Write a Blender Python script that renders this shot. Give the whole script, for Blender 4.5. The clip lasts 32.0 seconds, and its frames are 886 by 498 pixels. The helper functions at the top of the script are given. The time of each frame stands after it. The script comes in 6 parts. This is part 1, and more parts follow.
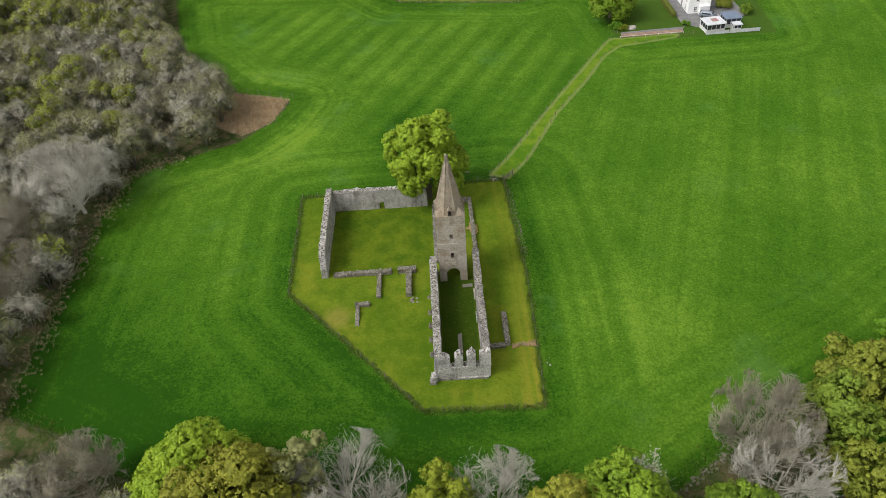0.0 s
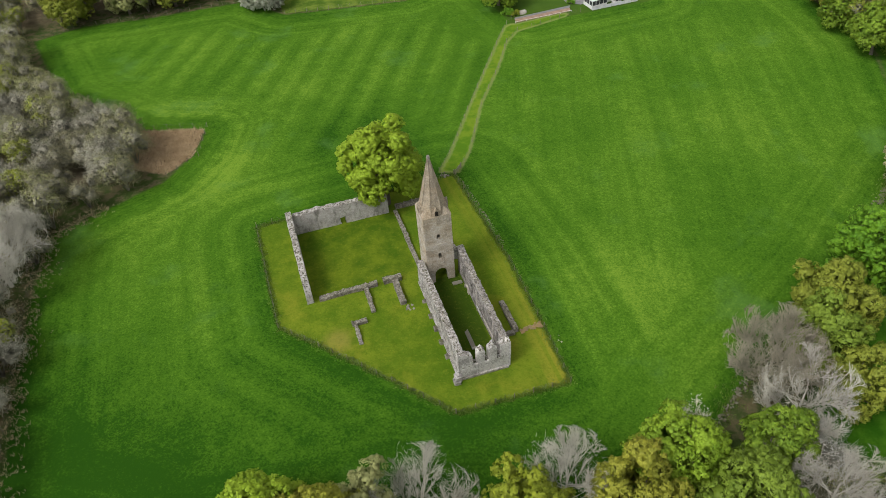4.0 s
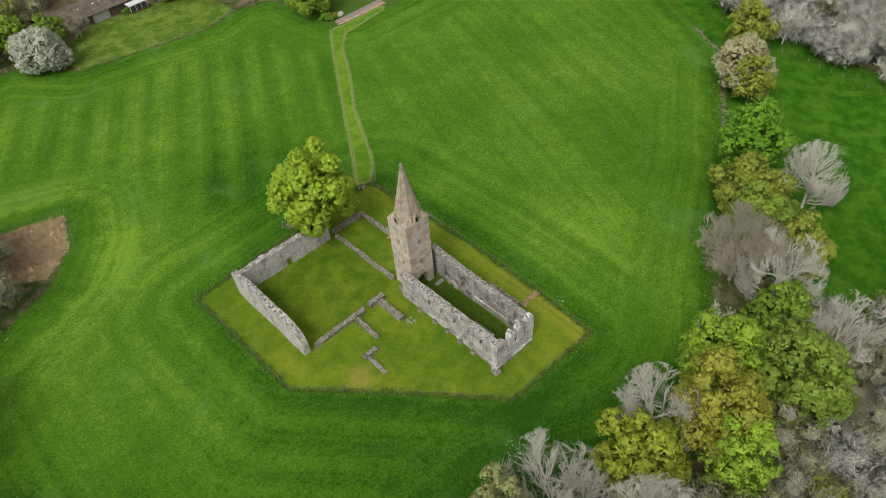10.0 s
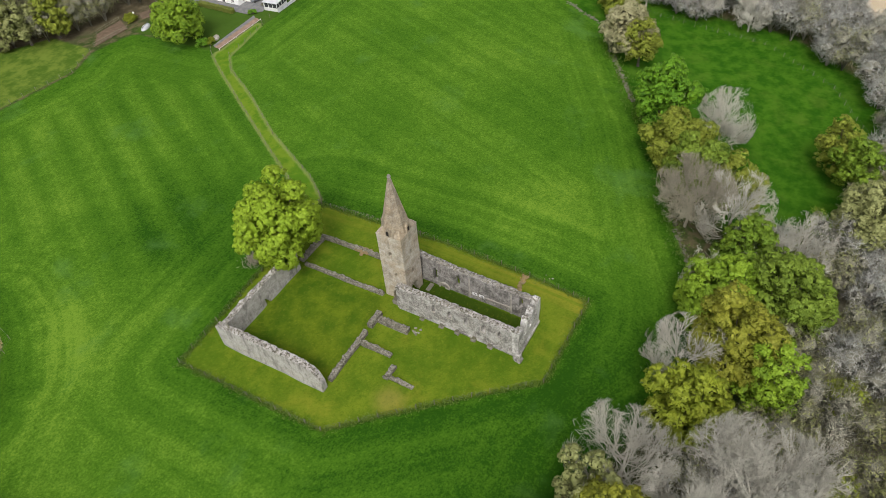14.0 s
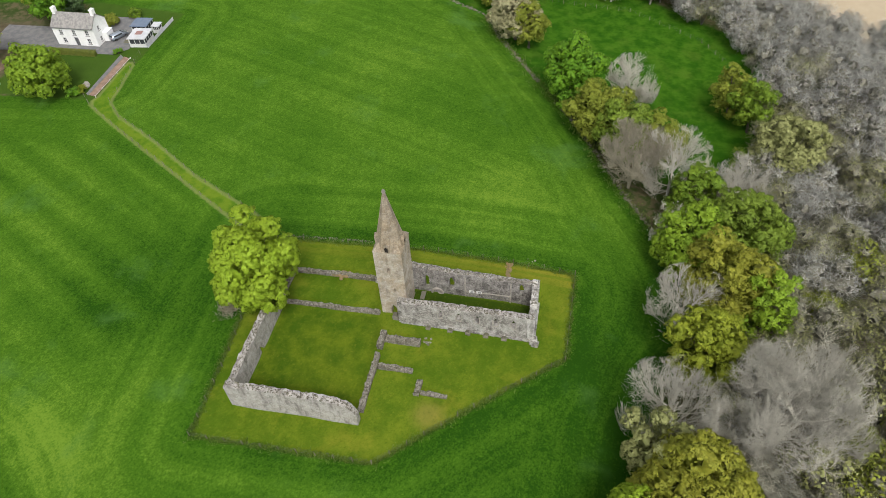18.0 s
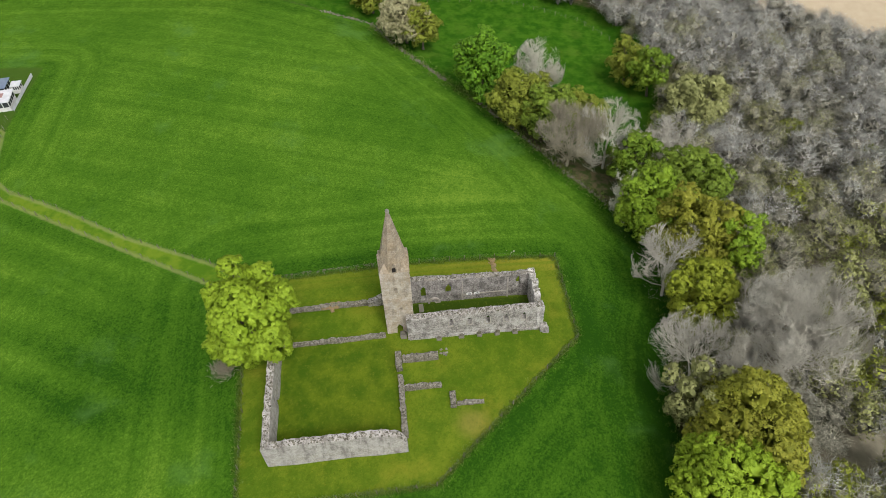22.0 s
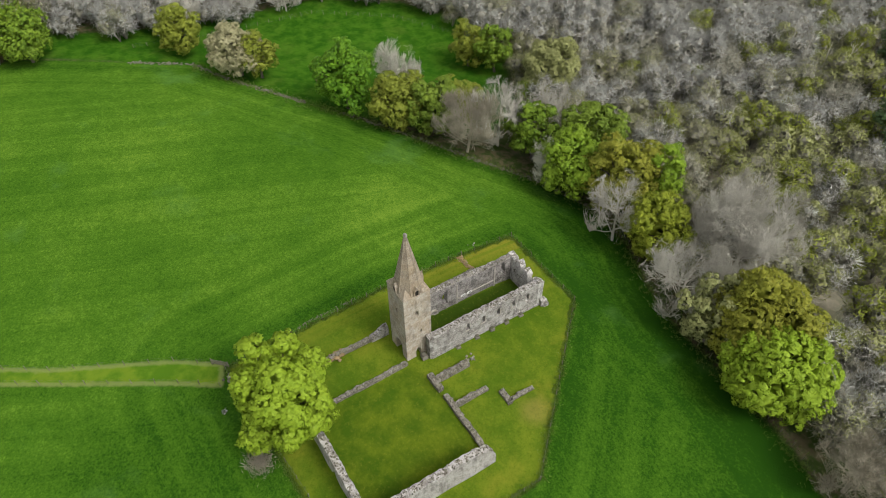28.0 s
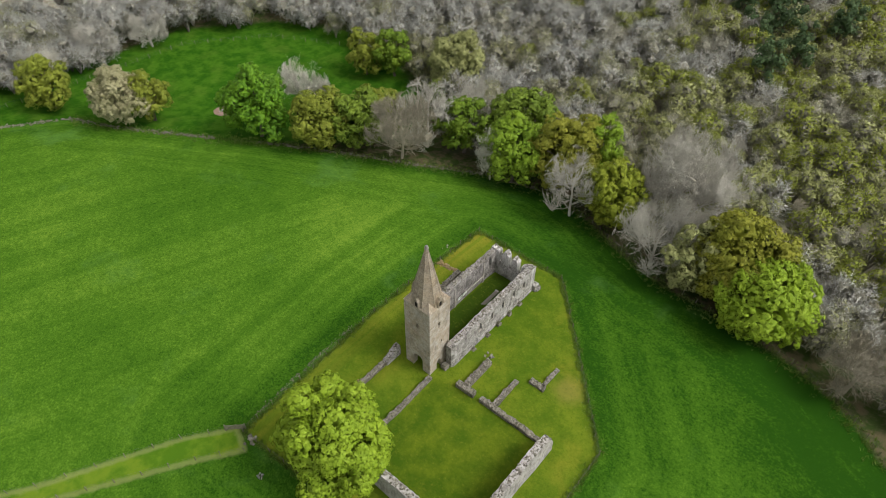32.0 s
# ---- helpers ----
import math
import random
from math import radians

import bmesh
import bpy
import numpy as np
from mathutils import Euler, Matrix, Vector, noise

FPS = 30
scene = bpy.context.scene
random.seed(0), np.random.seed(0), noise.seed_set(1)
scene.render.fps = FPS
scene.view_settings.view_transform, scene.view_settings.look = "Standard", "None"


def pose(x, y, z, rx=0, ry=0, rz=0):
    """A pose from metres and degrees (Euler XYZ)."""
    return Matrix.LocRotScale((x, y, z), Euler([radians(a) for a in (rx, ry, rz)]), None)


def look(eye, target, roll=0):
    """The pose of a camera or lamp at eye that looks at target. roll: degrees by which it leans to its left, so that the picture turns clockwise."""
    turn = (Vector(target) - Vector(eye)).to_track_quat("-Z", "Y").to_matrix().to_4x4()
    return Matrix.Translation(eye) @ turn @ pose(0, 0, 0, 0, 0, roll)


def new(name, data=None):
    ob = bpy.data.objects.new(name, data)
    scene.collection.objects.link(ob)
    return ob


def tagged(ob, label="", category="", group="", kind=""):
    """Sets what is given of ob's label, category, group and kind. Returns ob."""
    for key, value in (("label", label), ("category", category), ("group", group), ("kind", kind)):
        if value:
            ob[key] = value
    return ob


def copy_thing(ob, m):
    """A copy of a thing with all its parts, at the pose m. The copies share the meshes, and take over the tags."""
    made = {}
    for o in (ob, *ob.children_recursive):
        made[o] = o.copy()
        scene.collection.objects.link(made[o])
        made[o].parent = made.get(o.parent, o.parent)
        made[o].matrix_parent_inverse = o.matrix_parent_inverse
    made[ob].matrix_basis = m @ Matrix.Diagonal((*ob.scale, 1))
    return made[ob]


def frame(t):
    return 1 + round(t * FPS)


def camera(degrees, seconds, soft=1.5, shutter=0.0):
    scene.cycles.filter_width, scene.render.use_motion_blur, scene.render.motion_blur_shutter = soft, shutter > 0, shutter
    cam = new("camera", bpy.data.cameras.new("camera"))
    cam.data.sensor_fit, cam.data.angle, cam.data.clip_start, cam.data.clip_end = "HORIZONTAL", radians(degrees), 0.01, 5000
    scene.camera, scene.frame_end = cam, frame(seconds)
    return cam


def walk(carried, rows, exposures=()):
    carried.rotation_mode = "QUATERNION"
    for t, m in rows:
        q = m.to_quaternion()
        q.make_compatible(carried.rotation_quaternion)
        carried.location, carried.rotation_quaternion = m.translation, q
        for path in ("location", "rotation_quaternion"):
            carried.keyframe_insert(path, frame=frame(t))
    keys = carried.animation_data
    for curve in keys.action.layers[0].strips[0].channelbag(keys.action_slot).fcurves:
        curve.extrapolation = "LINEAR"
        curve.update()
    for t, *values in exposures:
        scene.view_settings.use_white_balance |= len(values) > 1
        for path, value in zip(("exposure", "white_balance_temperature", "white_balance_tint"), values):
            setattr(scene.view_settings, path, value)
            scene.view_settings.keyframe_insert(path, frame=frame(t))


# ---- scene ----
cam = camera(64.9, 32.0, 0.5)
METRES, EYE, TILT, LEAN, TURN = 167.4, 78.0, 0.0, 0.0, 0.4
ROWS = [
    (0.0, 0.0, 0.0, 0.0, -3.02, -42.32, 3.32),
    (0.5, -0.0127, 0.001, 0.0006, -4.76, -42.42, 3.35),
    (1.0, -0.0256, 0.0025, 0.001, -6.58, -42.52, 3.37),
    (1.5, -0.039, 0.0045, 0.0014, -8.43, -42.62, 3.4),
    (2.0, -0.0526, 0.0069, 0.0021, -10.3, -42.74, 3.44),
    (2.5, -0.0666, 0.0099, 0.0028, -12.25, -42.83, 3.46),
    (3.0, -0.0809, 0.0135, 0.0036, -14.26, -42.94, 3.49),
    (3.5, -0.0954, 0.0176, 0.004, -16.31, -43.03, 3.52),
    (5.5, -0.1536, 0.0403, 0.0047, -24.85, -43.44, 3.63),
    (6.0, -0.1671, 0.048, 0.0061, -27.08, -43.64, 3.7),
    (6.5, -0.1813, 0.0558, 0.0069, -29.27, -43.74, 3.68),
    (7.0, -0.1946, 0.0643, 0.0078, -31.49, -43.89, 3.72),
    (7.5, -0.208, 0.0732, 0.0087, -33.7, -44.01, 3.71),
    (8.0, -0.2206, 0.0826, 0.0093, -35.89, -44.14, 3.73),
    (8.5, -0.2334, 0.0924, 0.0094, -38.09, -44.24, 3.7),
    (9.0, -0.2451, 0.1028, 0.0103, -40.25, -44.42, 3.69),
    (9.5, -0.2567, 0.1137, 0.0107, -42.44, -44.55, 3.67),
    (10.0, -0.2669, 0.1242, 0.0111, -44.47, -44.69, 3.66),
    (10.5, -0.2776, 0.1359, 0.0115, -46.63, -44.84, 3.63),
    (11.0, -0.2878, 0.1482, 0.012, -48.81, -44.99, 3.59),
    (11.5, -0.2974, 0.1607, 0.0127, -50.96, -45.13, 3.55),
    (12.0, -0.3061, 0.1732, 0.0134, -53.13, -45.26, 3.56),
    (12.5, -0.3153, 0.1867, 0.0139, -55.29, -45.35, 3.45),
    (13.0, -0.3234, 0.2003, 0.0147, -57.46, -45.48, 3.39),
    (13.5, -0.3307, 0.214, 0.0156, -59.64, -45.62, 3.36),
    (14.0, -0.3378, 0.2281, 0.0162, -61.81, -45.72, 3.29),
    (14.5, -0.3443, 0.2427, 0.0171, -63.97, -45.85, 3.22),
    (16.5, -0.3658, 0.3027, 0.0194, -72.75, -46.22, 2.88),
    (17.0, -0.3699, 0.3181, 0.0201, -74.95, -46.3, 2.78),
    (17.5, -0.3734, 0.334, 0.0205, -77.12, -46.37, 2.66),
    (18.0, -0.376, 0.3496, 0.0212, -79.31, -46.46, 2.59),
    (18.5, -0.3781, 0.3653, 0.0217, -81.45, -46.51, 2.5),
    (19.0, -0.3797, 0.3812, 0.0223, -83.6, -46.54, 2.4),
    (19.5, -0.3805, 0.3969, 0.0229, -85.76, -46.58, 2.33),
    (20.0, -0.3807, 0.4128, 0.0236, -87.93, -46.62, 2.22),
    (20.5, -0.3803, 0.4286, 0.0241, -90.09, -46.67, 2.12),
    (21.0, -0.3793, 0.4447, 0.0244, -92.27, -46.69, 2.0),
    (21.5, -0.3778, 0.4605, 0.025, -94.44, -46.74, 1.9),
    (22.0, -0.3756, 0.4762, 0.0254, -96.62, -46.76, 1.8),
    (22.5, -0.3728, 0.4919, 0.0261, -98.77, -46.8, 1.68),
    (23.0, -0.3695, 0.507, 0.0264, -100.96, -46.84, 1.6),
    (23.5, -0.3653, 0.5225, 0.0265, -103.14, -46.87, 1.47),
    (24.0, -0.3607, 0.5378, 0.0268, -105.34, -46.92, 1.34),
    (24.5, -0.3553, 0.5525, 0.0273, -107.54, -46.96, 1.25),
    (25.0, -0.3495, 0.5671, 0.0277, -109.73, -47.0, 1.14),
    (25.5, -0.3432, 0.5821, 0.0275, -111.94, -47.02, 0.98),
    (27.5, -0.3122, 0.6379, 0.0262, -120.65, -46.98, 0.48),
    (28.0, -0.3033, 0.6512, 0.0261, -122.8, -46.96, 0.33),
    (28.5, -0.2938, 0.664, 0.0258, -124.98, -46.92, 0.21),
    (29.0, -0.2838, 0.6763, 0.0256, -127.15, -46.89, 0.09),
    (29.5, -0.2735, 0.688, 0.0254, -129.29, -46.85, -0.02),
    (30.0, -0.2627, 0.6995, 0.025, -131.44, -46.81, -0.13),
    (30.5, -0.2515, 0.7105, 0.0244, -133.63, -46.77, -0.24),
    (31.0, -0.2399, 0.721, 0.0236, -135.79, -46.7, -0.34),
    (31.5, -0.2279, 0.7311, 0.0225, -137.96, -46.65, -0.45),
    (32.0, -0.2155, 0.7407, 0.0211, -140.12, -46.57, -0.55),
]
walk(cam, [(t, pose(0, 0, EYE, TILT, LEAN, TURN) @ pose(METRES * x, METRES * y, METRES * z, 90 + pitch, roll, yaw)) for t, x, y, z, yaw, pitch, roll in ROWS])

# ---- world, sun and exposure ----
world = bpy.data.worlds.new("overcast_sky")
scene.world = world
world.use_nodes = True
wn, wl = world.node_tree.nodes, world.node_tree.links
sky = wn.new("ShaderNodeTexSky")
sky.sky_type = "NISHITA"
sky.sun_disc = False
SUN_EL, SUN_AZ = 52.0, 200.0          # elevation, and the bearing (from +x, towards +y) from which the light comes
sky.sun_elevation = radians(SUN_EL)
sky.sun_rotation = radians(90 - SUN_AZ)
sky.dust_density = 3.0
grey = wn.new("ShaderNodeHueSaturation")
grey.inputs["Saturation"].default_value = 0.05
wl.new(sky.outputs[0], grey.inputs["Color"])
wl.new(grey.outputs[0], wn["Background"].inputs[0])
wn["Background"].inputs[1].default_value = 0.14
sun = new("sun", bpy.data.lights.new("sun", "SUN"))
sun.data.energy, sun.data.angle, sun.data.color = 1.05, radians(20), (1.0, 0.95, 0.88)
sv = Vector((math.cos(radians(SUN_EL)) * math.cos(radians(SUN_AZ)), math.cos(radians(SUN_EL)) * math.sin(radians(SUN_AZ)), math.sin(radians(SUN_EL))))
sun.matrix_world = look(sv * 200 + Vector((0, 80, 0)), (0, 80, 0))
scene.view_settings.exposure = 0.67


# ---- materials ----
class Nodes:
    """A material's node tree, with short ways to add nodes."""

    def __init__(self, name):
        self.mat = bpy.data.materials.new(name)
        self.mat.use_nodes = True
        self.t = self.mat.node_tree
        self.bsdf = self.t.nodes["Principled BSDF"]
        self.bsdf.inputs["Specular IOR Level"].default_value = 0.12

    def put(self, socket, value):
        if isinstance(value, bpy.types.NodeSocket):
            self.t.links.new(value, socket)
        elif isinstance(value, (tuple, list)) and len(value) == 3 and socket.type == "RGBA":
            socket.default_value = (*value, 1)
        else:
            socket.default_value = value

    def node(self, kind, **inputs):
        n = self.t.nodes.new(kind)
        for k, v in inputs.items():
            self.put(n.inputs[k.replace("_", " ")], v)
        return n

    def where(self):
        return self.t.nodes.new("ShaderNodeNewGeometry").outputs["Position"]

    def local(self):
        return self.t.nodes.new("ShaderNodeTexCoord").outputs["Object"]

    def noise(self, scale, detail=3.0, rough=0.6, vec=None, out=0, stretch=None):
        vec = vec or self.where()
        if stretch:
            m = self.node("ShaderNodeMapping", Vector=vec)
            m.inputs["Scale"].default_value = stretch
            vec = m.outputs[0]
        return self.node("ShaderNodeTexNoise", Vector=vec, Scale=scale, Detail=detail, Roughness=rough).outputs[out]

    def math(self, op, a, b=0.0, c=None):
        n = self.t.nodes.new("ShaderNodeMath")
        n.operation = op
        self.put(n.inputs[0], a)
        self.put(n.inputs[1], b)
        if c is not None:
            self.put(n.inputs[2], c)
        return n.outputs[0]

    def ramp(self, f, lo, hi, a=0.0, b=1.0):
        n = self.t.nodes.new("ShaderNodeMapRange")
        n.interpolation_type = "SMOOTHSTEP"
        for i, v in enumerate((f, lo, hi, a, b)):
            self.put(n.inputs[i], v)
        return n.outputs[0]

    def mix(self, f, a, b, how="MIX"):
        n = self.t.nodes.new("ShaderNodeMix")
        n.data_type, n.blend_type = "RGBA", how
        self.put(n.inputs[0], f)
        self.put(n.inputs[6], a)
        self.put(n.inputs[7], b)
        return n.outputs[2]

    def attr(self, name):
        n = self.t.nodes.new("ShaderNodeAttribute")
        n.attribute_name = name
        return n.outputs["Fac"]

    def bump(self, height, strength=0.5, distance=0.05, over=None):
        n = self.node("ShaderNodeBump", Height=height, Strength=strength, Distance=distance)
        if over:
            self.put(n.inputs["Normal"], over)
        return n.outputs[0]

    def done(self, colour=None, rough=0.8, normal=None, metal=0.0):
        if colour is not None:
            self.put(self.bsdf.inputs["Base Color"], colour)
        self.put(self.bsdf.inputs["Roughness"], rough)
        self.put(self.bsdf.inputs["Metallic"], metal)
        if normal:
            self.put(self.bsdf.inputs["Normal"], normal)
        return self.mat


def plain(name, a, b, scale=3.0, rough=0.7, bump=0.3, dist=0.02, metal=0.0):
    """A surface of two near colours with grain and stains."""
    m = Nodes(name)
    big, small = m.noise(scale), m.noise(scale * 9, 2.0)
    col = m.mix(m.ramp(big, 0.3, 0.7), a, b)
    col = m.mix(m.ramp(small, 0.35, 0.7, 0.0, 0.35), col, tuple(0.6 * v for v in a))
    return m.done(col, rough, m.bump(small, bump, dist), metal)


def leaf(name, a, b, through_light=0.15):
    """Leaves: two greens, mixed leaf by leaf and clump by clump, letting some light through."""
    m = Nodes(name)
    isl = m.t.nodes.new("ShaderNodeNewGeometry").outputs["Random Per Island"]
    rnd = m.t.nodes.new("ShaderNodeObjectInfo").outputs["Random"]
    clump = m.ramp(m.noise(0.45, 2.0), 0.35, 0.65)
    tuft = m.ramp(m.noise(1.5, 2.0), 0.35, 0.65)
    f = m.math("ADD", m.math("MULTIPLY", isl, 0.32), m.math("ADD", m.math("MULTIPLY", clump, 0.36), m.math("MULTIPLY", tuft, 0.32)))
    col = m.mix(f, a, b)
    col = m.mix(m.math("MULTIPLY", rnd, 0.22), col, tuple(0.72 * v for v in a))
    tr = m.node("ShaderNodeBsdfTranslucent", Color=m.mix(0.25, col, (0.30, 0.36, 0.03)))
    m.done(col, 0.6)
    m.bsdf.inputs["Specular IOR Level"].default_value = 0.25
    mixer = m.t.nodes.new("ShaderNodeMixShader")
    mixer.inputs[0].default_value = through_light
    m.t.links.new(m.bsdf.outputs[0], mixer.inputs[1])
    m.t.links.new(tr.outputs[0], mixer.inputs[2])
    m.t.links.new(mixer.outputs[0], m.t.nodes["Material Output"].inputs[0])
    return m.mat


def bark(name, a, b):
    m = Nodes(name)
    isl = m.t.nodes.new("ShaderNodeNewGeometry").outputs["Random Per Island"]
    big = m.ramp(m.noise(0.3, 2.0), 0.3, 0.7)
    f = m.math("ADD", m.math("MULTIPLY", isl, 0.35), m.math("ADD", m.math("MULTIPLY", big, 0.4), m.math("MULTIPLY", m.ramp(m.noise(3.0, 3.0, 0.7), 0.3, 0.7), 0.25)))
    grain = m.noise(6.5, 4.0, 0.8)
    col = m.mix(m.ramp(grain, 0.46, 0.62, 0.0, 0.32), m.mix(f, a, b), tuple(0.45 * v for v in a))
    m.bsdf.inputs["Specular IOR Level"].default_value = 0.15
    return m.done(col, 0.95, m.bump(m.math("ADD", grain, m.noise(2.2, 3.0, 0.7)), 1.0, 0.3))


def loose_stone(name, a, b):
    """Loose stones, each of its own tone, with lichen."""
    m = Nodes(name)
    isl = m.t.nodes.new("ShaderNodeNewGeometry").outputs["Random Per Island"]
    f = m.math("ADD", m.math("MULTIPLY", isl, 0.75), m.math("MULTIPLY", m.noise(5.0, 3.0), 0.3))
    col = m.mix(m.ramp(f, 0.1, 1.0), b, a)
    col = m.mix(m.ramp(m.noise(0.8, 3.0), 0.5, 0.65, 0.0, 0.35), col, (0.10, 0.105, 0.04))
    return m.done(col, 0.92, m.bump(m.noise(9.0), 0.6, 0.04))


def masonry(name, pale, mid, dark, course=0.32, width=0.55, white=0.0, warm=0.0, lichen=0.25, joint=0.5, speckle=0.6, streaky=0.6):
    """Coursed rubble: stones of uneven tone in recessed joints, with dark weather streaks and pale lichen."""
    m = Nodes(name)
    p = m.where()
    sep = m.node("ShaderNodeSeparateXYZ", Vector=p)
    wob = m.math("MULTIPLY", m.math("SUBTRACT", m.noise(1.3, 2.0), 0.5), 0.35)
    along = m.math("ADD", m.math("ADD", sep.outputs[0], sep.outputs[1]), wob)
    up = m.math("ADD", sep.outputs[2], m.math("MULTIPLY", wob, 0.6))
    v = m.node("ShaderNodeCombineXYZ", X=along, Y=up)
    br = m.node("ShaderNodeTexBrick", Vector=v.outputs[0], Scale=1.0, Mortar_Size=0.025, Mortar_Smooth=0.4, Bias=0.0, Brick_Width=width, Row_Height=course, Color1=(0, 0, 0), Color2=(1, 1, 1), Mortar=(0.5, 0.5, 0.5))
    br.offset, br.squash, br.squash_frequency = 0.5, 0.7, 3
    tone = m.math("ADD", m.math("MULTIPLY", br.outputs[0], 0.6), m.math("ADD", m.math("MULTIPLY", m.noise(2.2, 4.0), 0.35), m.math("MULTIPLY", m.noise(7.0, 3.0, 0.8), 0.35)))
    col = m.mix(m.ramp(tone, 0.25, 0.85), mid, pale)
    stain = m.noise(0.55, 5.0, 0.65)
    streak = m.noise(1.0, 4.0, 0.65, stretch=(1.7, 1.7, 0.3))
    col = m.mix(m.ramp(m.math("MULTIPLY", stain, streak), 0.23, 0.34, 0.0, streaky), col, dark)
    col = m.mix(m.ramp(m.noise(4.2, 5.0, 0.85), 0.49, 0.57, 0.0, speckle), col, dark)
    if warm:
        col = m.mix(m.ramp(m.noise(0.35, 3.0), 0.42, 0.66, 0.0, warm), col, (0.34, 0.24, 0.13))
    col = m.mix(m.ramp(m.noise(4.5, 4.0, 0.75), 0.53, 0.62, 0.0, lichen), col, (0.50, 0.50, 0.45))
    if white:
        col = m.mix(m.ramp(m.noise(0.8, 4.0), 0.45, 0.6, 0.0, white), col, (0.62, 0.60, 0.57))
    col = m.mix(m.math("MULTIPLY", br.outputs[1], joint), col, tuple(0.5 * c for c in dark))
    relief = m.math("ADD", m.math("MULTIPLY", m.math("SUBTRACT", 1.0, br.outputs[1]), 0.4), m.math("MULTIPLY", m.noise(5.0, 4.0), 0.9))
    return m.done(col, 0.9, m.bump(relief, 0.9, 0.10))


M_CHOIR = masonry("grey_rubble_masonry", (0.43, 0.405, 0.375), (0.22, 0.204, 0.185), (0.075, 0.07, 0.064), white=0.4, course=0.22, width=0.34, speckle=0.6, joint=0.35)
M_CHOIR_N = masonry("damp_dark_rubble_masonry", (0.35, 0.325, 0.30), (0.165, 0.152, 0.138), (0.055, 0.051, 0.046), white=0.22, course=0.22, width=0.34, speckle=0.6, joint=0.35)
M_CLOISTER = masonry("weathered_grey_masonry", (0.45, 0.425, 0.395), (0.33, 0.312, 0.285), (0.13, 0.122, 0.11), white=0.3, course=0.22, width=0.34, speckle=0.3, joint=0.22, lichen=0.15)
M_TOWER = masonry("buff_sandstone_masonry", (0.45, 0.395, 0.315), (0.315, 0.27, 0.205), (0.16, 0.14, 0.11), warm=0.28, lichen=0.4, white=0.22, course=0.34, width=0.55, joint=0.16, speckle=0.4, streaky=0.45)
M_SPIRE = masonry("brown_sandstone_spire", (0.37, 0.315, 0.24), (0.265, 0.22, 0.16), (0.135, 0.115, 0.088), warm=0.3, lichen=0.25, course=0.3, width=0.5, joint=0.15, speckle=0.4, streaky=0.5)
M_RUBBLE = loose_stone("loose_grey_stone", (0.28, 0.26, 0.222), (0.085, 0.078, 0.06))
M_LOW = masonry("mossy_brown_rubble", (0.29, 0.265, 0.225), (0.165, 0.148, 0.118), (0.07, 0.066, 0.045), course=0.2, width=0.3, speckle=0.5, joint=0.4, lichen=0.3)
M_DYKE = plain("mossy_dyke_stone", (0.20, 0.185, 0.15), (0.10, 0.10, 0.055), 1.2, 0.95, 0.8, 0.05)
M_FOOTING = plain("lichened_orange_footing", (0.30, 0.20, 0.10), (0.20, 0.17, 0.10), 1.5, 0.95, 0.8, 0.05)
M_SHADE = plain("shade_black_sheet", (0.02, 0.018, 0.016), (0.03, 0.026, 0.022), 2.0, 0.95)
M_POST = plain("weathered_fence_wood", (0.20, 0.19, 0.135), (0.13, 0.125, 0.08), 3.0, 0.85)
M_WIRE = plain("dull_galvanised_wire", (0.16, 0.16, 0.155), (0.11, 0.11, 0.105), 2.0, 0.7, metal=0.3)
M_BARK = bark("brown_bark", (0.10, 0.085, 0.065), (0.19, 0.17, 0.14))
M_TWIG_PALE = bark("pale_grey_twigs", (0.51, 0.485, 0.41), (0.73, 0.70, 0.61))
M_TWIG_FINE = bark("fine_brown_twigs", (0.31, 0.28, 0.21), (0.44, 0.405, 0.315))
M_TWIG_GREY = bark("grey_twigs", (0.52, 0.505, 0.39), (0.69, 0.67, 0.54))
M_TWIG_TAN = bark("tan_grey_twigs", (0.32, 0.29, 0.215), (0.48, 0.435, 0.33))
M_TWIG_LILAC = bark("lilac_grey_twigs", (0.62, 0.615, 0.56), (0.78, 0.775, 0.715))
M_TWIG_BROWN = bark("brown_grey_twigs", (0.36, 0.35, 0.205), (0.53, 0.51, 0.32))
# for stems, and for shrub cores whose darker tone paints the shade between twigs
M_THICKET = bark("stems_and_shaded_core", (0.25, 0.24, 0.185), (0.35, 0.335, 0.265))
L_LIME = leaf("lime_green_leaves", (0.19, 0.30, 0.012), (0.35, 0.48, 0.035))
L_BRIGHT = leaf("bright_green_leaves", (0.11, 0.205, 0.010), (0.29, 0.425, 0.03))
L_GREEN = leaf("mid_green_leaves", (0.078, 0.155, 0.010), (0.235, 0.345, 0.026))
L_DEEP = leaf("deep_green_leaves", (0.05, 0.145, 0.007), (0.18, 0.36, 0.017))
L_OLIVE = leaf("olive_green_leaves", (0.15, 0.19, 0.018), (0.325, 0.36, 0.045))
L_FRESH = leaf("fresh_yellow_green_leaves", (0.105, 0.17, 0.016), (0.24, 0.335, 0.036))
L_YELLOW = leaf("yellow_green_leaves", (0.145, 0.19, 0.012), (0.305, 0.35, 0.028))
L_RUST = leaf("bronze_green_leaves", (0.15, 0.172, 0.014), (0.34, 0.34, 0.04))
L_HAZE = leaf("pale_olive_budding_leaves", (0.215, 0.23, 0.08), (0.37, 0.385, 0.155))
L_PINE = leaf("dark_pine_needles", (0.038, 0.075, 0.027), (0.083, 0.135, 0.048), 0.1)
L_BLOSSOM = leaf("white_blossom", (0.26, 0.285, 0.18), (0.60, 0.60, 0.53), 0.2)
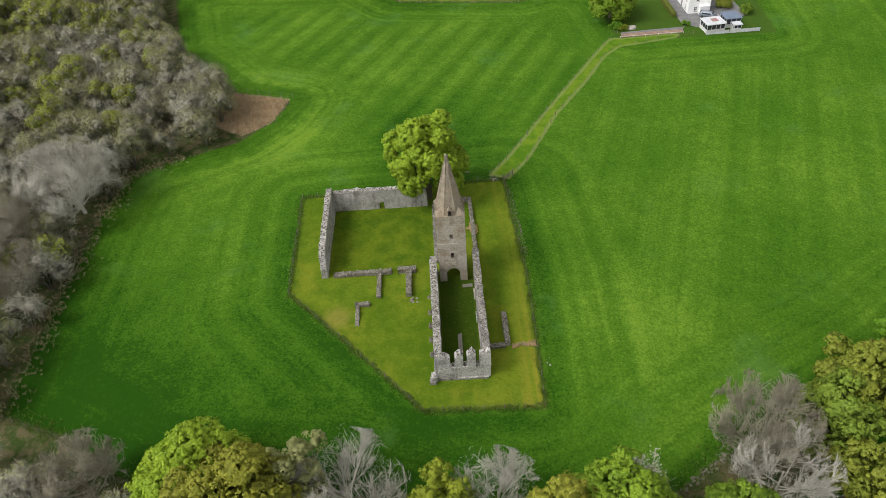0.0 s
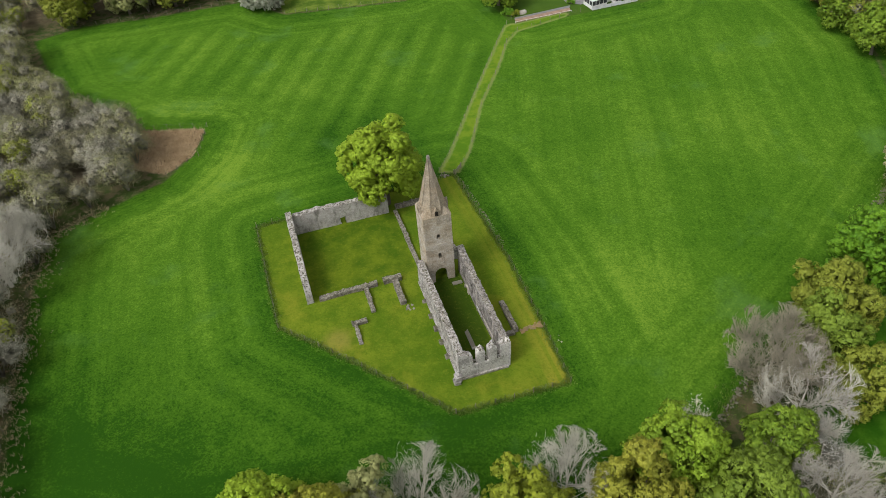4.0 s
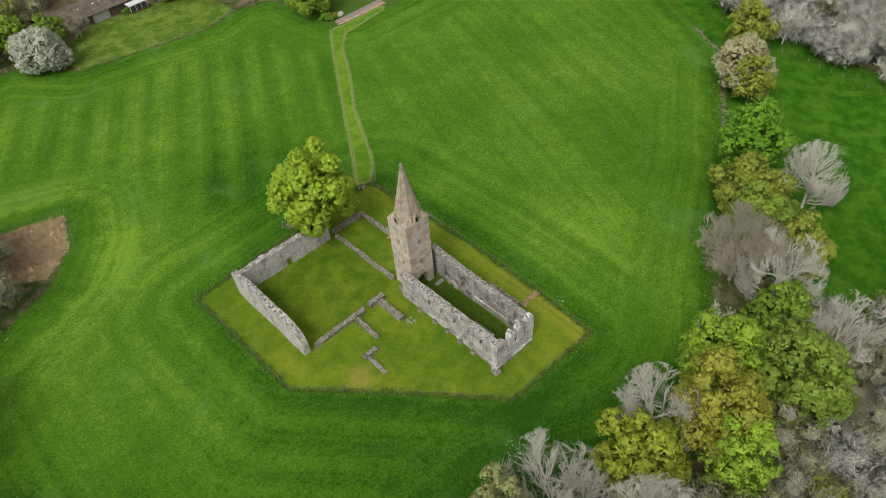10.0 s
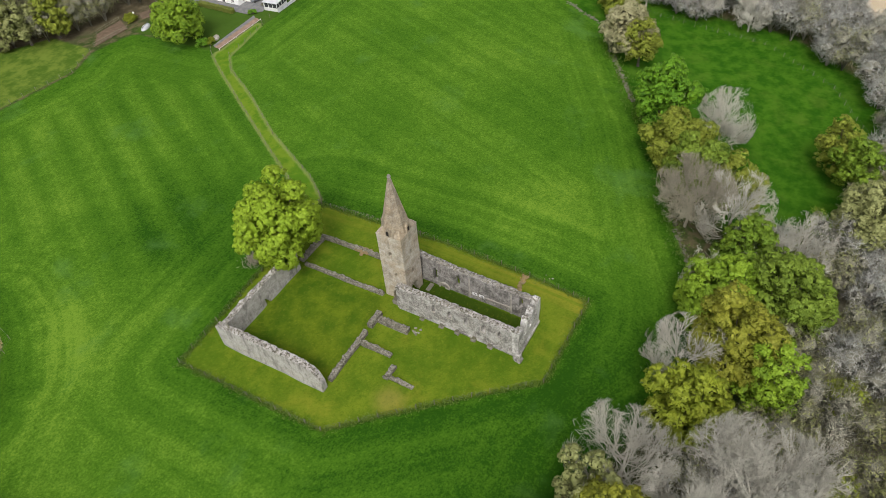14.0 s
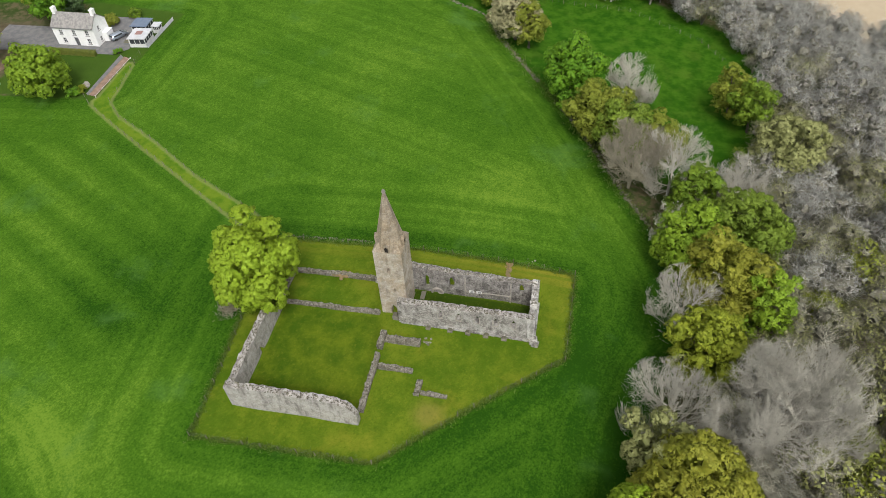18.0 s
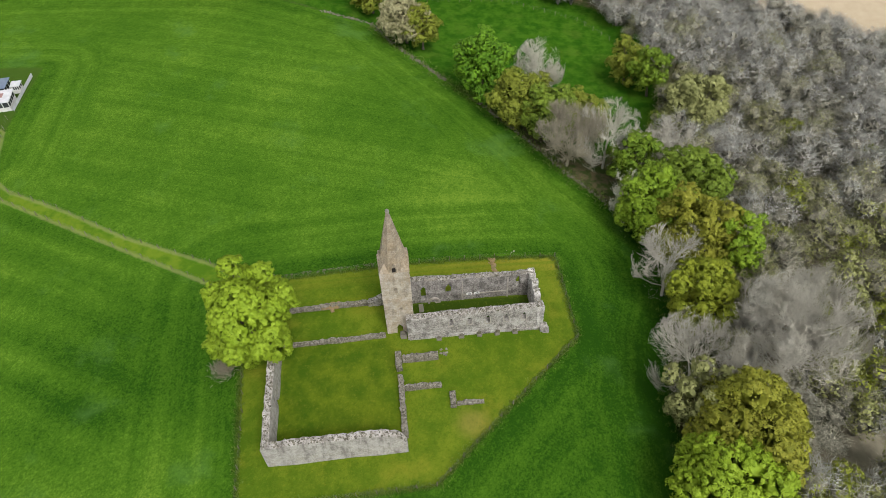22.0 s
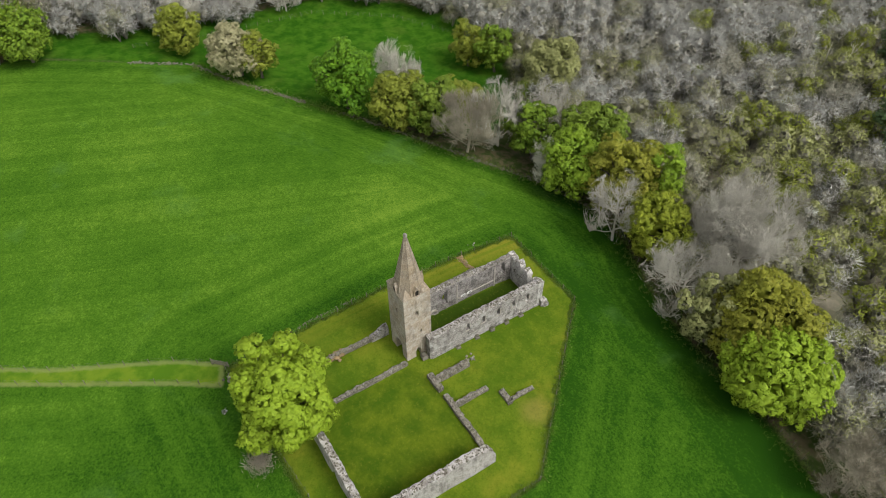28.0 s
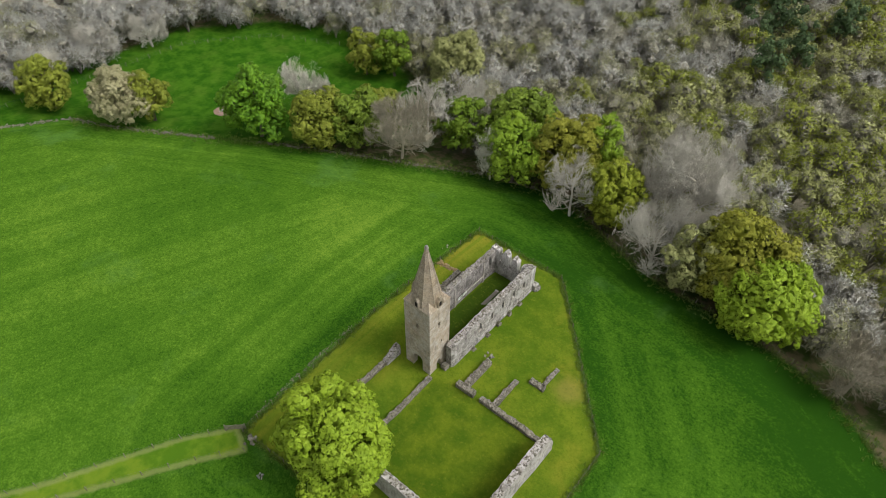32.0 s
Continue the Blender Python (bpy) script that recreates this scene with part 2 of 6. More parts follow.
L_CATKIN = leaf("cream_catkins", (0.29, 0.275, 0.13), (0.53, 0.50, 0.31), 0.2)
L_GRASS = leaf("rough_grass_blades", (0.07, 0.13, 0.015), (0.15, 0.22, 0.035), 0.2)
L_STRAW = leaf("dead_straw_grass", (0.30, 0.24, 0.14), (0.44, 0.37, 0.24), 0.2)
L_BRACKEN = leaf("russet_dead_bracken", (0.36, 0.26, 0.155), (0.64, 0.50, 0.335), 0.2)

# ---- the lie of the land ----
LAWN = [(-25.9, 103.3), (-25.6, 78.5), (-4.9, 55.6), (11.9, 55.3), (12.6, 80.0), (11.6, 105.6)]
FIELD = [(-63.5, 59.5), (-63.2, 96.5), (-62.0, 114.8), (-51.3, 119.5), (-41.0, 124.2), (-35.5, 131.0), (-32.3, 138.8), (-46.0, 145.0), (-63.8, 168.3), (-73.0, 202.0), (-60.6, 206.0),
         (-44.4, 203.4), (-17.5, 202.5), (-8.0, 189.8), (9.5, 187.5), (24.6, 185.2), (33.0, 188.6), (44.0, 185.9), (46.6, 163.0), (50.0, 158.0), (82.0, 158.0), (86.0, 180.0), (84.0, 215.0), (124.0, 215.0), (122.5, 167.0), (118.5, 133.0),
         (116.0, 116.0), (104.0, 94.5), (98.5, 82.5), (89.0, 78.0), (78.7, 71.8), (70.5, 66.8), (62.8, 61.6), (49.5, 55.0), (33.5, 47.2), (22.8, 40.6), (11.5, 36.6), (1.5, 38.2), (-7.0, 42.2), (-16.0, 45.2),
         (-28.0, 46.0), (-39.0, 47.2), (-47.0, 50.0), (-53.0, 55.0)]
PADDOCK = [(62.8, 61.6), (70.5, 66.8), (89.0, 78.0), (104.0, 94.5), (118.0, 118.0), (126.0, 110.0), (121.0, 70.0), (118.5, 43.0), (103.0, 24.0), (84.0, 14.5), (66.0, 18.0), (50.0, 26.0), (40.0, 40.0)]
TRACK_L = [(9.3, 107.2), (13.0, 112.0), (21.6, 125.8), (31.7, 141.6), (39.6, 153.8), (44.2, 160.3)]
TRACK_R = [(12.6, 105.8), (16.9, 111.4), (25.0, 126.8), (34.4, 140.6), (40.6, 151.2), (45.4, 155.9), (49.2, 156.2), (60.5, 158.2)]
TRACK = TRACK_L + [(47.0, 159.6), (60.5, 160.0)] + TRACK_R[::-1]
BRACKEN = [(-41.0, 126.4), (-35.5, 130.5), (-32.8, 139.8), (-45.8, 144.4), (-49.5, 140.0), (-47.2, 130.5)]
GARDEN = [(-8.2, 190.6), (9.5, 188.3), (24.4, 186.0), (34.0, 190.0), (34.0, 204.0), (22.0, 211.5), (4.0, 211.5), (-9.0, 204.0)]
HOUSE_LAWN = [(45.5, 158.6), (84.0, 157.0), (87.0, 184.0), (73.0, 184.0), (62.0, 186.0), (45.0, 187.0)]
CHOIR = [(-1.8, 61.4), (4.0, 61.4), (4.0, 80.0), (-1.8, 80.0)]
GARTH = [(-19.6, 82.2), (-2.0, 82.2), (-2.0, 98.8), (-19.6, 98.8)]
REEDBED = [(100, -4), (78, -27), (66, -46), (40, -120), (190, -140), (230, 60), (141, 50), (131, 30), (118, 12)]


def ground_z(x, y):
    """Height of the land: a low plateau that falls to the wet wood and the paddock."""
    q1, q2 = 43 - y, ((41 - y) + 0.54 * (x - 23)) * 0.88
    q = 4.0 * np.logaddexp(np.clip(q1 / 4.0, -60, 60), np.clip(q2 / 4.0, -60, 60))
    fall = 1 / (1 + np.exp(-np.clip(q / 8.0, -40, 40)))
    side = 1 / (1 + np.exp(-np.clip((x - 50) / 12.0, -40, 40))) / (1 + np.exp(np.clip((y - 105) / 12.0, -40, 40)))
    return -0.95 - 0.6 * np.tanh(x / 25.0) - 6.4 * fall - 1.2 * side + 0.10 * np.sin(x * 0.11 + 1.0) * np.sin(y * 0.09)


def gz(x, y):
    return float(ground_z(np.float64(x), np.float64(y)))


def inside_by(poly, x, y):
    """Metres by which points lie inside a polygon (negative outside)."""
    x, y = np.asarray(x, float), np.asarray(y, float)
    best = np.full(x.shape, 1e9)
    odd = np.zeros(x.shape, bool)
    for (x0, y0), (x1, y1) in zip(poly, poly[1:] + poly[:1]):
        ex, ey = x1 - x0, y1 - y0
        t = np.clip(((x - x0) * ex + (y - y0) * ey) / (ex * ex + ey * ey), 0, 1)
        best = np.minimum(best, np.hypot(x - x0 - t * ex, y - y0 - t * ey))
        if y0 != y1:
            odd ^= ((y0 > y) != (y1 > y)) & (x < ex * (y - y0) / (y1 - y0) + x0)
    return np.where(odd, best, -best)


def steps(*spans):
    """Grid lines: spans of (start, end, spacing)."""
    out = []
    for a, b, s in spans:
        out += list(np.linspace(a, b, max(2, int(round((b - a) / s)) + 1))[:-1])
    return np.array(out + [spans[-1][1]])


def ground_material():
    m = Nodes("grass_and_woodland_ground")
    p = m.where()
    sep = m.node("ShaderNodeSeparateXYZ", Vector=p)
    X, Y = sep.outputs[0], sep.outputs[1]
    fine, mid, big = m.noise(2.6, 4.0, 0.75), m.noise(0.33, 4.0, 0.65), m.noise(0.045, 3.0, 0.55)
    lay = m.node("ShaderNodeMapping", Vector=p)
    lay.vector_type = "TEXTURE"
    lay.inputs["Rotation"].default_value = (0, 0, radians(-28))
    lay.inputs["Scale"].default_value = (0.9, 0.75, 1.0)
    tuft = m.noise(3.0, 4.0, 0.85, vec=lay.outputs[0])
    mottle = m.noise(1.6, 6.0, 0.8, vec=lay.outputs[0])
    rag = m.math("MULTIPLY", m.math("SUBTRACT", m.noise(0.9, 3.0), 0.5), 1.1)
    half = lambda f: m.math("SUBTRACT", f, 0.5)
    lawn, field, track = m.attr("lawn"), m.attr("field"), m.attr("track")
    paddock, bracken, garden, reed = m.attr("paddock"), m.attr("bracken"), m.attr("garden"), m.attr("reed")

    def zone(d, soft=0.5, shift=0.0):
        return m.ramp(m.math("ADD", m.math("ADD", d, shift), rag), -soft, soft)

    # pasture with the passes of a roller: light and dark bands, uneven streaks along the way it was driven
    wob = m.math("MULTIPLY", half(mid), 0.8)

    def across(nx, ny):
        return m.math("ADD", m.math("ADD", m.math("MULTIPLY", X, nx), m.math("MULTIPLY", Y, ny)), wob)

    def bands(d, period, phase=0.0):
        return m.math("SINE", m.math("ADD", m.math("MULTIPLY", d, 2 * math.pi / period), phase))

    def streaks(d, per_m, detail=4.0):
        v = m.node("ShaderNodeCombineXYZ", X=m.math("MULTIPLY", d, per_m), Y=m.math("MULTIPLY", X, 0.012), Z=m.math("MULTIPLY", Y, 0.012))
        return m.ramp(m.noise(1.0, detail, 0.65, vec=v.outputs[0]), 0.28, 0.72, -1.0, 1.0)

    west, north = across(0.88, -0.475), across(0.93, -0.36)
    side = m.ramp(m.math("SUBTRACT", m.math("MULTIPLY", X, 0.86), m.math("MULTIPLY", m.math("SUBTRACT", Y, 105.0), 0.51)), 5.0, 15.0)
    strip_w = m.math("ADD", m.math("MULTIPLY", bands(west, 6.6), 0.75), m.math("MULTIPLY", streaks(west, 0.55), 0.55))
    strip_w = m.math("MULTIPLY", strip_w, m.ramp(Y, 92.0, 128.0, 0.25, 1.0))
    strip_n = m.math("ADD", m.math("MULTIPLY", bands(north, 7.4), 0.22), m.math("MULTIPLY", streaks(north, 0.45), 0.6))
    inner = m.math("ADD", m.math("MULTIPLY", strip_w, m.math("SUBTRACT", 1.0, side)), m.math("MULTIPLY", strip_n, side))
    edge_d, lawn_d = m.math("ADD", field, wob), m.math("ADD", lawn, wob)
    rim = m.math("ADD", m.math("MULTIPLY", streaks(edge_d, 0.6), 0.85), m.math("MULTIPLY", bands(edge_d, 5.2), 0.2))
    ring = m.math("ADD", m.math("MULTIPLY", streaks(lawn_d, 0.5), 0.85), m.math("MULTIPLY", bands(lawn_d, 5.6), 0.25))
    near_rim = m.ramp(m.math("ADD", field, m.math("MULTIPLY", half(big), 16.0)), 10.0, 18.0, 1.0, 0.0)
    near_lawn = m.ramp(m.math("ADD", lawn, m.math("MULTIPLY", half(big), 14.0)), -22.0, -12.0, 0.0, 1.0)
    blend = lambda f, a, b: m.math("ADD", m.math("MULTIPLY", a, m.math("SUBTRACT", 1.0, f)), m.math("MULTIPLY", b, f))
    pattern = blend(near_rim, blend(near_lawn, inner, ring), rim)
    # richer, darker growth on the low south-eastern side, paler on the plateau to the north
    low = m.ramp(m.math("ADD", m.math("ADD", Y, m.math("MULTIPLY", m.math("MAXIMUM", X, 0.0), 1.1)), m.math("MULTIPLY", half(big), 50.0)), 50.0, 135.0, -0.09, 0.09)
    # darker lobe north-west of the lawn: great tree's shade, painted in, and trodden grass
    off = m.math("POWER", m.math("ADD", m.math("POWER", m.math("SUBTRACT", X, 5.0), 2.0), m.math("POWER", m.math("SUBTRACT", Y, 120.0), 2.0)), 0.5)
    low = m.math("ADD", low, m.ramp(m.math("ADD", off, m.math("MULTIPLY", half(big), 16.0)), 8.0, 32.0, -0.14, 0.0))
    # darker again to the south-eastern corner, then two paler lobes
    low = m.math("ADD", low, m.ramp(m.math("ADD", m.math("ADD", Y, m.math("MULTIPLY", X, 0.55)), m.math("MULTIPLY", half(big), 24.0)), 22.0, 60.0, -0.19, 0.0))
    pale = m.math("POWER", m.math("ADD", m.math("POWER", m.math("ADD", X, 40.0), 2.0), m.math("POWER", m.math("SUBTRACT", Y, 108.0), 2.0)), 0.5)
    low = m.math("ADD", low, m.ramp(m.math("ADD", pale, m.math("MULTIPLY", half(big), 16.0)), 8.0, 34.0, 0.09, 0.0))
    near = m.math("POWER", m.math("ADD", m.math("POWER", m.math("SUBTRACT", X, 22.0), 2.0), m.math("POWER", m.math("SUBTRACT", Y, 62.0), 2.0)), 0.5)
    low = m.math("ADD", low, m.ramp(m.math("ADD", near, m.math("MULTIPLY", half(big), 12.0)), 6.0, 28.0, 0.15, 0.0))
    # darker rim of the field: shade from the bordering trees, put into the grass colour
    margin = m.ramp(m.math("ADD", field, m.math("MULTIPLY", half(mid), 7.0)), 1.0, 7.0, -0.13, 0.0)
    fringe = m.ramp(m.math("ABSOLUTE", m.math("ADD", m.math("ADD", lawn, 2.4), m.math("MULTIPLY", half(mid), 3.0))), 0.8, 2.6, -0.11, 0.0)
    sweep = m.ramp(m.math("ABSOLUTE", m.math("ADD", m.math("SUBTRACT", field, 10.0), m.math("MULTIPLY", half(mid), 5.0))), 1.5, 5.0, 0.17, 0.0)
    sweep = m.math("MULTIPLY", sweep, m.math("MULTIPLY", m.ramp(X, -20.0, -32.0), m.math("MULTIPLY", m.ramp(Y, 105.0, 122.0), m.ramp(Y, 168.0, 146.0))))
    tone = m.math("ADD", m.math("MULTIPLY", pattern, 0.088), 0.42)
    for f in (low, margin, fringe, sweep, m.math("MULTIPLY", half(big), 0.42), m.math("MULTIPLY", half(mid), 0.26), m.math("MULTIPLY", half(m.noise(1.1, 4.0, 0.7)), 0.36), m.math("MULTIPLY", half(tuft), 0.75), m.math("MULTIPLY", half(fine), 0.62)):
        tone = m.math("ADD", tone, f)
    grass = m.mix(m.ramp(tone, 0.12, 0.54), (0.016, 0.058, 0.004), (0.052, 0.126, 0.009))
    grass = m.mix(m.ramp(tone, 0.46, 0.86), grass, (0.132, 0.228, 0.023))
    grass = m.mix(m.ramp(m.noise(0.075, 4.0, 0.6), 0.56, 0.74, 0.0, 0.35), grass, (0.090, 0.190, 0.045))
    # mossy close-mown lawn of the enclosure
    moss = m.mix(m.ramp(m.math("ADD", m.math("MULTIPLY", mid, 0.6), m.math("MULTIPLY", big, 0.6)), 0.42, 0.78), (0.056, 0.112, 0.007), (0.132, 0.176, 0.014))
    moss = m.mix(m.ramp(m.noise(0.16, 4.0, 0.6), 0.56, 0.74, 0.0, 0.4), moss, (0.24, 0.22, 0.025))
    dry = m.math("MULTIPLY", m.ramp(m.math("ADD", m.math("ADD", lawn, rag), m.math("MULTIPLY", half(mid), 3.0)), 0.6, 4.5, 1.0, 0.0), m.ramp(m.math("SUBTRACT", X, m.math("MULTIPLY", half(big), 8.0)), 2.0, 10.0))
    moss = m.mix(m.math("MULTIPLY", dry, m.ramp(Y, 62.0, 84.0, 0.5, 0.25)), moss, m.mix(m.ramp(streaks(X, 0.9), -0.6, 0.6), (0.13, 0.17, 0.014), (0.27, 0.225, 0.03)))
    moss = m.mix(m.ramp(tuft, 0.48, 0.68, 0.0, 0.5), moss, (0.050, 0.085, 0.004))
    moss = m.mix(m.ramp(m.noise(5.0, 3.0, 0.8), 0.57, 0.74, 0.0, 0.3), moss, (0.25, 0.26, 0.03))
    spot = m.math("POWER", m.math("ADD", m.math("POWER", m.math("ADD", X, 17.4), 2.0), m.math("POWER", m.math("SUBTRACT", Y, 73.0), 2.0)), 0.5)
    moss = m.mix(m.ramp(m.math("ADD", spot, m.math("MULTIPLY", rag, 1.6)), 0.6, 3.2, 0.5, 0.0), moss, (0.26, 0.21, 0.05))
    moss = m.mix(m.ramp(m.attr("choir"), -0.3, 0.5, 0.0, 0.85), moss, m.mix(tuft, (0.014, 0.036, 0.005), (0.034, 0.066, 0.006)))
    moss = m.mix(m.ramp(m.attr("garth"), -0.5, 1.0, 0.0, 0.7), moss, m.mix(m.ramp(mid, 0.35, 0.65), (0.036, 0.080, 0.005), (0.085, 0.125, 0.008)))
    moss = m.mix(m.ramp(mottle, 0.50, 0.68, 0.0, 0.4), moss, (0.050, 0.090, 0.005))
    moss = m.mix(m.ramp(mottle, 0.34, 0.47, 0.28, 0.0), moss, (0.20, 0.20, 0.025))
    mould = m.mix(m.ramp(mid, 0.35, 0.68), (0.075, 0.062, 0.036), (0.145, 0.12, 0.075))
    floor = m.mix(m.ramp(Y, 70.0, 150.0), m.mix(m.ramp(mid, 0.35, 0.68), (0.19, 0.175, 0.125), (0.31, 0.285, 0.21)), mould)
    floor = m.mix(m.ramp(m.noise(0.14, 4.0), 0.30, 0.46, 0.6, 0.0), floor, (0.045, 0.080, 0.016))
    floor = m.mix(m.ramp(fine, 0.5, 0.75, 0.0, 0.25), floor, (0.12, 0.105, 0.07))
    verge = m.ramp(m.math("ADD", m.math("MAXIMUM", field, paddock), m.math("MULTIPLY", half(mid), 8.0)), -13.0, -5.0)
    floor = m.mix(verge, floor, m.mix(m.ramp(m.noise(0.5, 4.0, 0.7), 0.40, 0.62), (0.036, 0.060, 0.014), (0.105, 0.09, 0.048)))
    rough = m.mix(m.ramp(mid, 0.35, 0.65), (0.020, 0.076, 0.004), (0.046, 0.122, 0.008))
    col = m.mix(m.ramp(reed, -3.0, 3.0), floor, m.mix(mid, (0.36, 0.29, 0.20), (0.50, 0.42, 0.30)))
    col = m.mix(zone(paddock, 1.2), col, m.mix(m.ramp(m.noise(0.2, 3.0), 0.5, 0.75, 0.0, 0.3), rough, (0.10, 0.16, 0.02)))
    col = m.mix(zone(field), col, grass)
    col = m.mix(zone(m.attr("houselawn")), col, m.mix(mid, (0.035, 0.075, 0.010), (0.06, 0.11, 0.015)))
    col = m.mix(zone(garden), col, m.mix(m.ramp(mid, 0.35, 0.65), (0.055, 0.105, 0.012), (0.12, 0.165, 0.026)))
    col = m.mix(zone(bracken), col, m.mix(m.ramp(m.noise(1.3, 4.0, 0.7), 0.38, 0.62), (0.12, 0.088, 0.046), (0.46, 0.35, 0.22)))
    col = m.mix(zone(track, 0.35), col, m.mix(m.ramp(mid, 0.35, 0.65), (0.062, 0.138, 0.009), (0.118, 0.188, 0.015)))
    col = m.mix(m.ramp(m.math("ABSOLUTE", m.math("ADD", track, m.math("MULTIPLY", rag, 0.5))), 0.1, 0.6, 0.5, 0.0), col, (0.23, 0.25, 0.09))
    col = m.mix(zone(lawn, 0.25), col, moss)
    edge = m.ramp(m.math("ABSOLUTE", m.math("ADD", lawn, m.math("MULTIPLY", rag, 0.5))), 0.12, 0.5, 0.5, 0.0)
    col = m.mix(edge, col, (0.035, 0.055, 0.012))
    h = m.math("ADD", m.math("MULTIPLY", fine, 0.6), m.math("MULTIPLY", tuft, 0.5))
    h = m.math("ADD", h, m.math("MULTIPLY", mid, 1.2))
    m.bsdf.inputs["Specular IOR Level"].default_value = 0.03
    return m.done(col, 1.0, m.bump(h, 0.8, 0.16))


def make_ground():
    xs = steps((-3000, -300, 300), (-300, -80, 8), (-80, -28, 1.6), (-28, 15, 0.8), (15, 128, 1.6), (128, 300, 8), (300, 3000, 300))
    ys = steps((-3000, -300, 300), (-300, 20, 8), (20, 53, 1.6), (53, 108, 0.8), (108, 216, 1.6), (216, 300, 7), (300, 3000, 300))
    gx, gy = np.meshgrid(xs, ys)
    gx, gy = gx.ravel(), gy.ravel()
    n, k = len(xs), len(ys)
    i = np.arange((n - 1) * (k - 1))
    a = (i // (n - 1)) * n + i % (n - 1)
    quads = np.stack([a, a + 1, a + 1 + n, a + n], 1)
    me = bpy.data.meshes.new("ground")
    me.from_pydata(np.stack([gx, gy, ground_z(gx, gy)], 1).tolist(), [], quads.tolist())
    for name, poly in (("lawn", LAWN), ("field", FIELD), ("track", TRACK), ("paddock", PADDOCK), ("bracken", BRACKEN), ("garden", GARDEN), ("houselawn", HOUSE_LAWN), ("reed", REEDBED), ("choir", CHOIR), ("garth", GARTH)):
        me.attributes.new(name, "FLOAT", "POINT").data.foreach_set("value", np.clip(inside_by(poly, gx, gy), -60, 60).astype(np.float32))
    me.materials.append(ground_material())
    me.shade_smooth()
    return tagged(new("ground", me), "rolled green pasture, mossy lawn and brown woodland floor", "ground", kind="structure")


make_ground()


# ---- mesh helpers ----
def link_mesh(name, V, F, mats, parent=None, label="", smooth=False, at=None):
    me = bpy.data.meshes.new(name)
    N = None
    if isinstance(V, np.ndarray) and V.shape[1] == 6:
        V, N = V[:, :3], V[:, 3:]
    me.from_pydata(V.tolist() if isinstance(V, np.ndarray) else V, [], F.tolist() if isinstance(F, np.ndarray) else F)
    for m in (mats if isinstance(mats, (list, tuple)) else [mats]):
        me.materials.append(m)
    if smooth or N is not None:
        me.shade_smooth()
    if N is not None:
        me.normals_split_custom_set_from_vertices(N)
    ob = new(name, me)
    if parent:
        ob.parent = parent
    if label:
        tagged(ob, label)
    if at is not None:
        ob.matrix_basis = at
    return ob


def part(name, bm, material, parent, label="", smooth=False):
    """Links a bmesh as one mesh object under a thing or a part."""
    me = bpy.data.meshes.new(name)
    bmesh.ops.recalc_face_normals(bm, faces=bm.faces)
    bm.to_mesh(me)
    bm.free()
    me.materials.append(material)
    if smooth:
        me.shade_smooth()
    ob = new(name, me)
    if parent:
        ob.parent = parent
    if label:
        tagged(ob, label)
    return ob


def box(bm, x0, x1, y0, y1, z0, z1, bevel=0.0, m=None):
    r = bmesh.ops.create_cube(bm, size=1.0)
    vs = r["verts"]
    bmesh.ops.scale(bm, vec=(x1 - x0, y1 - y0, z1 - z0), verts=vs)
    bmesh.ops.translate(bm, vec=((x0 + x1) / 2, (y0 + y1) / 2, (z0 + z1) / 2), verts=vs)
    if bevel:
        es = list({e for v in vs for e in v.link_edges})
        out = bmesh.ops.bevel(bm, geom=es, offset=bevel, segments=1, affect="EDGES")
        vs = list({v for f in out["faces"] for v in f.verts} | {v for v in vs if v.is_valid})
    if m is not None:
        bmesh.ops.transform(bm, matrix=m, verts=[v for v in vs if v.is_valid])
    return vs


def boxes(name, rows, material, parent, label="", bevel=0.0):
    bm = bmesh.new()
    for r in rows:
        box(bm, *r, bevel=bevel)
    return part(name, bm, material, parent, label)


def thing(name, at, label, category, group=""):
    e = new(name)
    e.empty_display_size = 0.5
    e.matrix_basis = at if isinstance(at, Matrix) else Matrix.Translation(at)
    return tagged(e, label, category, group)


def unit(v):
    return v / np.maximum(np.linalg.norm(v, axis=-1, keepdims=True), 1e-9)


def tube(pts, radii, sides=6):
    """A tapered tube along points: vertices and triangles."""
    pts, radii = np.asarray(pts, float), np.asarray(radii, float)
    d = unit(np.gradient(pts, axis=0))
    ref = np.where(np.abs(d[:, 2:3]) > 0.9, np.array([[1.0, 0, 0]]), np.array([[0, 0, 1.0]]))
    u = unit(np.cross(d, ref))
    w = np.cross(d, u)
    a = np.arange(sides) * 2 * np.pi / sides
    V = (pts[:, None] + radii[:, None, None] * (np.cos(a)[None, :, None] * u[:, None] + np.sin(a)[None, :, None] * w[:, None])).reshape(-1, 3)
    F = []
    for i in range(len(pts) - 1):
        for j in range(sides):
            p, q = i * sides + j, i * sides + (j + 1) % sides
            F += [(p, q, q + sides), (p, q + sides, p + sides)]
    for j in range(1, sides - 1):
        F.append(((len(pts) - 1) * sides, (len(pts) - 1) * sides + j, (len(pts) - 1) * sides + j + 1))
    return V, np.array(F)


def join(pieces):
    V, F, n = [], [], 0
    for v, f in pieces:
        V.append(v)
        F.append(f + n)
        n += len(v)
    return np.concatenate(V), np.concatenate(F)


def ico(level):
    bm = bmesh.new()
    bmesh.ops.create_icosphere(bm, subdivisions=level, radius=1.0)
    V = np.array([v.co[:] for v in bm.verts])
    F = np.array([[v.index for v in f.verts] for f in bm.faces])
    bm.free()
    return V, F


ICO1, ICO2 = ico(1), ico(2)


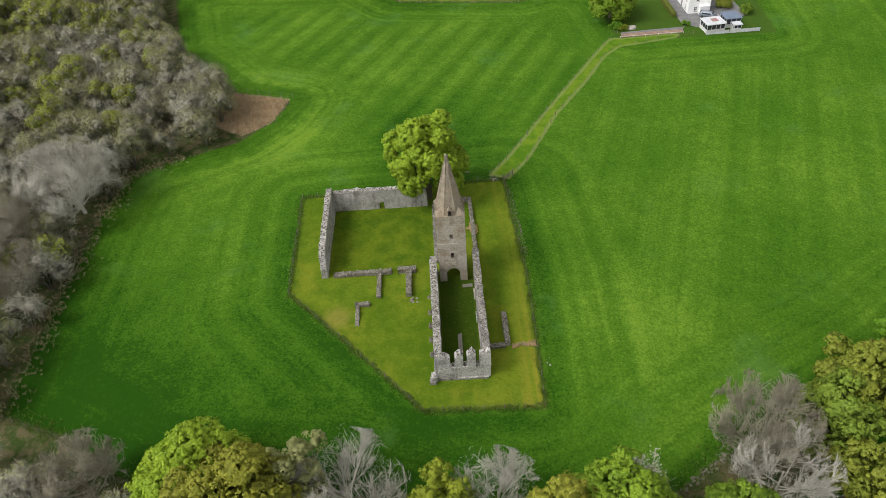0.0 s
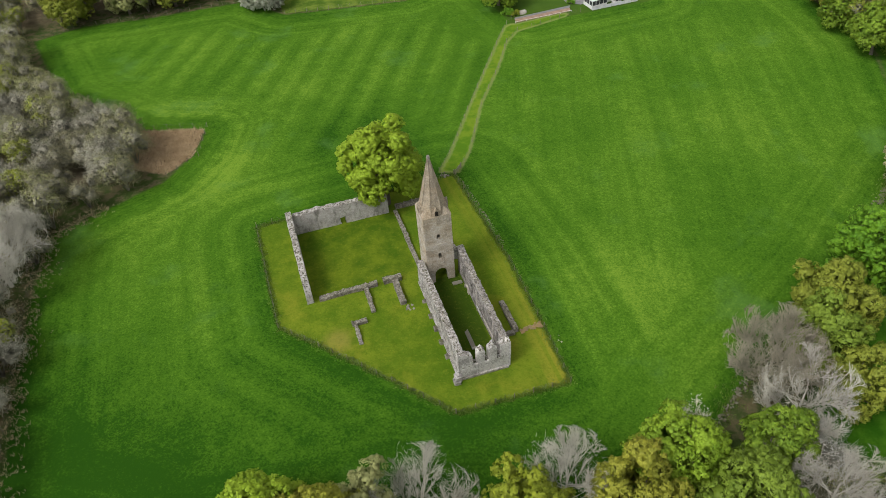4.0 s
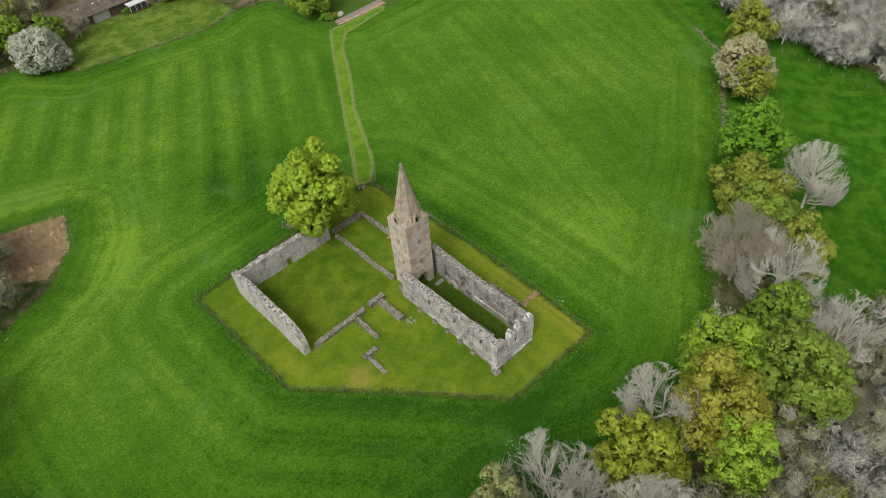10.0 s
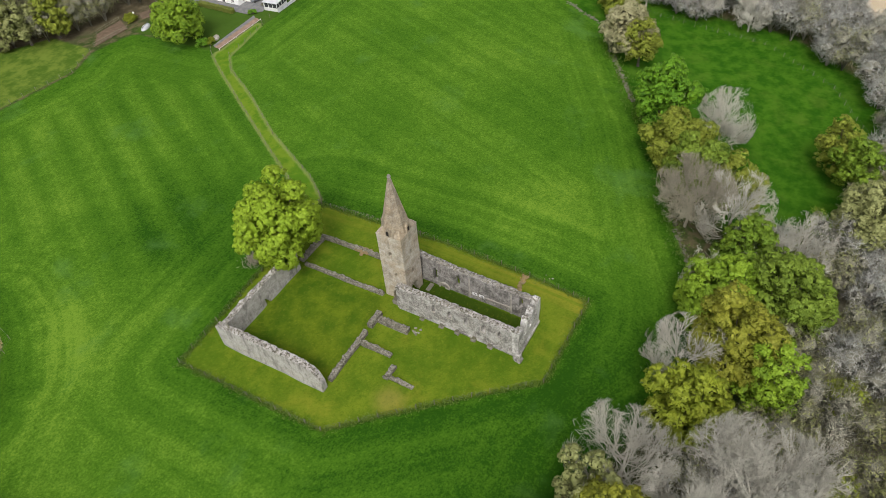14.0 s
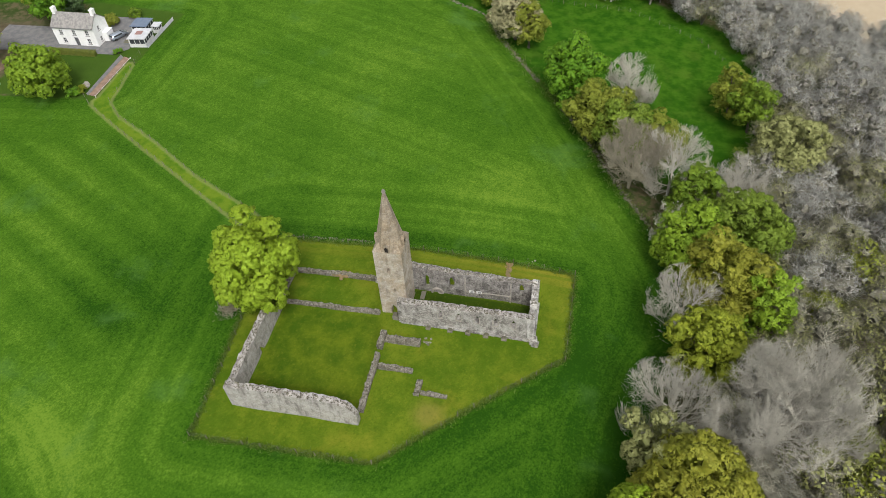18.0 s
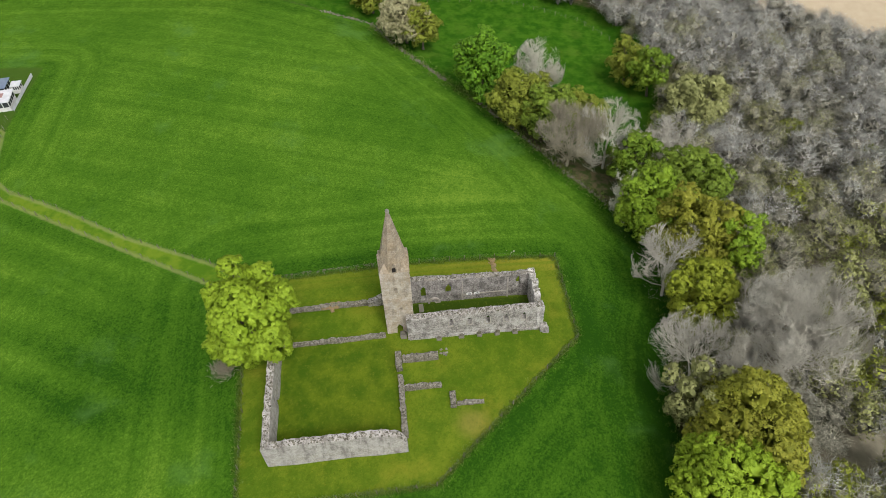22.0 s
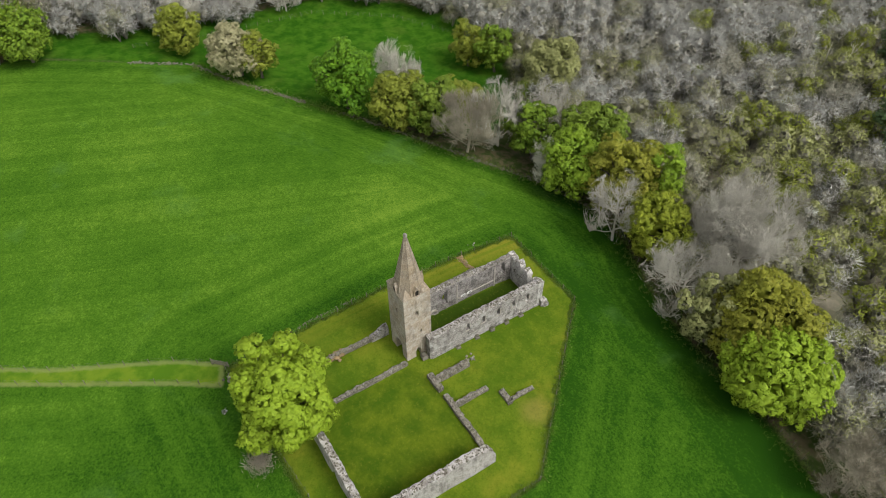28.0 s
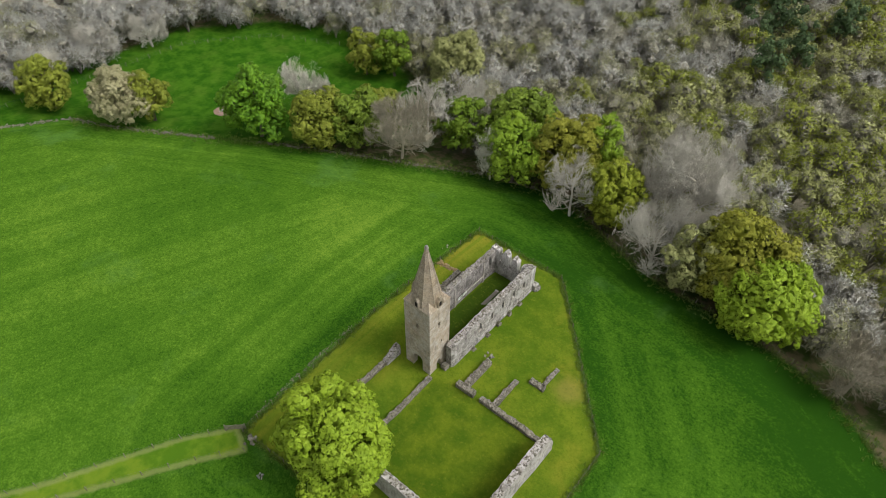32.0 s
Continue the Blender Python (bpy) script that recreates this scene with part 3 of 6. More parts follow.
def wiggle(V, size, amount, seed):
    """Uneven displacement by a few sine waves."""
    r = np.random.default_rng(seed)
    out = V.copy()
    for _ in range(4):
        k, ph, d = r.normal(size=3) / size, r.uniform(0, 6.28), unit(r.normal(size=3))
        out += amount * 0.5 * np.sin(V @ k + ph)[:, None] * d
    return out


def ragged_body(r, centre, radius, rough=0.16, dapple=0.8):
    """An uneven inner mass of a crown, with the look of dense growth."""
    V, F = ICO2
    V = V * (1 + r.normal(size=(len(V), 1)) * rough)
    return outward(V * radius + centre, F, unit(unit(V) + r.normal(size=V.shape) * dapple))


def leaves(r, P, N, size, loose=0.38):
    """Folded diamond leaves (two triangles each) at P with normals about N."""
    n = len(P)
    N = unit(N + r.normal(size=(n, 3)) * loose)
    t = unit(np.cross(N, r.normal(size=(n, 3))))
    b = np.cross(N, t)
    s = (size * r.uniform(0.6, 1.35, n))[:, None]
    fold = N * s * 0.22
    V = np.stack([P - t * s * 0.62, P + b * s * 0.42 - fold, P + t * s * 0.62, P - b * s * 0.42 - fold], 1).reshape(-1, 3)
    i = np.arange(n)[:, None] * 4
    return V, np.concatenate([i + np.array([[0, 1, 2]]), i + np.array([[0, 2, 3]])], 0)


def clump_crown(r, clumps, size, density=20, tuft=0.5, per=26, body=0.62):
    """A crown of clumps, each a leafy body set with domed tufts of leaves, with gaps between."""
    C, R = clumps[:, :3], clumps[:, 3]
    mid = C.mean(0)
    pieces = []
    for k in range(len(C)):
        n = int(density * R[k] ** 2)
        d = unit(r.normal(size=(n, 3)) + 0.55 * unit(C[k] - mid) + np.array([0, 0, 0.30]))
        P = C[k] + d * (R[k] * (0.97 + 0.07 * r.normal(size=n) + 0.10 * np.sin(d @ np.array([5.1, 4.3, 6.7]) * 1.6 + k)))[:, None]
        keep = np.ones(n, bool)
        for j in range(len(C)):
            if j != k:
                keep &= np.linalg.norm(P - C[j], axis=1) > 0.9 * R[j]
        P, d = P[keep], d[keep]
        if len(P):
            m = len(P)
            s = np.repeat(tuft * r.uniform(0.6, 1.4, (m, 1)), per, 0) * r.uniform(0.75, 1.1, (m * per, 1))
            e = unit(0.9 * r.normal(size=(m * per, 3)) + 0.75 * np.repeat(d, per, 0) + np.array([0, 0, 0.7]))
            V, F = leaves(r, np.repeat(P, per, 0) + e * s * np.array([1.0, 1.0, 0.75]), e, size, 0.45)
            N = unit(0.8 * e + 0.45 * np.repeat(d, per, 0) + r.normal(size=e.shape) * 0.22)
            pieces.append(outward(V, F, np.repeat(N, 4, 0)))
        pieces.append(ragged_body(r, C[k], R[k] * body, 0.16, 0.7))
    return join(pieces)


def ellipsoid_clumps(r, n, rx, ry, rz, cz, cr, lumpy=0.15, core_r=0.6, tuck=0.75):
    """Clumps spread over an uneven ellipsoid whose middle is at height cz."""
    g = np.pi * (3 - 5 ** 0.5)
    i = np.arange(n)
    z = 1 - (i + 0.5) * 1.72 / n
    a = i * g + r.uniform(0, 6)
    rr = np.sqrt(np.clip(1 - z * z, 0, 1))
    d = np.stack([rr * np.cos(a), rr * np.sin(a), z], 1) + r.normal(size=(n, 3)) * 0.12
    k = (1 + r.normal(size=(n, 1)) * lumpy) * (1 - cr * tuck)
    R = cr * max(rx, ry) * r.uniform(0.75, 1.25, n)
    C = d * k * np.array([rx, ry, rz]) + np.array([0, 0, cz])
    inner = np.array([[0, 0, cz, core_r * min(rx, ry, rz)]])
    return np.concatenate([np.concatenate([C, R[:, None]], 1), inner])


def slivers(r, P, D, length, width):
    """Thin tapered twigs (one triangle each) from P along about D."""
    n = len(P)
    D = unit(D + r.normal(size=(n, 3)) * 0.8)
    side = unit(np.cross(D, r.normal(size=(n, 3)))) * width / 2
    V = np.stack([P - side, P + side, P + D * (length * r.uniform(0.5, 1.3, n))[:, None]], 1).reshape(-1, 3)
    return V, np.arange(3 * n).reshape(-1, 3)


def sprays(r, P, N, length, width):
    """Twig sprays: narrow diamonds (two triangles each) lying about the crown's surface."""
    n = len(P)
    t = unit(r.normal(size=(n, 3)) * 0.8 + N * 0.9 + np.array([0, 0, 0.3]))
    b = unit(np.cross(t, r.normal(size=(n, 3))))
    s = r.uniform(0.6, 1.4, (n, 1))
    V = np.stack([P - t * s * length / 2, P + b * s * width / 2, P + t * s * length / 2, P - b * s * width / 2], 1).reshape(-1, 3)
    i = np.arange(n)[:, None] * 4
    return V, np.concatenate([i + np.array([[0, 1, 2]]), i + np.array([[0, 2, 3]])], 0)


def outward(V, F, N):
    """Turns each face to look the way of its soft normals, and carries the normals beside the points."""
    g = np.cross(V[F[:, 1]] - V[F[:, 0]], V[F[:, 2]] - V[F[:, 0]])
    back = (g * N[F[:, 0]]).sum(1) < 0
    F = F.copy()
    F[back] = F[back][:, ::-1]
    return np.concatenate([V, N], 1), F


def twig_puff(r, clumps, per, length, width):
    """A rounded leafless crown: a dense fuzz of outward twigs."""
    pieces = []
    mid = clumps[:, :3].mean(0)
    for k, (x, y, z, R) in enumerate(clumps):
        c = np.array([x, y, z])
        n = int(per * R * R)
        d = unit(r.normal(size=(n, 3)) + np.array([0, 0, 0.45]) + 0.5 * unit(c - mid))
        lump = 1.0 + 0.16 * np.sin(d @ np.array([4.1, 5.3, 3.7]) * 1.7 + k)[:, None]
        V, F = slivers(r, c + d * R * lump * r.uniform(0.42, 0.93, (n, 1)), d + np.array([0, 0, 0.25]), length, width)
        N = np.repeat(unit(d + np.array([0, 0, 0.55]) + r.normal(size=(n, 3)) * 0.30), 3, 0)
        pieces.append(outward(V, F, N))
    return join(pieces)


def trunk_arrays(r, H, girth, tips, base_split=0.3):
    """A tapered, slightly bent trunk with limbs to the given tips."""
    top = np.array([r.normal() * 0.3, r.normal() * 0.3, H * 0.75])
    s = np.linspace(0, 1, 7)[:, None]
    P = s * top + np.sin(s * 3.1) * r.normal(size=3) * np.array([0.3, 0.3, 0]) + np.array([0, 0, -0.3])
    pieces = [tube(P, girth * (1.25 - 1.05 * s[:, 0] ** 0.7), 8)]
    for tip in tips:
        f = r.uniform(base_split, 0.7)
        a = P[0] + (P[-1] - P[0]) * f
        q = np.linspace(0, 1, 5)[:, None]
        L = a + (tip - a) * q + np.array([0, 0, 1.0]) * np.sin(q * np.pi) * 0.08 * np.linalg.norm(tip - a)
        pieces.append(tube(L, girth * 0.42 * (1.1 - q[:, 0]) + 0.02, 5))
    return join(pieces)


def leafy_tree(seed, rx, ry, H, mats, n=16, cr=0.38, size=0.26, density=14, crown_low=0.06, name="tree", lumpy=0.13, tuft=0.46, per=18):
    """Template meshes of a broadleaf tree: trunk and crown."""
    r = np.random.default_rng(seed)
    lo = H * crown_low
    rz, cz = (H - lo) / 2, (H + lo) / 2
    clumps = ellipsoid_clumps(r, n, rx, ry, rz, cz, cr, lumpy)
    V, F = clump_crown(r, clumps, size, density, tuft, per)
    V[:, 2] = np.maximum(V[:, 2], 0.3)
    tV, tF = trunk_arrays(r, H, 0.055 * (rx + ry) / 2 + 0.08, clumps[:-1:2, :3])
    return (tV, tF), (V, F), mats


def bare_arrays(seed, R, H, limbs=7, b1=8, b2=8, b3=5, girth=0.3, rise=0.55, width=0.055, low=0.18, twig=0.17):
    """A leafless tree: trunk, limbs and branches as tubes, twigs as thin tapered slivers. Returns wood and twigs."""
    r = np.random.default_rng(seed)
    wood, tw = [], []
    s = np.linspace(0, 1, 6)[:, None]
    top = np.array([r.normal() * 0.4, r.normal() * 0.4, H * 0.62])
    T = s * top + np.array([0, 0, -0.3])
    wood.append(tube(T, girth * (1.2 - 0.9 * s[:, 0]), 7))

    def grow(a, d, L, bend, n=5):
        q = np.linspace(0, 1, n)[:, None]
        side = unit(r.normal(size=3)) * 0.12 * L
        return a + d * L * q + np.array([0, 0, 1.0]) * bend * L * q ** 2 + side * np.sin(q * 3.5)

    def sliver(a, d, L, w):
        side = unit(np.cross(d, r.normal(size=3))) * w / 2
        e = a + d * L
        tw.append((np.array([a - side, a + side, e]), np.array([[0, 1, 2]])))

    def strip(a, d, L, w):
        side = unit(np.cross(d, r.normal(size=3))) * w / 2
        m, e = a + d * L * 0.5 + np.array([0, 0, 0.05 * L]), a + d * L + np.array([0, 0, 0.2 * L])
        tw.append((np.array([a - side, a + side, m - side * 0.7, m + side * 0.7, e]), np.array([[0, 1, 3], [0, 3, 2], [2, 3, 4]])))

    for i in range(limbs):
        f = r.uniform(low, 0.85)
        a = T[0] + (T[-1] - T[0]) * f
        az, el = i * 2.4 + r.normal() * 0.3, rise * (0.55 + 0.9 * f) + r.normal() * 0.1
        d = np.array([math.cos(az) * math.cos(el), math.sin(az) * math.cos(el), math.sin(el)])
        L1 = R * (1.15 - 0.25 * f) * r.uniform(0.8, 1.05)
        P = grow(a, d, L1, 0.22)
        wood.append(tube(P, girth * 0.36 * np.linspace(1, 0.22, 5), 5))
        for j in range(b1):
            u = r.uniform(0.22, 1.0)
            k = min(3, int(u * 4))
            p = P[k] + (P[k + 1] - P[k]) * (u * 4 - k)
            d2 = unit(unit(P[k + 1] - P[k]) * 0.75 + r.normal(size=3) * 0.55 + np.array([0, 0, 0.25]))
            L2 = R * 0.48 * r.uniform(0.6, 1.15) * (1.15 - 0.5 * u)
            Q = grow(p, d2, L2, 0.15, 4)
            wood.append(tube(Q, girth * 0.13 * np.linspace(1, 0.3, 4), 3))
            for _ in range(b2):
                v = r.uniform(0.2, 1.0)
                k2 = min(2, int(v * 3))
                p3 = Q[k2] + (Q[k2 + 1] - Q[k2]) * (v * 3 - k2)
                d3 = unit(unit(Q[k2 + 1] - Q[k2]) * 0.9 + r.normal(size=3) * 0.36 + np.array([0, 0, 0.2]))
                L3 = R * twig * r.uniform(0.6, 1.3)
                strip(p3, d3, L3 * 1.3, width * 1.6)
                for _ in range(b3):
                    w = r.uniform(0.25, 1.1)
                    d4 = unit(d3 * 0.9 + r.normal(size=3) * 0.40 + np.array([0, 0, 0.12]))
                    sliver(p3 + d3 * L3 * w + np.array([0, 0, 0.18 * L3 * w * w]), d4, L3 * r.uniform(0.45, 0.9), width)
    mid = np.array([0, 0, 0.5 * H])
    out = []
    for V, F in (join(wood), join(tw)):
        q = np.linalg.norm((V - mid) / np.array([R, R, 0.52 * H]), axis=1)
        out.append((np.where((q > 0.95)[:, None], mid + (V - mid) / np.maximum(q / 0.95, 1.0)[:, None] ** 0.8, V), F))
    return out[0], out[1]


def place_tree(name, x, y, arrays, label, category, group="", spin=0.0, scale=1.0, sink=0.0):
    """Builds a tree thing from (part name, arrays, material, label) rows, at its place on the ground."""
    e = thing(name, pose(x, y, gz(x, y) - sink, 0, 0, spin) @ Matrix.Scale(scale, 4), label, category, group)
    for pn, (V, F), m, pl in arrays:
        ob = link_mesh(pn, V, F, m, e, pl, smooth=pn == "crown")
        if pn in ("twig_haze", "twig_crown", "foliage"):
            tagged(ob, kind="stuff")
    return e


def leaf_tree(name, x, y, seed, rx, ry, H, m, label, category="tree", group="", bark_m=None, spin=0.0, **kw):
    t, c, _ = leafy_tree(seed, rx, ry, H, m, **kw)
    return place_tree(name, x, y, [("trunk", t, bark_m or M_BARK, ""), ("crown", c, m, "")], label, category, group, spin)


def bare_tree(name, x, y, seed, R, H, m, label, category="tree", group="", haze=None, spin=0.0, fill_in=30, **kw):
    w, t = bare_arrays(seed, R, H, **kw)
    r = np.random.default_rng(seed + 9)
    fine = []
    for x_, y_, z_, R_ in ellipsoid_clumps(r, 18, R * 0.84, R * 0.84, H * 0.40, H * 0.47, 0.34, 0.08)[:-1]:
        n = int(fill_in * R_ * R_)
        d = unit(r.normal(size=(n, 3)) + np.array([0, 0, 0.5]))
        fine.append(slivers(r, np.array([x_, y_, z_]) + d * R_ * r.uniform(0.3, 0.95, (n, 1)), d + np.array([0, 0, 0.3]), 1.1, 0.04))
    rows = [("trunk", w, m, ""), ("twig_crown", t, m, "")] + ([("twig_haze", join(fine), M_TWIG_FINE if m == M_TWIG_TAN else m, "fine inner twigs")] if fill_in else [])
    if haze:
        r = np.random.default_rng(seed + 5)
        P = t[0][r.integers(0, len(t[0]), haze[1])]
        rows.append(("foliage", leaves(r, P + r.normal(size=P.shape) * 0.25, r.normal(size=P.shape) + np.array([0, 0, 1]), haze[2]), haze[0], "sparse opening leaves"))
    return place_tree(name, x, y, rows, label, category, group, spin)


# ---- the priory ----
def fill(outline, holes=()):
    """A flat face with holes, in the (s, z) plane."""
    bm = bmesh.new()
    for loop in (outline, *holes):
        vs = [bm.verts.new((s, 0, z)) for s, z in loop]
        for a, b in zip(vs, vs[1:] + vs[:1]):
            bm.edges.new((a, b))
    bmesh.ops.triangle_fill(bm, edges=bm.edges[:], use_beauty=True)
    return bm


def lancet(s, z, w, h):
    k = h - 0.85 * w
    return [(s - w / 2, z), (s + w / 2, z), (s + w / 2, z + k), (s + w * 0.36, z + k + w * 0.38), (s, z + h), (s - w * 0.36, z + k + w * 0.38), (s - w / 2, z + k)]


def round_arch(s, z, w, h):
    return [(s - w / 2, z), (s + w / 2, z)] + [(s + w / 2 * math.cos(a), z + h - w / 2 + w / 2 * math.sin(a)) for a in np.linspace(0, math.pi, 9)]


def ruin_wall(name, p0, p1, thick, tops, material, parent, holes=(), ragged=0.10, seed=1, step=0.42, label="", foot=None, rough=0.05, drop=0.5):
    """A ruined wall from p0 to p1, its thickness to the left of that way, with a broken top along (s, z) and openings through it."""
    r = np.random.default_rng(seed)
    p0, p1 = np.array(p0, float), np.array(p1, float)
    L = float(np.linalg.norm(p1 - p0))
    d = (p1 - p0) / L
    nrm = np.array([-d[1], d[0]])
    n = max(2, int(L / step))
    ss = np.linspace(0, L, n + 1)
    bot = [(float(s), (gz(*(p0 + d * s)) if foot is None else foot) - drop) for s in np.linspace(0, L, max(2, int(L / 3)) + 1)]
    tz = np.interp(ss, [t[0] for t in tops], [t[1] for t in tops])
    tz = tz + r.normal(size=n + 1) * ragged * 0.45 + np.repeat(r.normal(size=n // 4 + 2) * ragged * 0.5, 4)[:n + 1]
    top = [(float(s + (r.normal() * 0.05 if 0 < i < n else 0)), float(z)) for i, (s, z) in enumerate(zip(ss, tz))]
    bm = fill(bot + top[::-1], holes)
    out = bmesh.ops.extrude_face_region(bm, geom=bm.faces[:])
    new_v = [v for v in out["geom"] if isinstance(v, bmesh.types.BMVert)]
    bmesh.ops.translate(bm, vec=(0, thick, 0), verts=new_v)
    for v in bm.verts:
        v.co.x += r.normal() * rough * 0.6
        v.co.y += r.normal() * rough
        v.co.z += r.normal() * rough * 0.8
    m = Matrix(((d[0], nrm[0], 0, p0[0]), (d[1], nrm[1], 0, p0[1]), (0, 0, 1, 0), (0, 0, 0, 1)))
    bmesh.ops.transform(bm, matrix=m, verts=bm.verts)
    ob = part(name, bm, material, parent, label)
    # loose stones along the broken head of the wall
    k = int(L * thick * 16)
    S = r.uniform(0.1, L - 0.1, k)
    W = r.uniform(0.05, thick - 0.05, k)
    Z = np.interp(S, ss, tz) + r.uniform(-0.05, 0.06, k)
    stones("coping", (p0 + np.outer(S, d) + np.outer(W, nrm)), Z, r, M_RUBBLE, ob)
    return ob


def stones(name, P, Z, r, material, parent, lo=0.07, hi=0.16):
    """Uneven stones at the given places, joined."""
    V0, F0 = ICO1
    V, F = [], []
    for i in range(len(P)):
        s = r.uniform(lo, hi) * np.array([r.uniform(0.8, 1.6), r.uniform(0.7, 1.2), r.uniform(0.5, 0.85)])
        a = r.uniform(0, 6.28)
        c, sn = math.cos(a), math.sin(a)
        v = (V0 * (1 + r.normal(size=(len(V0), 1)) * 0.16)) * s
        v = np.stack([c * v[:, 0] - sn * v[:, 1], sn * v[:, 0] + c * v[:, 1], v[:, 2]], 1)
        V.append(v + np.array([P[i][0], P[i][1], Z[i]]))
        F.append(F0 + i * len(V0))
    ob = link_mesh(name, np.concatenate(V), np.concatenate(F), material, parent)
    return tagged(ob, "broken lichened stones", kind="stuff")


def line_stones(name, pts, r, per_m, spread, material, parent, lo=0.12, hi=0.34, lift=0.05):
    P, Z = [], []
    for (x0, y0), (x1, y1) in zip(pts, pts[1:]):
        L = math.hypot(x1 - x0, y1 - y0)
        for _ in range(int(L * per_m)):
            t = r.uniform()
            x, y = x0 + (x1 - x0) * t + r.normal() * spread, y0 + (y1 - y0) * t + r.normal() * spread
            P.append((x, y))
            Z.append(gz(x, y) + lift + max(0, r.normal() * 0.12))
    return stones(name, P, Z, r, material, parent, lo, hi)


M_EAST = masonry("lime_whitened_masonry", (0.58, 0.56, 0.53), (0.42, 0.40, 0.375), (0.18, 0.17, 0.16), white=0.75)
CX0, CX1, CY0, CY1 = -2.75, 4.95, 60.45, 80.4       # choir, outside
choir = thing("choir_ruin", (1.1, 70.0, gz(1.1, 70)), "roofless grey stone choir with lancet windows and broken wall heads", "ruin")


def local(parent, ob):
    """Keeps ob where it is in the world once it is a part of parent."""
    ob.matrix_parent_inverse = parent.matrix_basis.inverted()
    return ob


south_lancets = [74.0, 71.35, 68.7, 65.95, 63.4]
w = ruin_wall("south_wall", (CX0 + 1.0, CY0 + 1.0), (CX0 + 1.0, CY1), 1.0, [(0, 3.5), (8, 3.6), (14, 3.75), (19, 3.6)], M_CHOIR, choir,
              [lancet(y - CY0 - 1.0, 0.95 + 0.03 * (y - 63), 0.60, 1.65) for y in south_lancets], seed=11)
local(choir, w)
w = ruin_wall("north_wall", (CX1, CY0 + 1.0), (CX1, 80.6), 1.0, [(0, 3.1), (5, 3.3), (11, 3.6), (16, 3.9), (19, 4.2)], M_CHOIR_N, choir,
              [lancet(1.6, 0.6, 0.75, 2.2), lancet(12.2, 0.0, 0.9, 2.6), lancet(16.0, -0.5, 0.8, 3.1)], seed=12)
local(choir, w)
# east gable: sill wall, then corner masses and two slender piers between three lancets
sill = 0.75
for nm, a, b, prof, sd in (("corner_pier", -2.75, -0.68, [(0, 3.5), (0.7, 3.6), (1.4, 3.1), (2.07, 2.7)], 3), ("pier", -0.02, 1.15, [(0, 3.0), (0.55, 3.7), (1.17, 3.0)], 4),
                           ("pier", 1.72, 2.92, [(0, 3.1), (0.6, 3.85), (1.2, 3.1)], 5), ("corner_pier", 3.45, 4.95, [(0, 3.0), (0.5, 3.3), (1.5, 3.2)], 6)):
    local(choir, ruin_wall(nm, (a, CY0 + 0.02), (b, CY0 + 0.02), 0.96, prof, M_EAST, choir, ragged=0.12, seed=sd, foot=sill - 0.1, drop=0.0, step=0.3))
local(choir, ruin_wall("east_sill_wall", (CX0, CY0), (CX1, CY0), 1.0, [(0, sill), (7.7, sill)], M_EAST, choir, ragged=0.05, seed=7))
# offset plinth at the foot of the south and east walls, buttress stumps
bm = bmesh.new()
for i in range(24):
    y = CY0 + 0.2 + i * 0.83
    g = gz(CX0, y)
    box(bm, CX0 - 0.22, CX0 + 0.05, y - 0.40, y + 0.40, g - 0.3, g + 0.38 + 0.04 * (i % 3), 0.04)
for i in range(9):
    x = CX0 + 0.1 + i * 0.86
    g = gz(x, CY0)
    box(bm, x - 0.42, x + 0.42, CY0 - 0.25, CY0 + 0.05, g - 0.3, g + 0.35 + 0.05 * (i % 2), 0.04)
local(choir, part("plinth", bm, M_CHOIR, choir))
rr = np.random.default_rng(5)
for y, h in ((75.9, 0.2), (72.6, 0.35), (70.0, 0.5), (67.3, 0.5), (64.7, 0.4)):
    g = gz(CX0 - 0.5, y)
    bm = bmesh.new()
    box(bm, CX0 - 0.75, CX0 - 0.18, y - 0.38, y + 0.38, g - 0.3, g + h, 0.10)
    box(bm, CX0 - 0.6, CX0 - 0.2, y - 0.26, y + 0.24, g + h - 0.05, g + h + 0.2, 0.07)
    for v in bm.verts:
        v.co += Vector(rr.normal(size=3) * 0.05)
    local(choir, part("buttress_stump", bm, M_RUBBLE, choir))
for x, y, h in ((CX0 - 0.2, CY0 - 0.1, 1.2), (CX0 - 0.45, CY0 - 0.35, 0.5)):
    g = gz(x, y)
    bm = bmesh.new()
    box(bm, x - 0.5, x + 0.45, y - 0.45, y + 0.6, g - 0.3, g + h, 0.1)
    for v in bm.verts:
        v.co += Vector(rr.normal(size=3) * 0.06)
    local(choir, part("buttress_stump", bm, M_CHOIR, choir))
# dressed jambs round the south lancets, string course and blind niche inside the north wall
M_ASHLAR = plain("pale_dressed_stone", (0.42, 0.39, 0.345), (0.30, 0.275, 0.24), 2.0, 0.85, 0.4, 0.03)
for y in south_lancets:
    z = 0.95 + 0.03 * (y - 63)
    bm = bmesh.new()
    for side in (-1, 1):
        for k in range(4):
            b = 0.13 + 0.06 * (k % 2)
            ya, yb = sorted((y + side * 0.32, y + side * (0.32 + b)))
            box(bm, CX0 - 0.05, CX0 + 0.1, ya, yb, z + k * 0.29, z + k * 0.29 + 0.27, 0.012)
    box(bm, CX0 - 0.07, CX0 + 0.1, y - 0.42, y + 0.42, z - 0.16, z - 0.01, 0.02)
    local(choir, part("window_jamb", bm, M_ASHLAR, choir, "pale dressed jambs and sill"))
boxes_rows = [(CX1 - 1.12, CX1 - 0.98, 64.6, 71.5, -0.15, 0.0)]
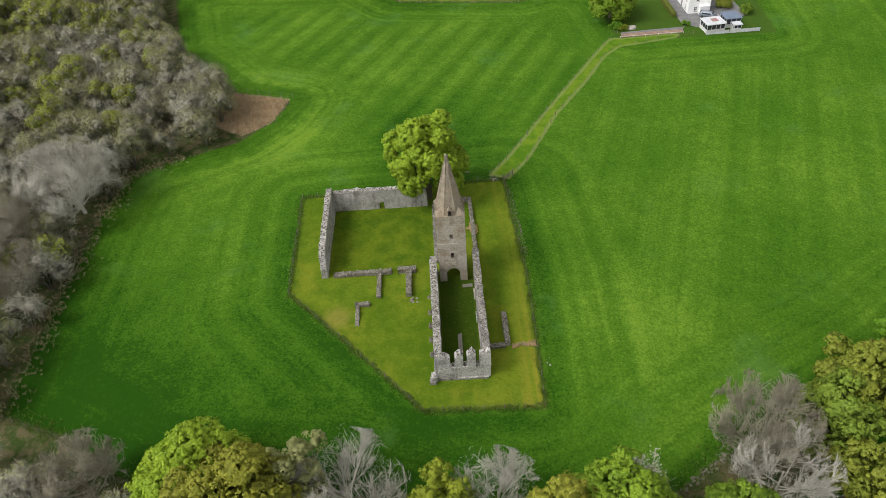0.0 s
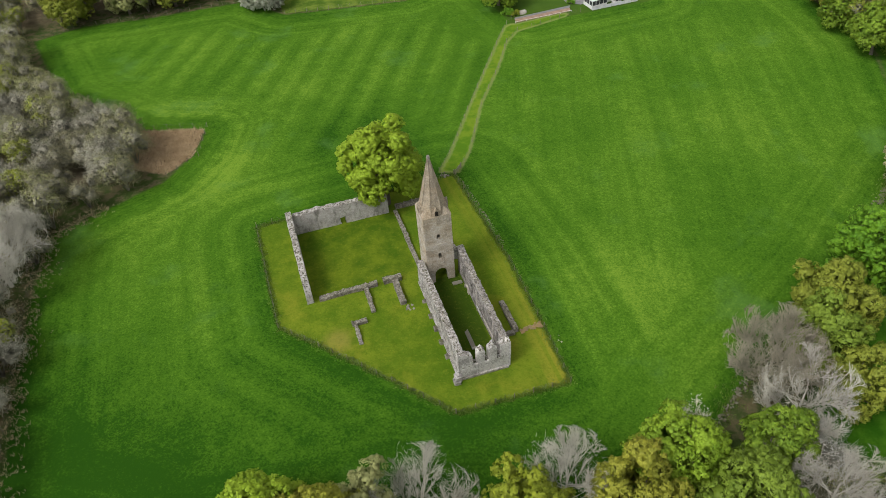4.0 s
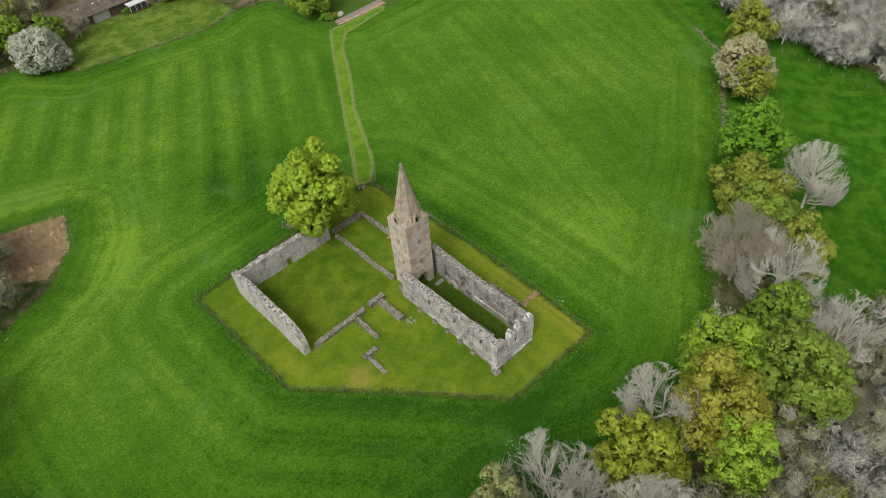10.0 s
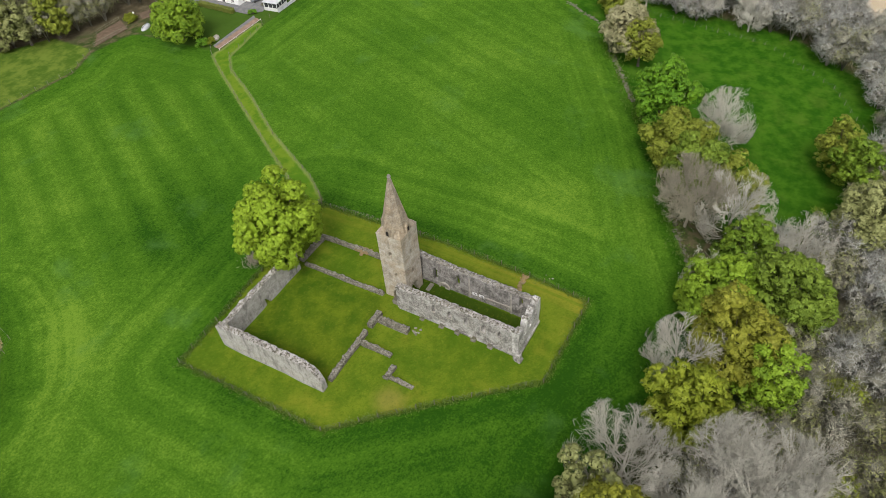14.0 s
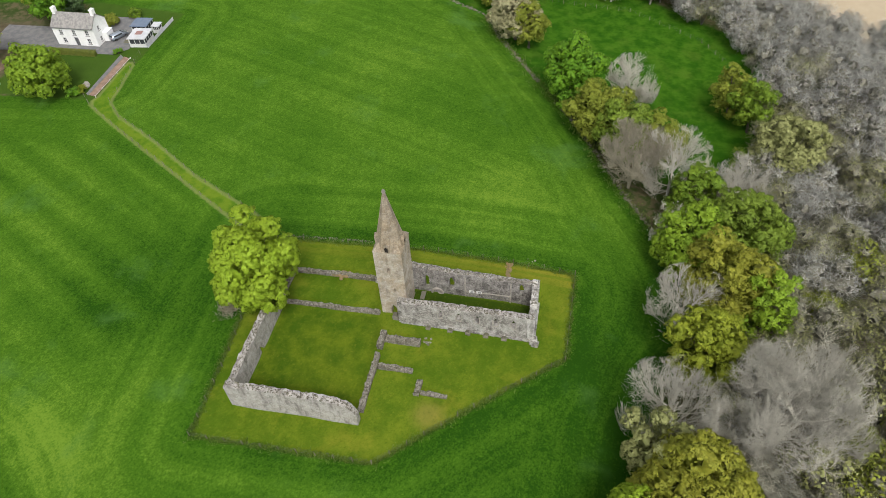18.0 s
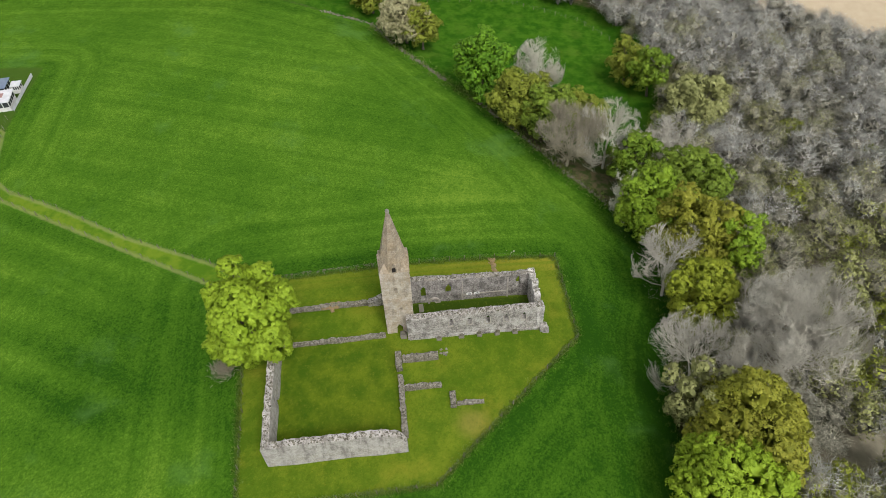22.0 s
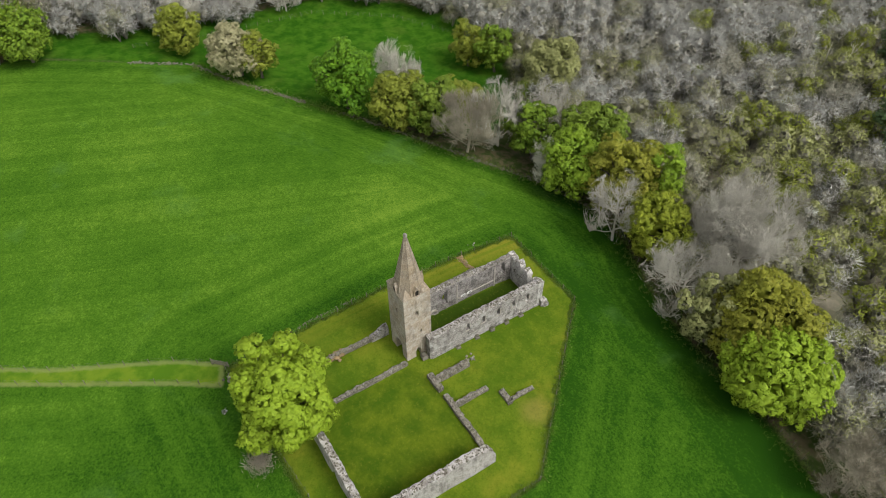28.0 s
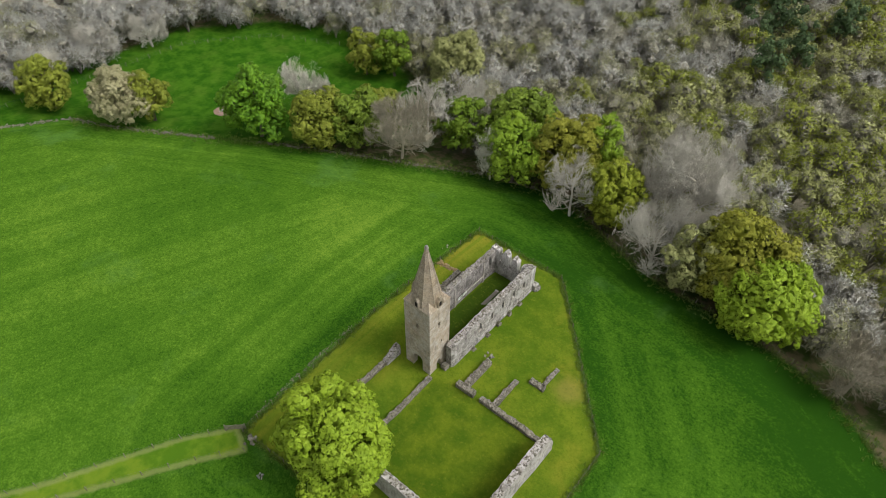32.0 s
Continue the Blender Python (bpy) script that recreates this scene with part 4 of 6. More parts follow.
local(choir, boxes("string_course", boxes_rows, M_ASHLAR, choir, bevel=0.02))
local(choir, boxes("pilaster", [(CX1 - 1.10, CX1 - 0.98, 64.5, 64.75, -2.0, 2.9)], M_ASHLAR, choir))
local(choir, boxes("pilaster", [(CX1 - 1.10, CX1 - 0.98, 71.4, 71.65, -2.0, 3.0)], M_ASHLAR, choir))
bm = fill(round_arch(0, 0, 1.9, 1.15), [round_arch(0, 0.0001, 1.35, 0.85)])
out = bmesh.ops.extrude_face_region(bm, geom=bm.faces[:])
bmesh.ops.translate(bm, vec=(0, 0.25, 0), verts=[v for v in out["geom"] if isinstance(v, bmesh.types.BMVert)])
bmesh.ops.transform(bm, matrix=Matrix.Translation((CX1 - 1.0, 75.9, gz(4, 76))) @ Matrix.Rotation(radians(90), 4, "Z"), verts=bm.verts)
local(choir, part("tomb_recess_arch", bm, M_ASHLAR, choir))

# the two white notice boards and the low graveslab on the choir's grass
M_WHITE = plain("white_board", (0.78, 0.78, 0.77), (0.70, 0.70, 0.69), 2.0, 0.5)
M_INK = plain("dark_print", (0.05, 0.05, 0.05), (0.08, 0.08, 0.08), 2.0, 0.6)
for y in (70.55, 69.4):
    b = thing("notice_board", (CX1 - 1.22, y, 0.25), "white notice board fixed to the choir wall", "sign", "notice boards")
    boxes("panel", [(-0.05, 0.0, -0.42, 0.42, -0.26, 0.26)], M_WHITE, b, bevel=0.008)
    boxes("print", [(-0.058, -0.052, -0.30, 0.10, 0.04, 0.13), (-0.058, -0.052, -0.30, 0.22, -0.08, -0.04), (-0.058, -0.052, -0.30, 0.18, -0.16, -0.12)], M_INK, b)
    for k in (-0.3, 0.24):
        boxes("bracket", [(0.0, 0.26, k, k + 0.06, -0.03, 0.03)], M_WIRE, b)
slab = thing("grave_slab", (1.0, 67.6, gz(1, 67.6)), "flat weathered grave slab in the choir grass", "gravestone")
boxes("slab", [(-0.32, 0.32, -2.6, 2.6, -0.1, 0.03)], M_RUBBLE, slab, bevel=0.03)
boxes("headstone", [(-0.3, 0.3, -2.95, -2.6, -0.1, 0.12)], M_ASHLAR, slab, bevel=0.03)
step_ = thing("stone_step", (3.0, 78.0, gz(3, 78)), "low stone step before the tower arch", "step")
boxes("tread", [(-0.9, 0.7, -0.35, 0.35, -0.2, 0.14)], M_RUBBLE, step_, bevel=0.04)

# ---- tower and spire ----
TX0, TX1, TY0, TY1, TG, TE = -1.32, 3.0, 79.3, 83.3, -1.5, 12.35
tower = thing("church_tower", ((TX0 + TX1) / 2, (TY0 + TY1) / 2, -1.0), "square buff sandstone tower with an octagonal broach spire", "tower")


def tower_wall(name, p0, p1, holes):
    d = np.array(p1, float) - np.array(p0, float)
    L = float(np.linalg.norm(d))
    d /= L
    n = (-d[1], d[0])
    bm = fill([(0, TG)] + [(L * k / 6, TG) for k in range(1, 6)] + [(L, TG)] + [(L, TE)] + [(L * k / 6, TE) for k in range(5, 0, -1)] + [(0, TE)], holes)
    out = bmesh.ops.extrude_face_region(bm, geom=bm.faces[:])
    bmesh.ops.translate(bm, vec=(0, 0.85, 0), verts=[v for v in out["geom"] if isinstance(v, bmesh.types.BMVert)])
    m = Matrix(((d[0], n[0], 0, p0[0]), (d[1], n[1], 0, p0[1]), (0, 0, 1, 0), (0, 0, 0, 1)))
    bmesh.ops.transform(bm, matrix=m, verts=bm.verts)
    return local(tower, part(name, bm, M_TOWER, tower))


TW, TD = TX1 - TX0, TY1 - TY0
tower_wall("south_wall", (TX0, TY1), (TX0, TY0), [lancet(TD * 0.47, -1.0, 0.85, 2.1), lancet(TD * 0.60, 4.3, 0.34, 0.75), round_arch(TD * 0.47, 8.2, 0.55, 1.05)])
tower_wall("north_wall", (TX1, TY0), (TX1, TY1), [lancet(TD * 0.5, 4.3, 0.36, 0.8), round_arch(TD * 0.5, 8.2, 0.55, 1.05)])
tower_wall("east_wall", (TX0 + 0.85, TY0), (TX1 - 0.85, TY0), [round_arch(TW * 0.5 - 0.85, -1.15, 2.1, 2.9), [(TW * 0.5 - 1.1, 3.9), (TW * 0.5 - 0.6, 3.9), (TW * 0.5 - 0.6, 5.0), (TW * 0.5 - 1.1, 5.0)], round_arch(TW * 0.5 - 0.85, 8.0, 0.5, 0.9)])
tower_wall("west_wall", (TX1 - 0.85, TY1), (TX0 + 0.85, TY1), [round_arch(TW * 0.5 - 0.85, -1.15, 1.7, 3.1), round_arch(TW * 0.5 - 0.85, 8.0, 0.5, 0.95)])
local(tower, boxes("chamber_floor", [(TX0 + 0.8, TX1 - 0.8, TY0 + 0.8, TY1 - 0.8, 3.0, 3.2)], M_TOWER, tower))
for z, o, h in ((TE - 0.1, 0.07, 0.22), (6.85, 0.06, 0.14), (2.9, 0.04, 0.12)):
    bm = bmesh.new()
    box(bm, TX0 - o, TX1 + o, TY0 - o, TY0 + 0.05, z, z + h, 0.03)
    box(bm, TX0 - o, TX1 + o, TY1 - 0.05, TY1 + o, z, z + h, 0.03)
    box(bm, TX0 - o, TX0 + 0.05, TY0 + 0.05, TY1 - 0.05, z, z + h, 0.03)
    box(bm, TX1 - 0.05, TX1 + o, TY0 + 0.05, TY1 - 0.05, z, z + h, 0.03)
    local(tower, part("string_course", bm, M_TOWER, tower))
# quoins at the corners
for i in range(31):
    z = TG + 0.4 + i * 0.43
    lx, ly = (0.62, 0.34) if i % 2 else (0.34, 0.62)
    for cx, sx in ((TX0, 1), (TX1, -1)):
        for cy, sy in ((TY0, 1), (TY1, -1)):
            key = "quoin_%d" % (i % 2)
            if key not in bpy.data.meshes:
                bm = bmesh.new()
                box(bm, -lx / 2, lx / 2, -ly / 2, ly / 2, -0.205, 0.205)
                me = bpy.data.meshes.new(key)
                bm.to_mesh(me)
                bm.free()
                me.materials.append(M_TOWER)
            q = new("quoin", bpy.data.meshes[key])
            q.parent = tower
            q.matrix_parent_inverse = tower.matrix_basis.inverted()
            q.matrix_basis = Matrix.Translation((cx + sx * (lx / 2 - 0.025), cy + sy * (ly / 2 - 0.025), z + 0.205))
SX, SY, ZA = (TX0 + TX1) / 2, (TY0 + TY1) / 2, 21.55
bm = bmesh.new()
C8 = 1 / math.cos(radians(22.5))
for z, a in ((TE, 0.97), (ZA, 0.07)):
    for k in range(8):
        t = radians(22.5 + 45 * k)
        bm.verts.new((SX + TW / 2 * a * C8 * math.cos(t), SY + TD / 2 * a * C8 * math.sin(t), z))
bmesh.ops.convex_hull(bm, input=bm.verts[:])
spire = local(tower, part("spire", bm, M_SPIRE, tower, "octagonal brown stone spire"))
for sx in (-1, 1):         # broaches on the four corners
    for sy in (-1, 1):
        bm = bmesh.new()
        for px, py, pz in ((1.03, 1.03, TE + 0.1), (1.03, 0.34, TE + 0.1), (0.34, 1.03, TE + 0.1), (0.5, 0.5, TE + 0.1), (0.605, 0.605, TE + 1.25)):
            bm.verts.new((SX + sx * px * TW / 2, SY + sy * py * TD / 2, pz))
        bmesh.ops.convex_hull(bm, input=bm.verts[:])
        local(tower, part("broach", bm, M_SPIRE, tower))
bm = bmesh.new()
for k in range(8):      # rolls along the arrises
    t = radians(22.5 + 45 * k)
    c = 1 / math.cos(radians(22.5))
    P = [np.array([SX + TW / 2 * a * c * math.cos(t), SY + TD / 2 * a * c * math.sin(t), z]) for z, a in ((TE, 0.975), (17.0, 0.52), (ZA, 0.075))]
    V, F = tube(P, [0.06, 0.05, 0.04], 5)
    vs = [bm.verts.new(v) for v in V]
    for f in F:
        bm.faces.new([vs[i] for i in f])
local(tower, part("arris_roll", bm, M_SPIRE, tower))
bm = bmesh.new()
bmesh.ops.create_cone(bm, cap_ends=True, segments=8, radius1=0.22, radius2=0.30, depth=0.22, matrix=Matrix.Translation((SX, SY, ZA + 0.08)))
bmesh.ops.create_icosphere(bm, subdivisions=2, radius=0.24, matrix=Matrix.Translation((SX, SY, ZA + 0.34)))
local(tower, part("finial", bm, M_RUBBLE, tower, "pale stone finial"))


def lucarne(ang):
    """A small gabled window at the foot of the spire."""
    half = TW / 2 if ang % 180 == 0 else TD / 2
    m = Matrix.Translation((SX, SY, TE + 0.1)) @ Matrix.Rotation(radians(ang), 4, "Z") @ Matrix.Translation((half + 0.12, 0, 0)) @ Matrix.Rotation(radians(90), 4, "Z")
    bm = fill([(-0.40, 0), (0.40, 0), (0.40, 1.0), (0, 1.6), (-0.40, 1.0)], [round_arch(0, 0.1, 0.5, 0.95)])
    out = bmesh.ops.extrude_face_region(bm, geom=bm.faces[:])
    bmesh.ops.translate(bm, vec=(0, 0.7, 0), verts=[v for v in out["geom"] if isinstance(v, bmesh.types.BMVert)])
    bmesh.ops.transform(bm, matrix=m, verts=bm.verts)
    luc = local(tower, part("lucarne", bm, M_SPIRE, tower, "gabled spire window"))
    # a near-black sheet behind the arch stands in for the shade inside
    bm = bmesh.new()
    box(bm, -0.27, 0.27, 0.07, 0.10, 0.1, 1.1)
    bmesh.ops.transform(bm, matrix=m, verts=bm.verts)
    part("opening", bm, M_SHADE, luc)


for a in (0, 90, 180, 270):
    lucarne(a)
# stumps beside the tower: by the south door, and the broken wall at its north-west corner
for nm, x, y, sx, sy, h in (("south_stump", -2.1, 81.0, 0.5, 0.45, 0.8),):
    s_ = thing("wall_stump", (x, y, gz(x, y)), "broken stone wall stump beside the tower door", "wall stump")
    bm = bmesh.new()
    box(bm, -sx, sx, -sy, sy, -0.3, h, 0.12)
    box(bm, -sx * 0.7, sx * 0.6, -sy * 0.7, sy * 0.8, h - 0.06, h + 0.22, 0.08)
    for v in bm.verts:
        v.co += Vector(rr.normal(size=3) * 0.06)
    part("masonry", bm, M_RUBBLE, s_)


def free_wall(name, pts, thick, h, label, seed=1, material=None, ragged=0.12, group=""):
    """A low free-standing wall along points (thickness to the left of the way)."""
    e = thing(name, (*pts[0], gz(*pts[0])), label, "wall", group)
    for i, (a, b) in enumerate(zip(pts, pts[1:])):
        L = math.hypot(b[0] - a[0], b[1] - a[1])
        hs = h if isinstance(h, (list, tuple)) else (h, h)
        za, zb = gz(*a) + hs[0], gz(*b) + hs[1]
        local(e, ruin_wall("masonry", a, b, thick, [(0, za), (L, zb)], material or M_LOW, e, ragged=ragged, seed=seed + i, step=0.35))
    return e


free_wall("broken_wall", [(5.1, 83.2), (5.1, 86.0)], 0.85, (1.9, 0.9), "broken stub of nave wall beside the tower", 31, M_CHOIR, 0.3)
# cloister: tall west and south walls, dwarf walls to the east
cw = thing("cloister_wall", (-11, 99.2, gz(-11, 99)), "tall weathered grey cloister wall with a small doorway", "wall", "cloister walls")
L = 16.9
local(cw, ruin_wall("masonry", (-19.75, 98.75), (-2.85, 98.75), 0.95, [(0, 2.4), (0.5, 3.3), (3, 3.55), (9, 3.45), (16.9, 3.1)], M_CLOISTER, cw, [[(8.2, -0.75), (9.15, -0.75), (9.15, 0.75), (8.2, 0.75)]], ragged=0.14, seed=41))
cs = thing("cloister_wall", (-20, 90, gz(-20, 90)), "tall weathered grey cloister wall, stepping down at its broken end", "wall", "cloister walls")
local(cs, ruin_wall("masonry", (-19.55, 81.7), (-19.55, 99.6), 0.95, [(0, 1.2), (0.7, 2.9), (1.5, 3.7), (3, 4.0), (10, 4.1), (17, 4.2), (18.45, 4.0)], M_CLOISTER, cs, ragged=0.2, seed=42))
free_wall("dwarf_wall", [(-9.2, 81.55), (-18.6, 81.55)][::-1], 0.75, (0.55, 0.8), "low ruined dwarf wall of grey rubble in grass", 51, group="dwarf walls")
free_wall("dwarf_wall", [(-8.2, 81.6), (-5.2, 81.6)], 0.85, 0.85, "low ruined dwarf wall of grey rubble in grass", 52, group="dwarf walls")
free_wall("dwarf_wall", [(-10.85, 76.4), (-10.85, 81.5)], 0.65, (0.5, 0.75), "low ruined dwarf wall of grey rubble in grass", 53, group="dwarf walls")
free_wall("dwarf_wall", [(-5.95, 76.4), (-5.95, 81.5)], 0.85, (0.95, 0.8), "low ruined dwarf wall of grey rubble in grass", 54, group="dwarf walls")
free_wall("dwarf_wall", [(-14.9, 74.7), (-12.5, 74.7)], 0.75, (0.6, 0.45), "broken corner of a low rubble wall", 55, group="dwarf walls")
free_wall("dwarf_wall", [(-14.1, 70.9), (-14.1, 74.6)], 0.6, (0.2, 0.5), "broken corner of a low rubble wall", 56, group="dwarf walls")
free_wall("dwarf_wall", [(8.3, 65.6), (8.3, 71.8)], 0.75, (0.7, 0.5), "low ruined dwarf wall of grey rubble in grass", 57, group="dwarf walls")
free_wall("dwarf_wall", [(5.0, 65.2), (7.6, 65.2)], 0.7, 0.5, "low ruined dwarf wall of grey rubble in grass", 58, group="dwarf walls")
free_wall("nave_wall", [(-1.45, 83.6), (-1.45, 98.6)], 0.62, (0.55, 0.55), "low footing of the nave's south wall, lichened", 59, group="nave footings")
free_wall("nave_wall", [(5.1, 86.0), (5.1, 99.9)], 0.62, (0.8, 0.55), "low footing of the nave's north wall, lichened", 60, group="nave footings")
free_wall("nave_wall", [(-1.5, 99.2), (4.3, 99.2)], 0.8, 0.7, "low footing of the nave's west wall", 61, group="nave footings")
rs = np.random.default_rng(77)
ft = thing("stone_footing", (11, 65.6, gz(11, 65.6)), "line of orange-lichened footing stones set in grass", "footing")
local(ft, line_stones("rubble", [(8.4, 65.5), (12.1, 65.9)], rs, 14, 0.18, M_FOOTING, ft, 0.12, 0.3))
ft = thing("stone_heap", (4.8, 92.0, gz(4.8, 92)), "orange-lichened stones heaped on the nave footing", "stones")
local(ft, line_stones("rubble", [(4.7, 90.6), (4.7, 92.6)], rs, 22, 0.35, M_FOOTING, ft, 0.15, 0.34, 0.35))
ft = thing("stone_heap", (-5.6, 75.2, gz(-5.6, 75)), "few loose stones in the grass", "stones")
local(ft, line_stones("rubble", [(-5.9, 75.6), (-5.3, 74.9)], rs, 9, 0.3, M_RUBBLE, ft, 0.12, 0.25))
ft = thing("field_stones", (13.5, 62, gz(13.5, 62)), "pale loose stones beside the fence", "stones")
local(ft, line_stones("rubble", [(13.6, 63.6), (13.4, 60.0)], rs, 1, 0.2, M_RUBBLE, ft, 0.08, 0.18))
dk = thing("collapsed_wall", (12.6, 95, gz(12.6, 95)), "collapsed grey stone wall along the enclosure fence", "wall")
local(dk, line_stones("rubble", [(12.3, 103.5), (12.9, 92.0), (13.2, 84.0)], rs, 8, 0.16, M_DYKE, dk, 0.05, 0.12, -0.02))

# ---- fences ----
bm = bmesh.new()
box(bm, -0.045, 0.045, -0.045, 0.045, -0.3, 1.1, 0.01)
POST_ME = bpy.data.meshes.new("post")
bm.to_mesh(POST_ME)
bm.free()
POST_ME.materials.append(M_POST)


def fence(pts, gap, label, group="", wires=(0.35, 0.7, 1.05), name="fence", wire_m=None, thick=0.005, post=1.0):
    e = thing(name, (*pts[0], gz(*pts[0])), label, "fence", group)
    inv = e.matrix_basis.inverted()
    marks = []
    for (x0, y0), (x1, y1) in zip(pts, pts[1:]):
        n = max(1, int(round(math.hypot(x1 - x0, y1 - y0) / gap)))
        marks += [(x0 + (x1 - x0) * k / n, y0 + (y1 - y0) * k / n) for k in range(n)]
    marks.append(pts[-1])
    r = np.random.default_rng(len(marks))
    for x, y in marks:
        p = new("post", POST_ME)
        p.parent = e
        p.matrix_parent_inverse = inv
        p.matrix_basis = pose(x, y, gz(x, y), r.normal() * 2.0, r.normal() * 2.0, r.uniform(0, 90)) @ Matrix.Diagonal((post, post, r.uniform(0.92, 1.06) * post, 1))
    for h in wires:
        P = np.array([(x, y, gz(x, y) + h) for x, y in marks])
        V, F = tube(P, np.full(len(P), thick), 3)
        local(e, link_mesh("wire", V, F, wire_m or M_WIRE, e))
    return e


fence([LAWN[0], LAWN[1]], 2.6, "post and wire fence round the ruin's lawn", "enclosure fences")
fence([LAWN[1], LAWN[2]], 2.6, "post and wire fence round the ruin's lawn", "enclosure fences")
fence([LAWN[2], LAWN[3]], 2.6, "post and wire fence round the ruin's lawn", "enclosure fences")
fence([LAWN[3], LAWN[4], LAWN[5]], 2.6, "post and wire fence beside a collapsed stone wall", "enclosure fences")
fence([LAWN[5], (-3.2, 104.4), (-12, 103.6), LAWN[0]], 2.6, "post and wire fence round the ruin's lawn", "enclosure fences")
fence(TRACK_L + [(46.4, 162.6)], 3.2, "post and wire fence along the grass track", "track fences")
fence(TRACK_R + [(64.0, 158.6)], 3.2, "post and wire fence along the grass track", "track fences")
fence([(11.6, 36.2), (1.5, 37.6), (-7.0, 41.6), (-16.0, 44.6), (-28.0, 45.4), (-39.0, 46.6), (-47.0, 49.4), (-53.0, 54.4), (-63.9, 59.0)], 2.4, "post and wire fence at the edge of the wood", "field fences")
fence([(-64.0, 60.0), (-63.8, 96.5), (-62.6, 115.0)], 3.4, "post and wire fence at the edge of the wood", "field fences")
fence([(112.0, 92.0), (113.5, 70.0), (111.0, 47.0), (97.5, 30.0), (82.0, 21.5)], 3.0, "post and wire fence at the far side of the paddock", "field fences")
fence([(-73.5, 202.4), (-60.6, 206.6), (-44.4, 204.0), (-17.5, 203.0)], 3.0, "post and wire fence below the wood", "field fences")
fence([(-8.0, 190.2), (9.5, 187.9), (24.6, 185.6), (33.0, 189.0)], 3.2, "post and wire fence along the garden bank", "garden fences")
fence([(-45.6, 145.0), (-32.0, 140.6), (-34.4, 130.0), (-40.8, 125.4)], 2.6, "post and wire fence round the bracken corner", "field fences")
# gate and stones where the track meets the enclosure
gt = thing("field_gate", pose(12.6, 106.0, gz(12.6, 106.0), 0, 0, 45), "small weathered wooden field gate", "gate")
boxes("gate_post", [(-1.35, -1.2, -0.08, 0.08, -0.3, 1.35)], M_POST, gt, bevel=0.02)
boxes("gate_post", [(1.2, 1.35, -0.08, 0.08, -0.3, 1.35)], M_POST, gt, bevel=0.02)
for k in range(5):
    boxes("bar", [(-1.19, 1.19, -0.03, 0.03, 0.2 + k * 0.22, 0.29 + k * 0.22)], M_POST, gt)
ft = thing("stone_heap", (9.9, 105.6, gz(9.9, 105.6)), "rough stones by the gate at the track's end", "stones")
local(ft, line_stones("rubble", [(9.4, 105.8), (10.4, 105.2)], rs, 14, 0.3, M_RUBBLE, ft, 0.1, 0.26))
# drystone dykes
for pts, d in (([(104.0, 94.5), (98.5, 82.5), (89.0, 78.0), (78.7, 71.8), (70.8, 67.0)], 9), ([(63.0, 61.4), (49.5, 54.6), (33.5, 46.8), (22.8, 40.2), (12.0, 36.4)], 6)):
    dk = thing("drystone_dyke", (*pts[0], gz(*pts[0])), "tumbled mossy drystone dyke along the field edge", "wall", "dykes")
    local(dk, line_stones("rubble", pts, rs, d, 0.35, M_DYKE, dk, 0.10, 0.25, 0.02))


def tufts(name, P, r, size, h, m, label):
    """Grass or reed tufts: bunches of slim blades, joined."""
    n = len(P)
    k = 5
    base = np.repeat(P, k, 0) + r.normal(size=(n * k, 3)) * np.array([size, size, 0.0])
    d = unit(r.normal(size=(n * k, 3)) * 0.45 + np.array([0, 0, 1.0]))
    side = unit(np.cross(d, r.normal(size=(n * k, 3)))) * size * 0.35
    tip = base + d * (h * r.uniform(0.5, 1.2, n * k))[:, None]
    V = np.stack([base - side, base + side, tip], 1).reshape(-1, 3)
    F = np.arange(n * k * 3).reshape(-1, 3)
    return tagged(link_mesh(name, V, F, m), label, "grass", kind="stuff")


def along(pts, per_m, spread, r):
    out = []
    for (x0, y0), (x1, y1) in zip(pts, pts[1:]):
        n = int(math.hypot(x1 - x0, y1 - y0) * per_m)
        t = r.uniform(0, 1, n)
        out.append(np.stack([x0 + (x1 - x0) * t + r.normal(size=n) * spread, y0 + (y1 - y0) * t + r.normal(size=n) * spread], 1))
    p = np.concatenate(out)
    return np.concatenate([p, ground_z(p[:, 0], p[:, 1])[:, None]], 1)


rg = np.random.default_rng(3)
tufts("fence_grass", along(LAWN + LAWN[:1], 14, 0.32, rg), rg, 0.12, 0.4, L_GRASS, "long rough grass under the enclosure fence")
tufts("track_grass", np.concatenate([along(TRACK_L, 3, 0.22, rg), along(TRACK_R, 3, 0.22, rg)]), rg, 0.06, 0.22, L_GRASS, "rough grass along the track fences")
tufts("wood_edge_grass", along(FIELD[:4], 12, 1.3, rg), rg, 0.14, 0.55, L_STRAW, "dead grass and bramble at the wood's edge")
tufts("wood_edge_grass", along(FIELD[28:] + FIELD[:1], 12, 1.0, rg), rg, 0.14, 0.55, L_GRASS, "rough grass at the wood's edge")
bx = rg.uniform(-50, -33, 2600)
by = rg.uniform(126, 144, 2600)
k = inside_by(BRACKEN, bx, by) > 0
tufts("dead_bracken", np.stack([bx[k], by[k], ground_z(bx[k], by[k])], 1), rg, 0.22, 0.8, L_BRACKEN, "flattened russet bracken in the field corner")

# ---- the great tree beside the cloister ----
r0 = np.random.default_rng(8)
cl = ellipsoid_clumps(r0, 30, 6.5, 4.4, 8.3, 8.5, 0.29, 0.09, 0.62, 0.70)
V, F = clump_crown(r0, cl, 0.25, 18, 0.5, 36)
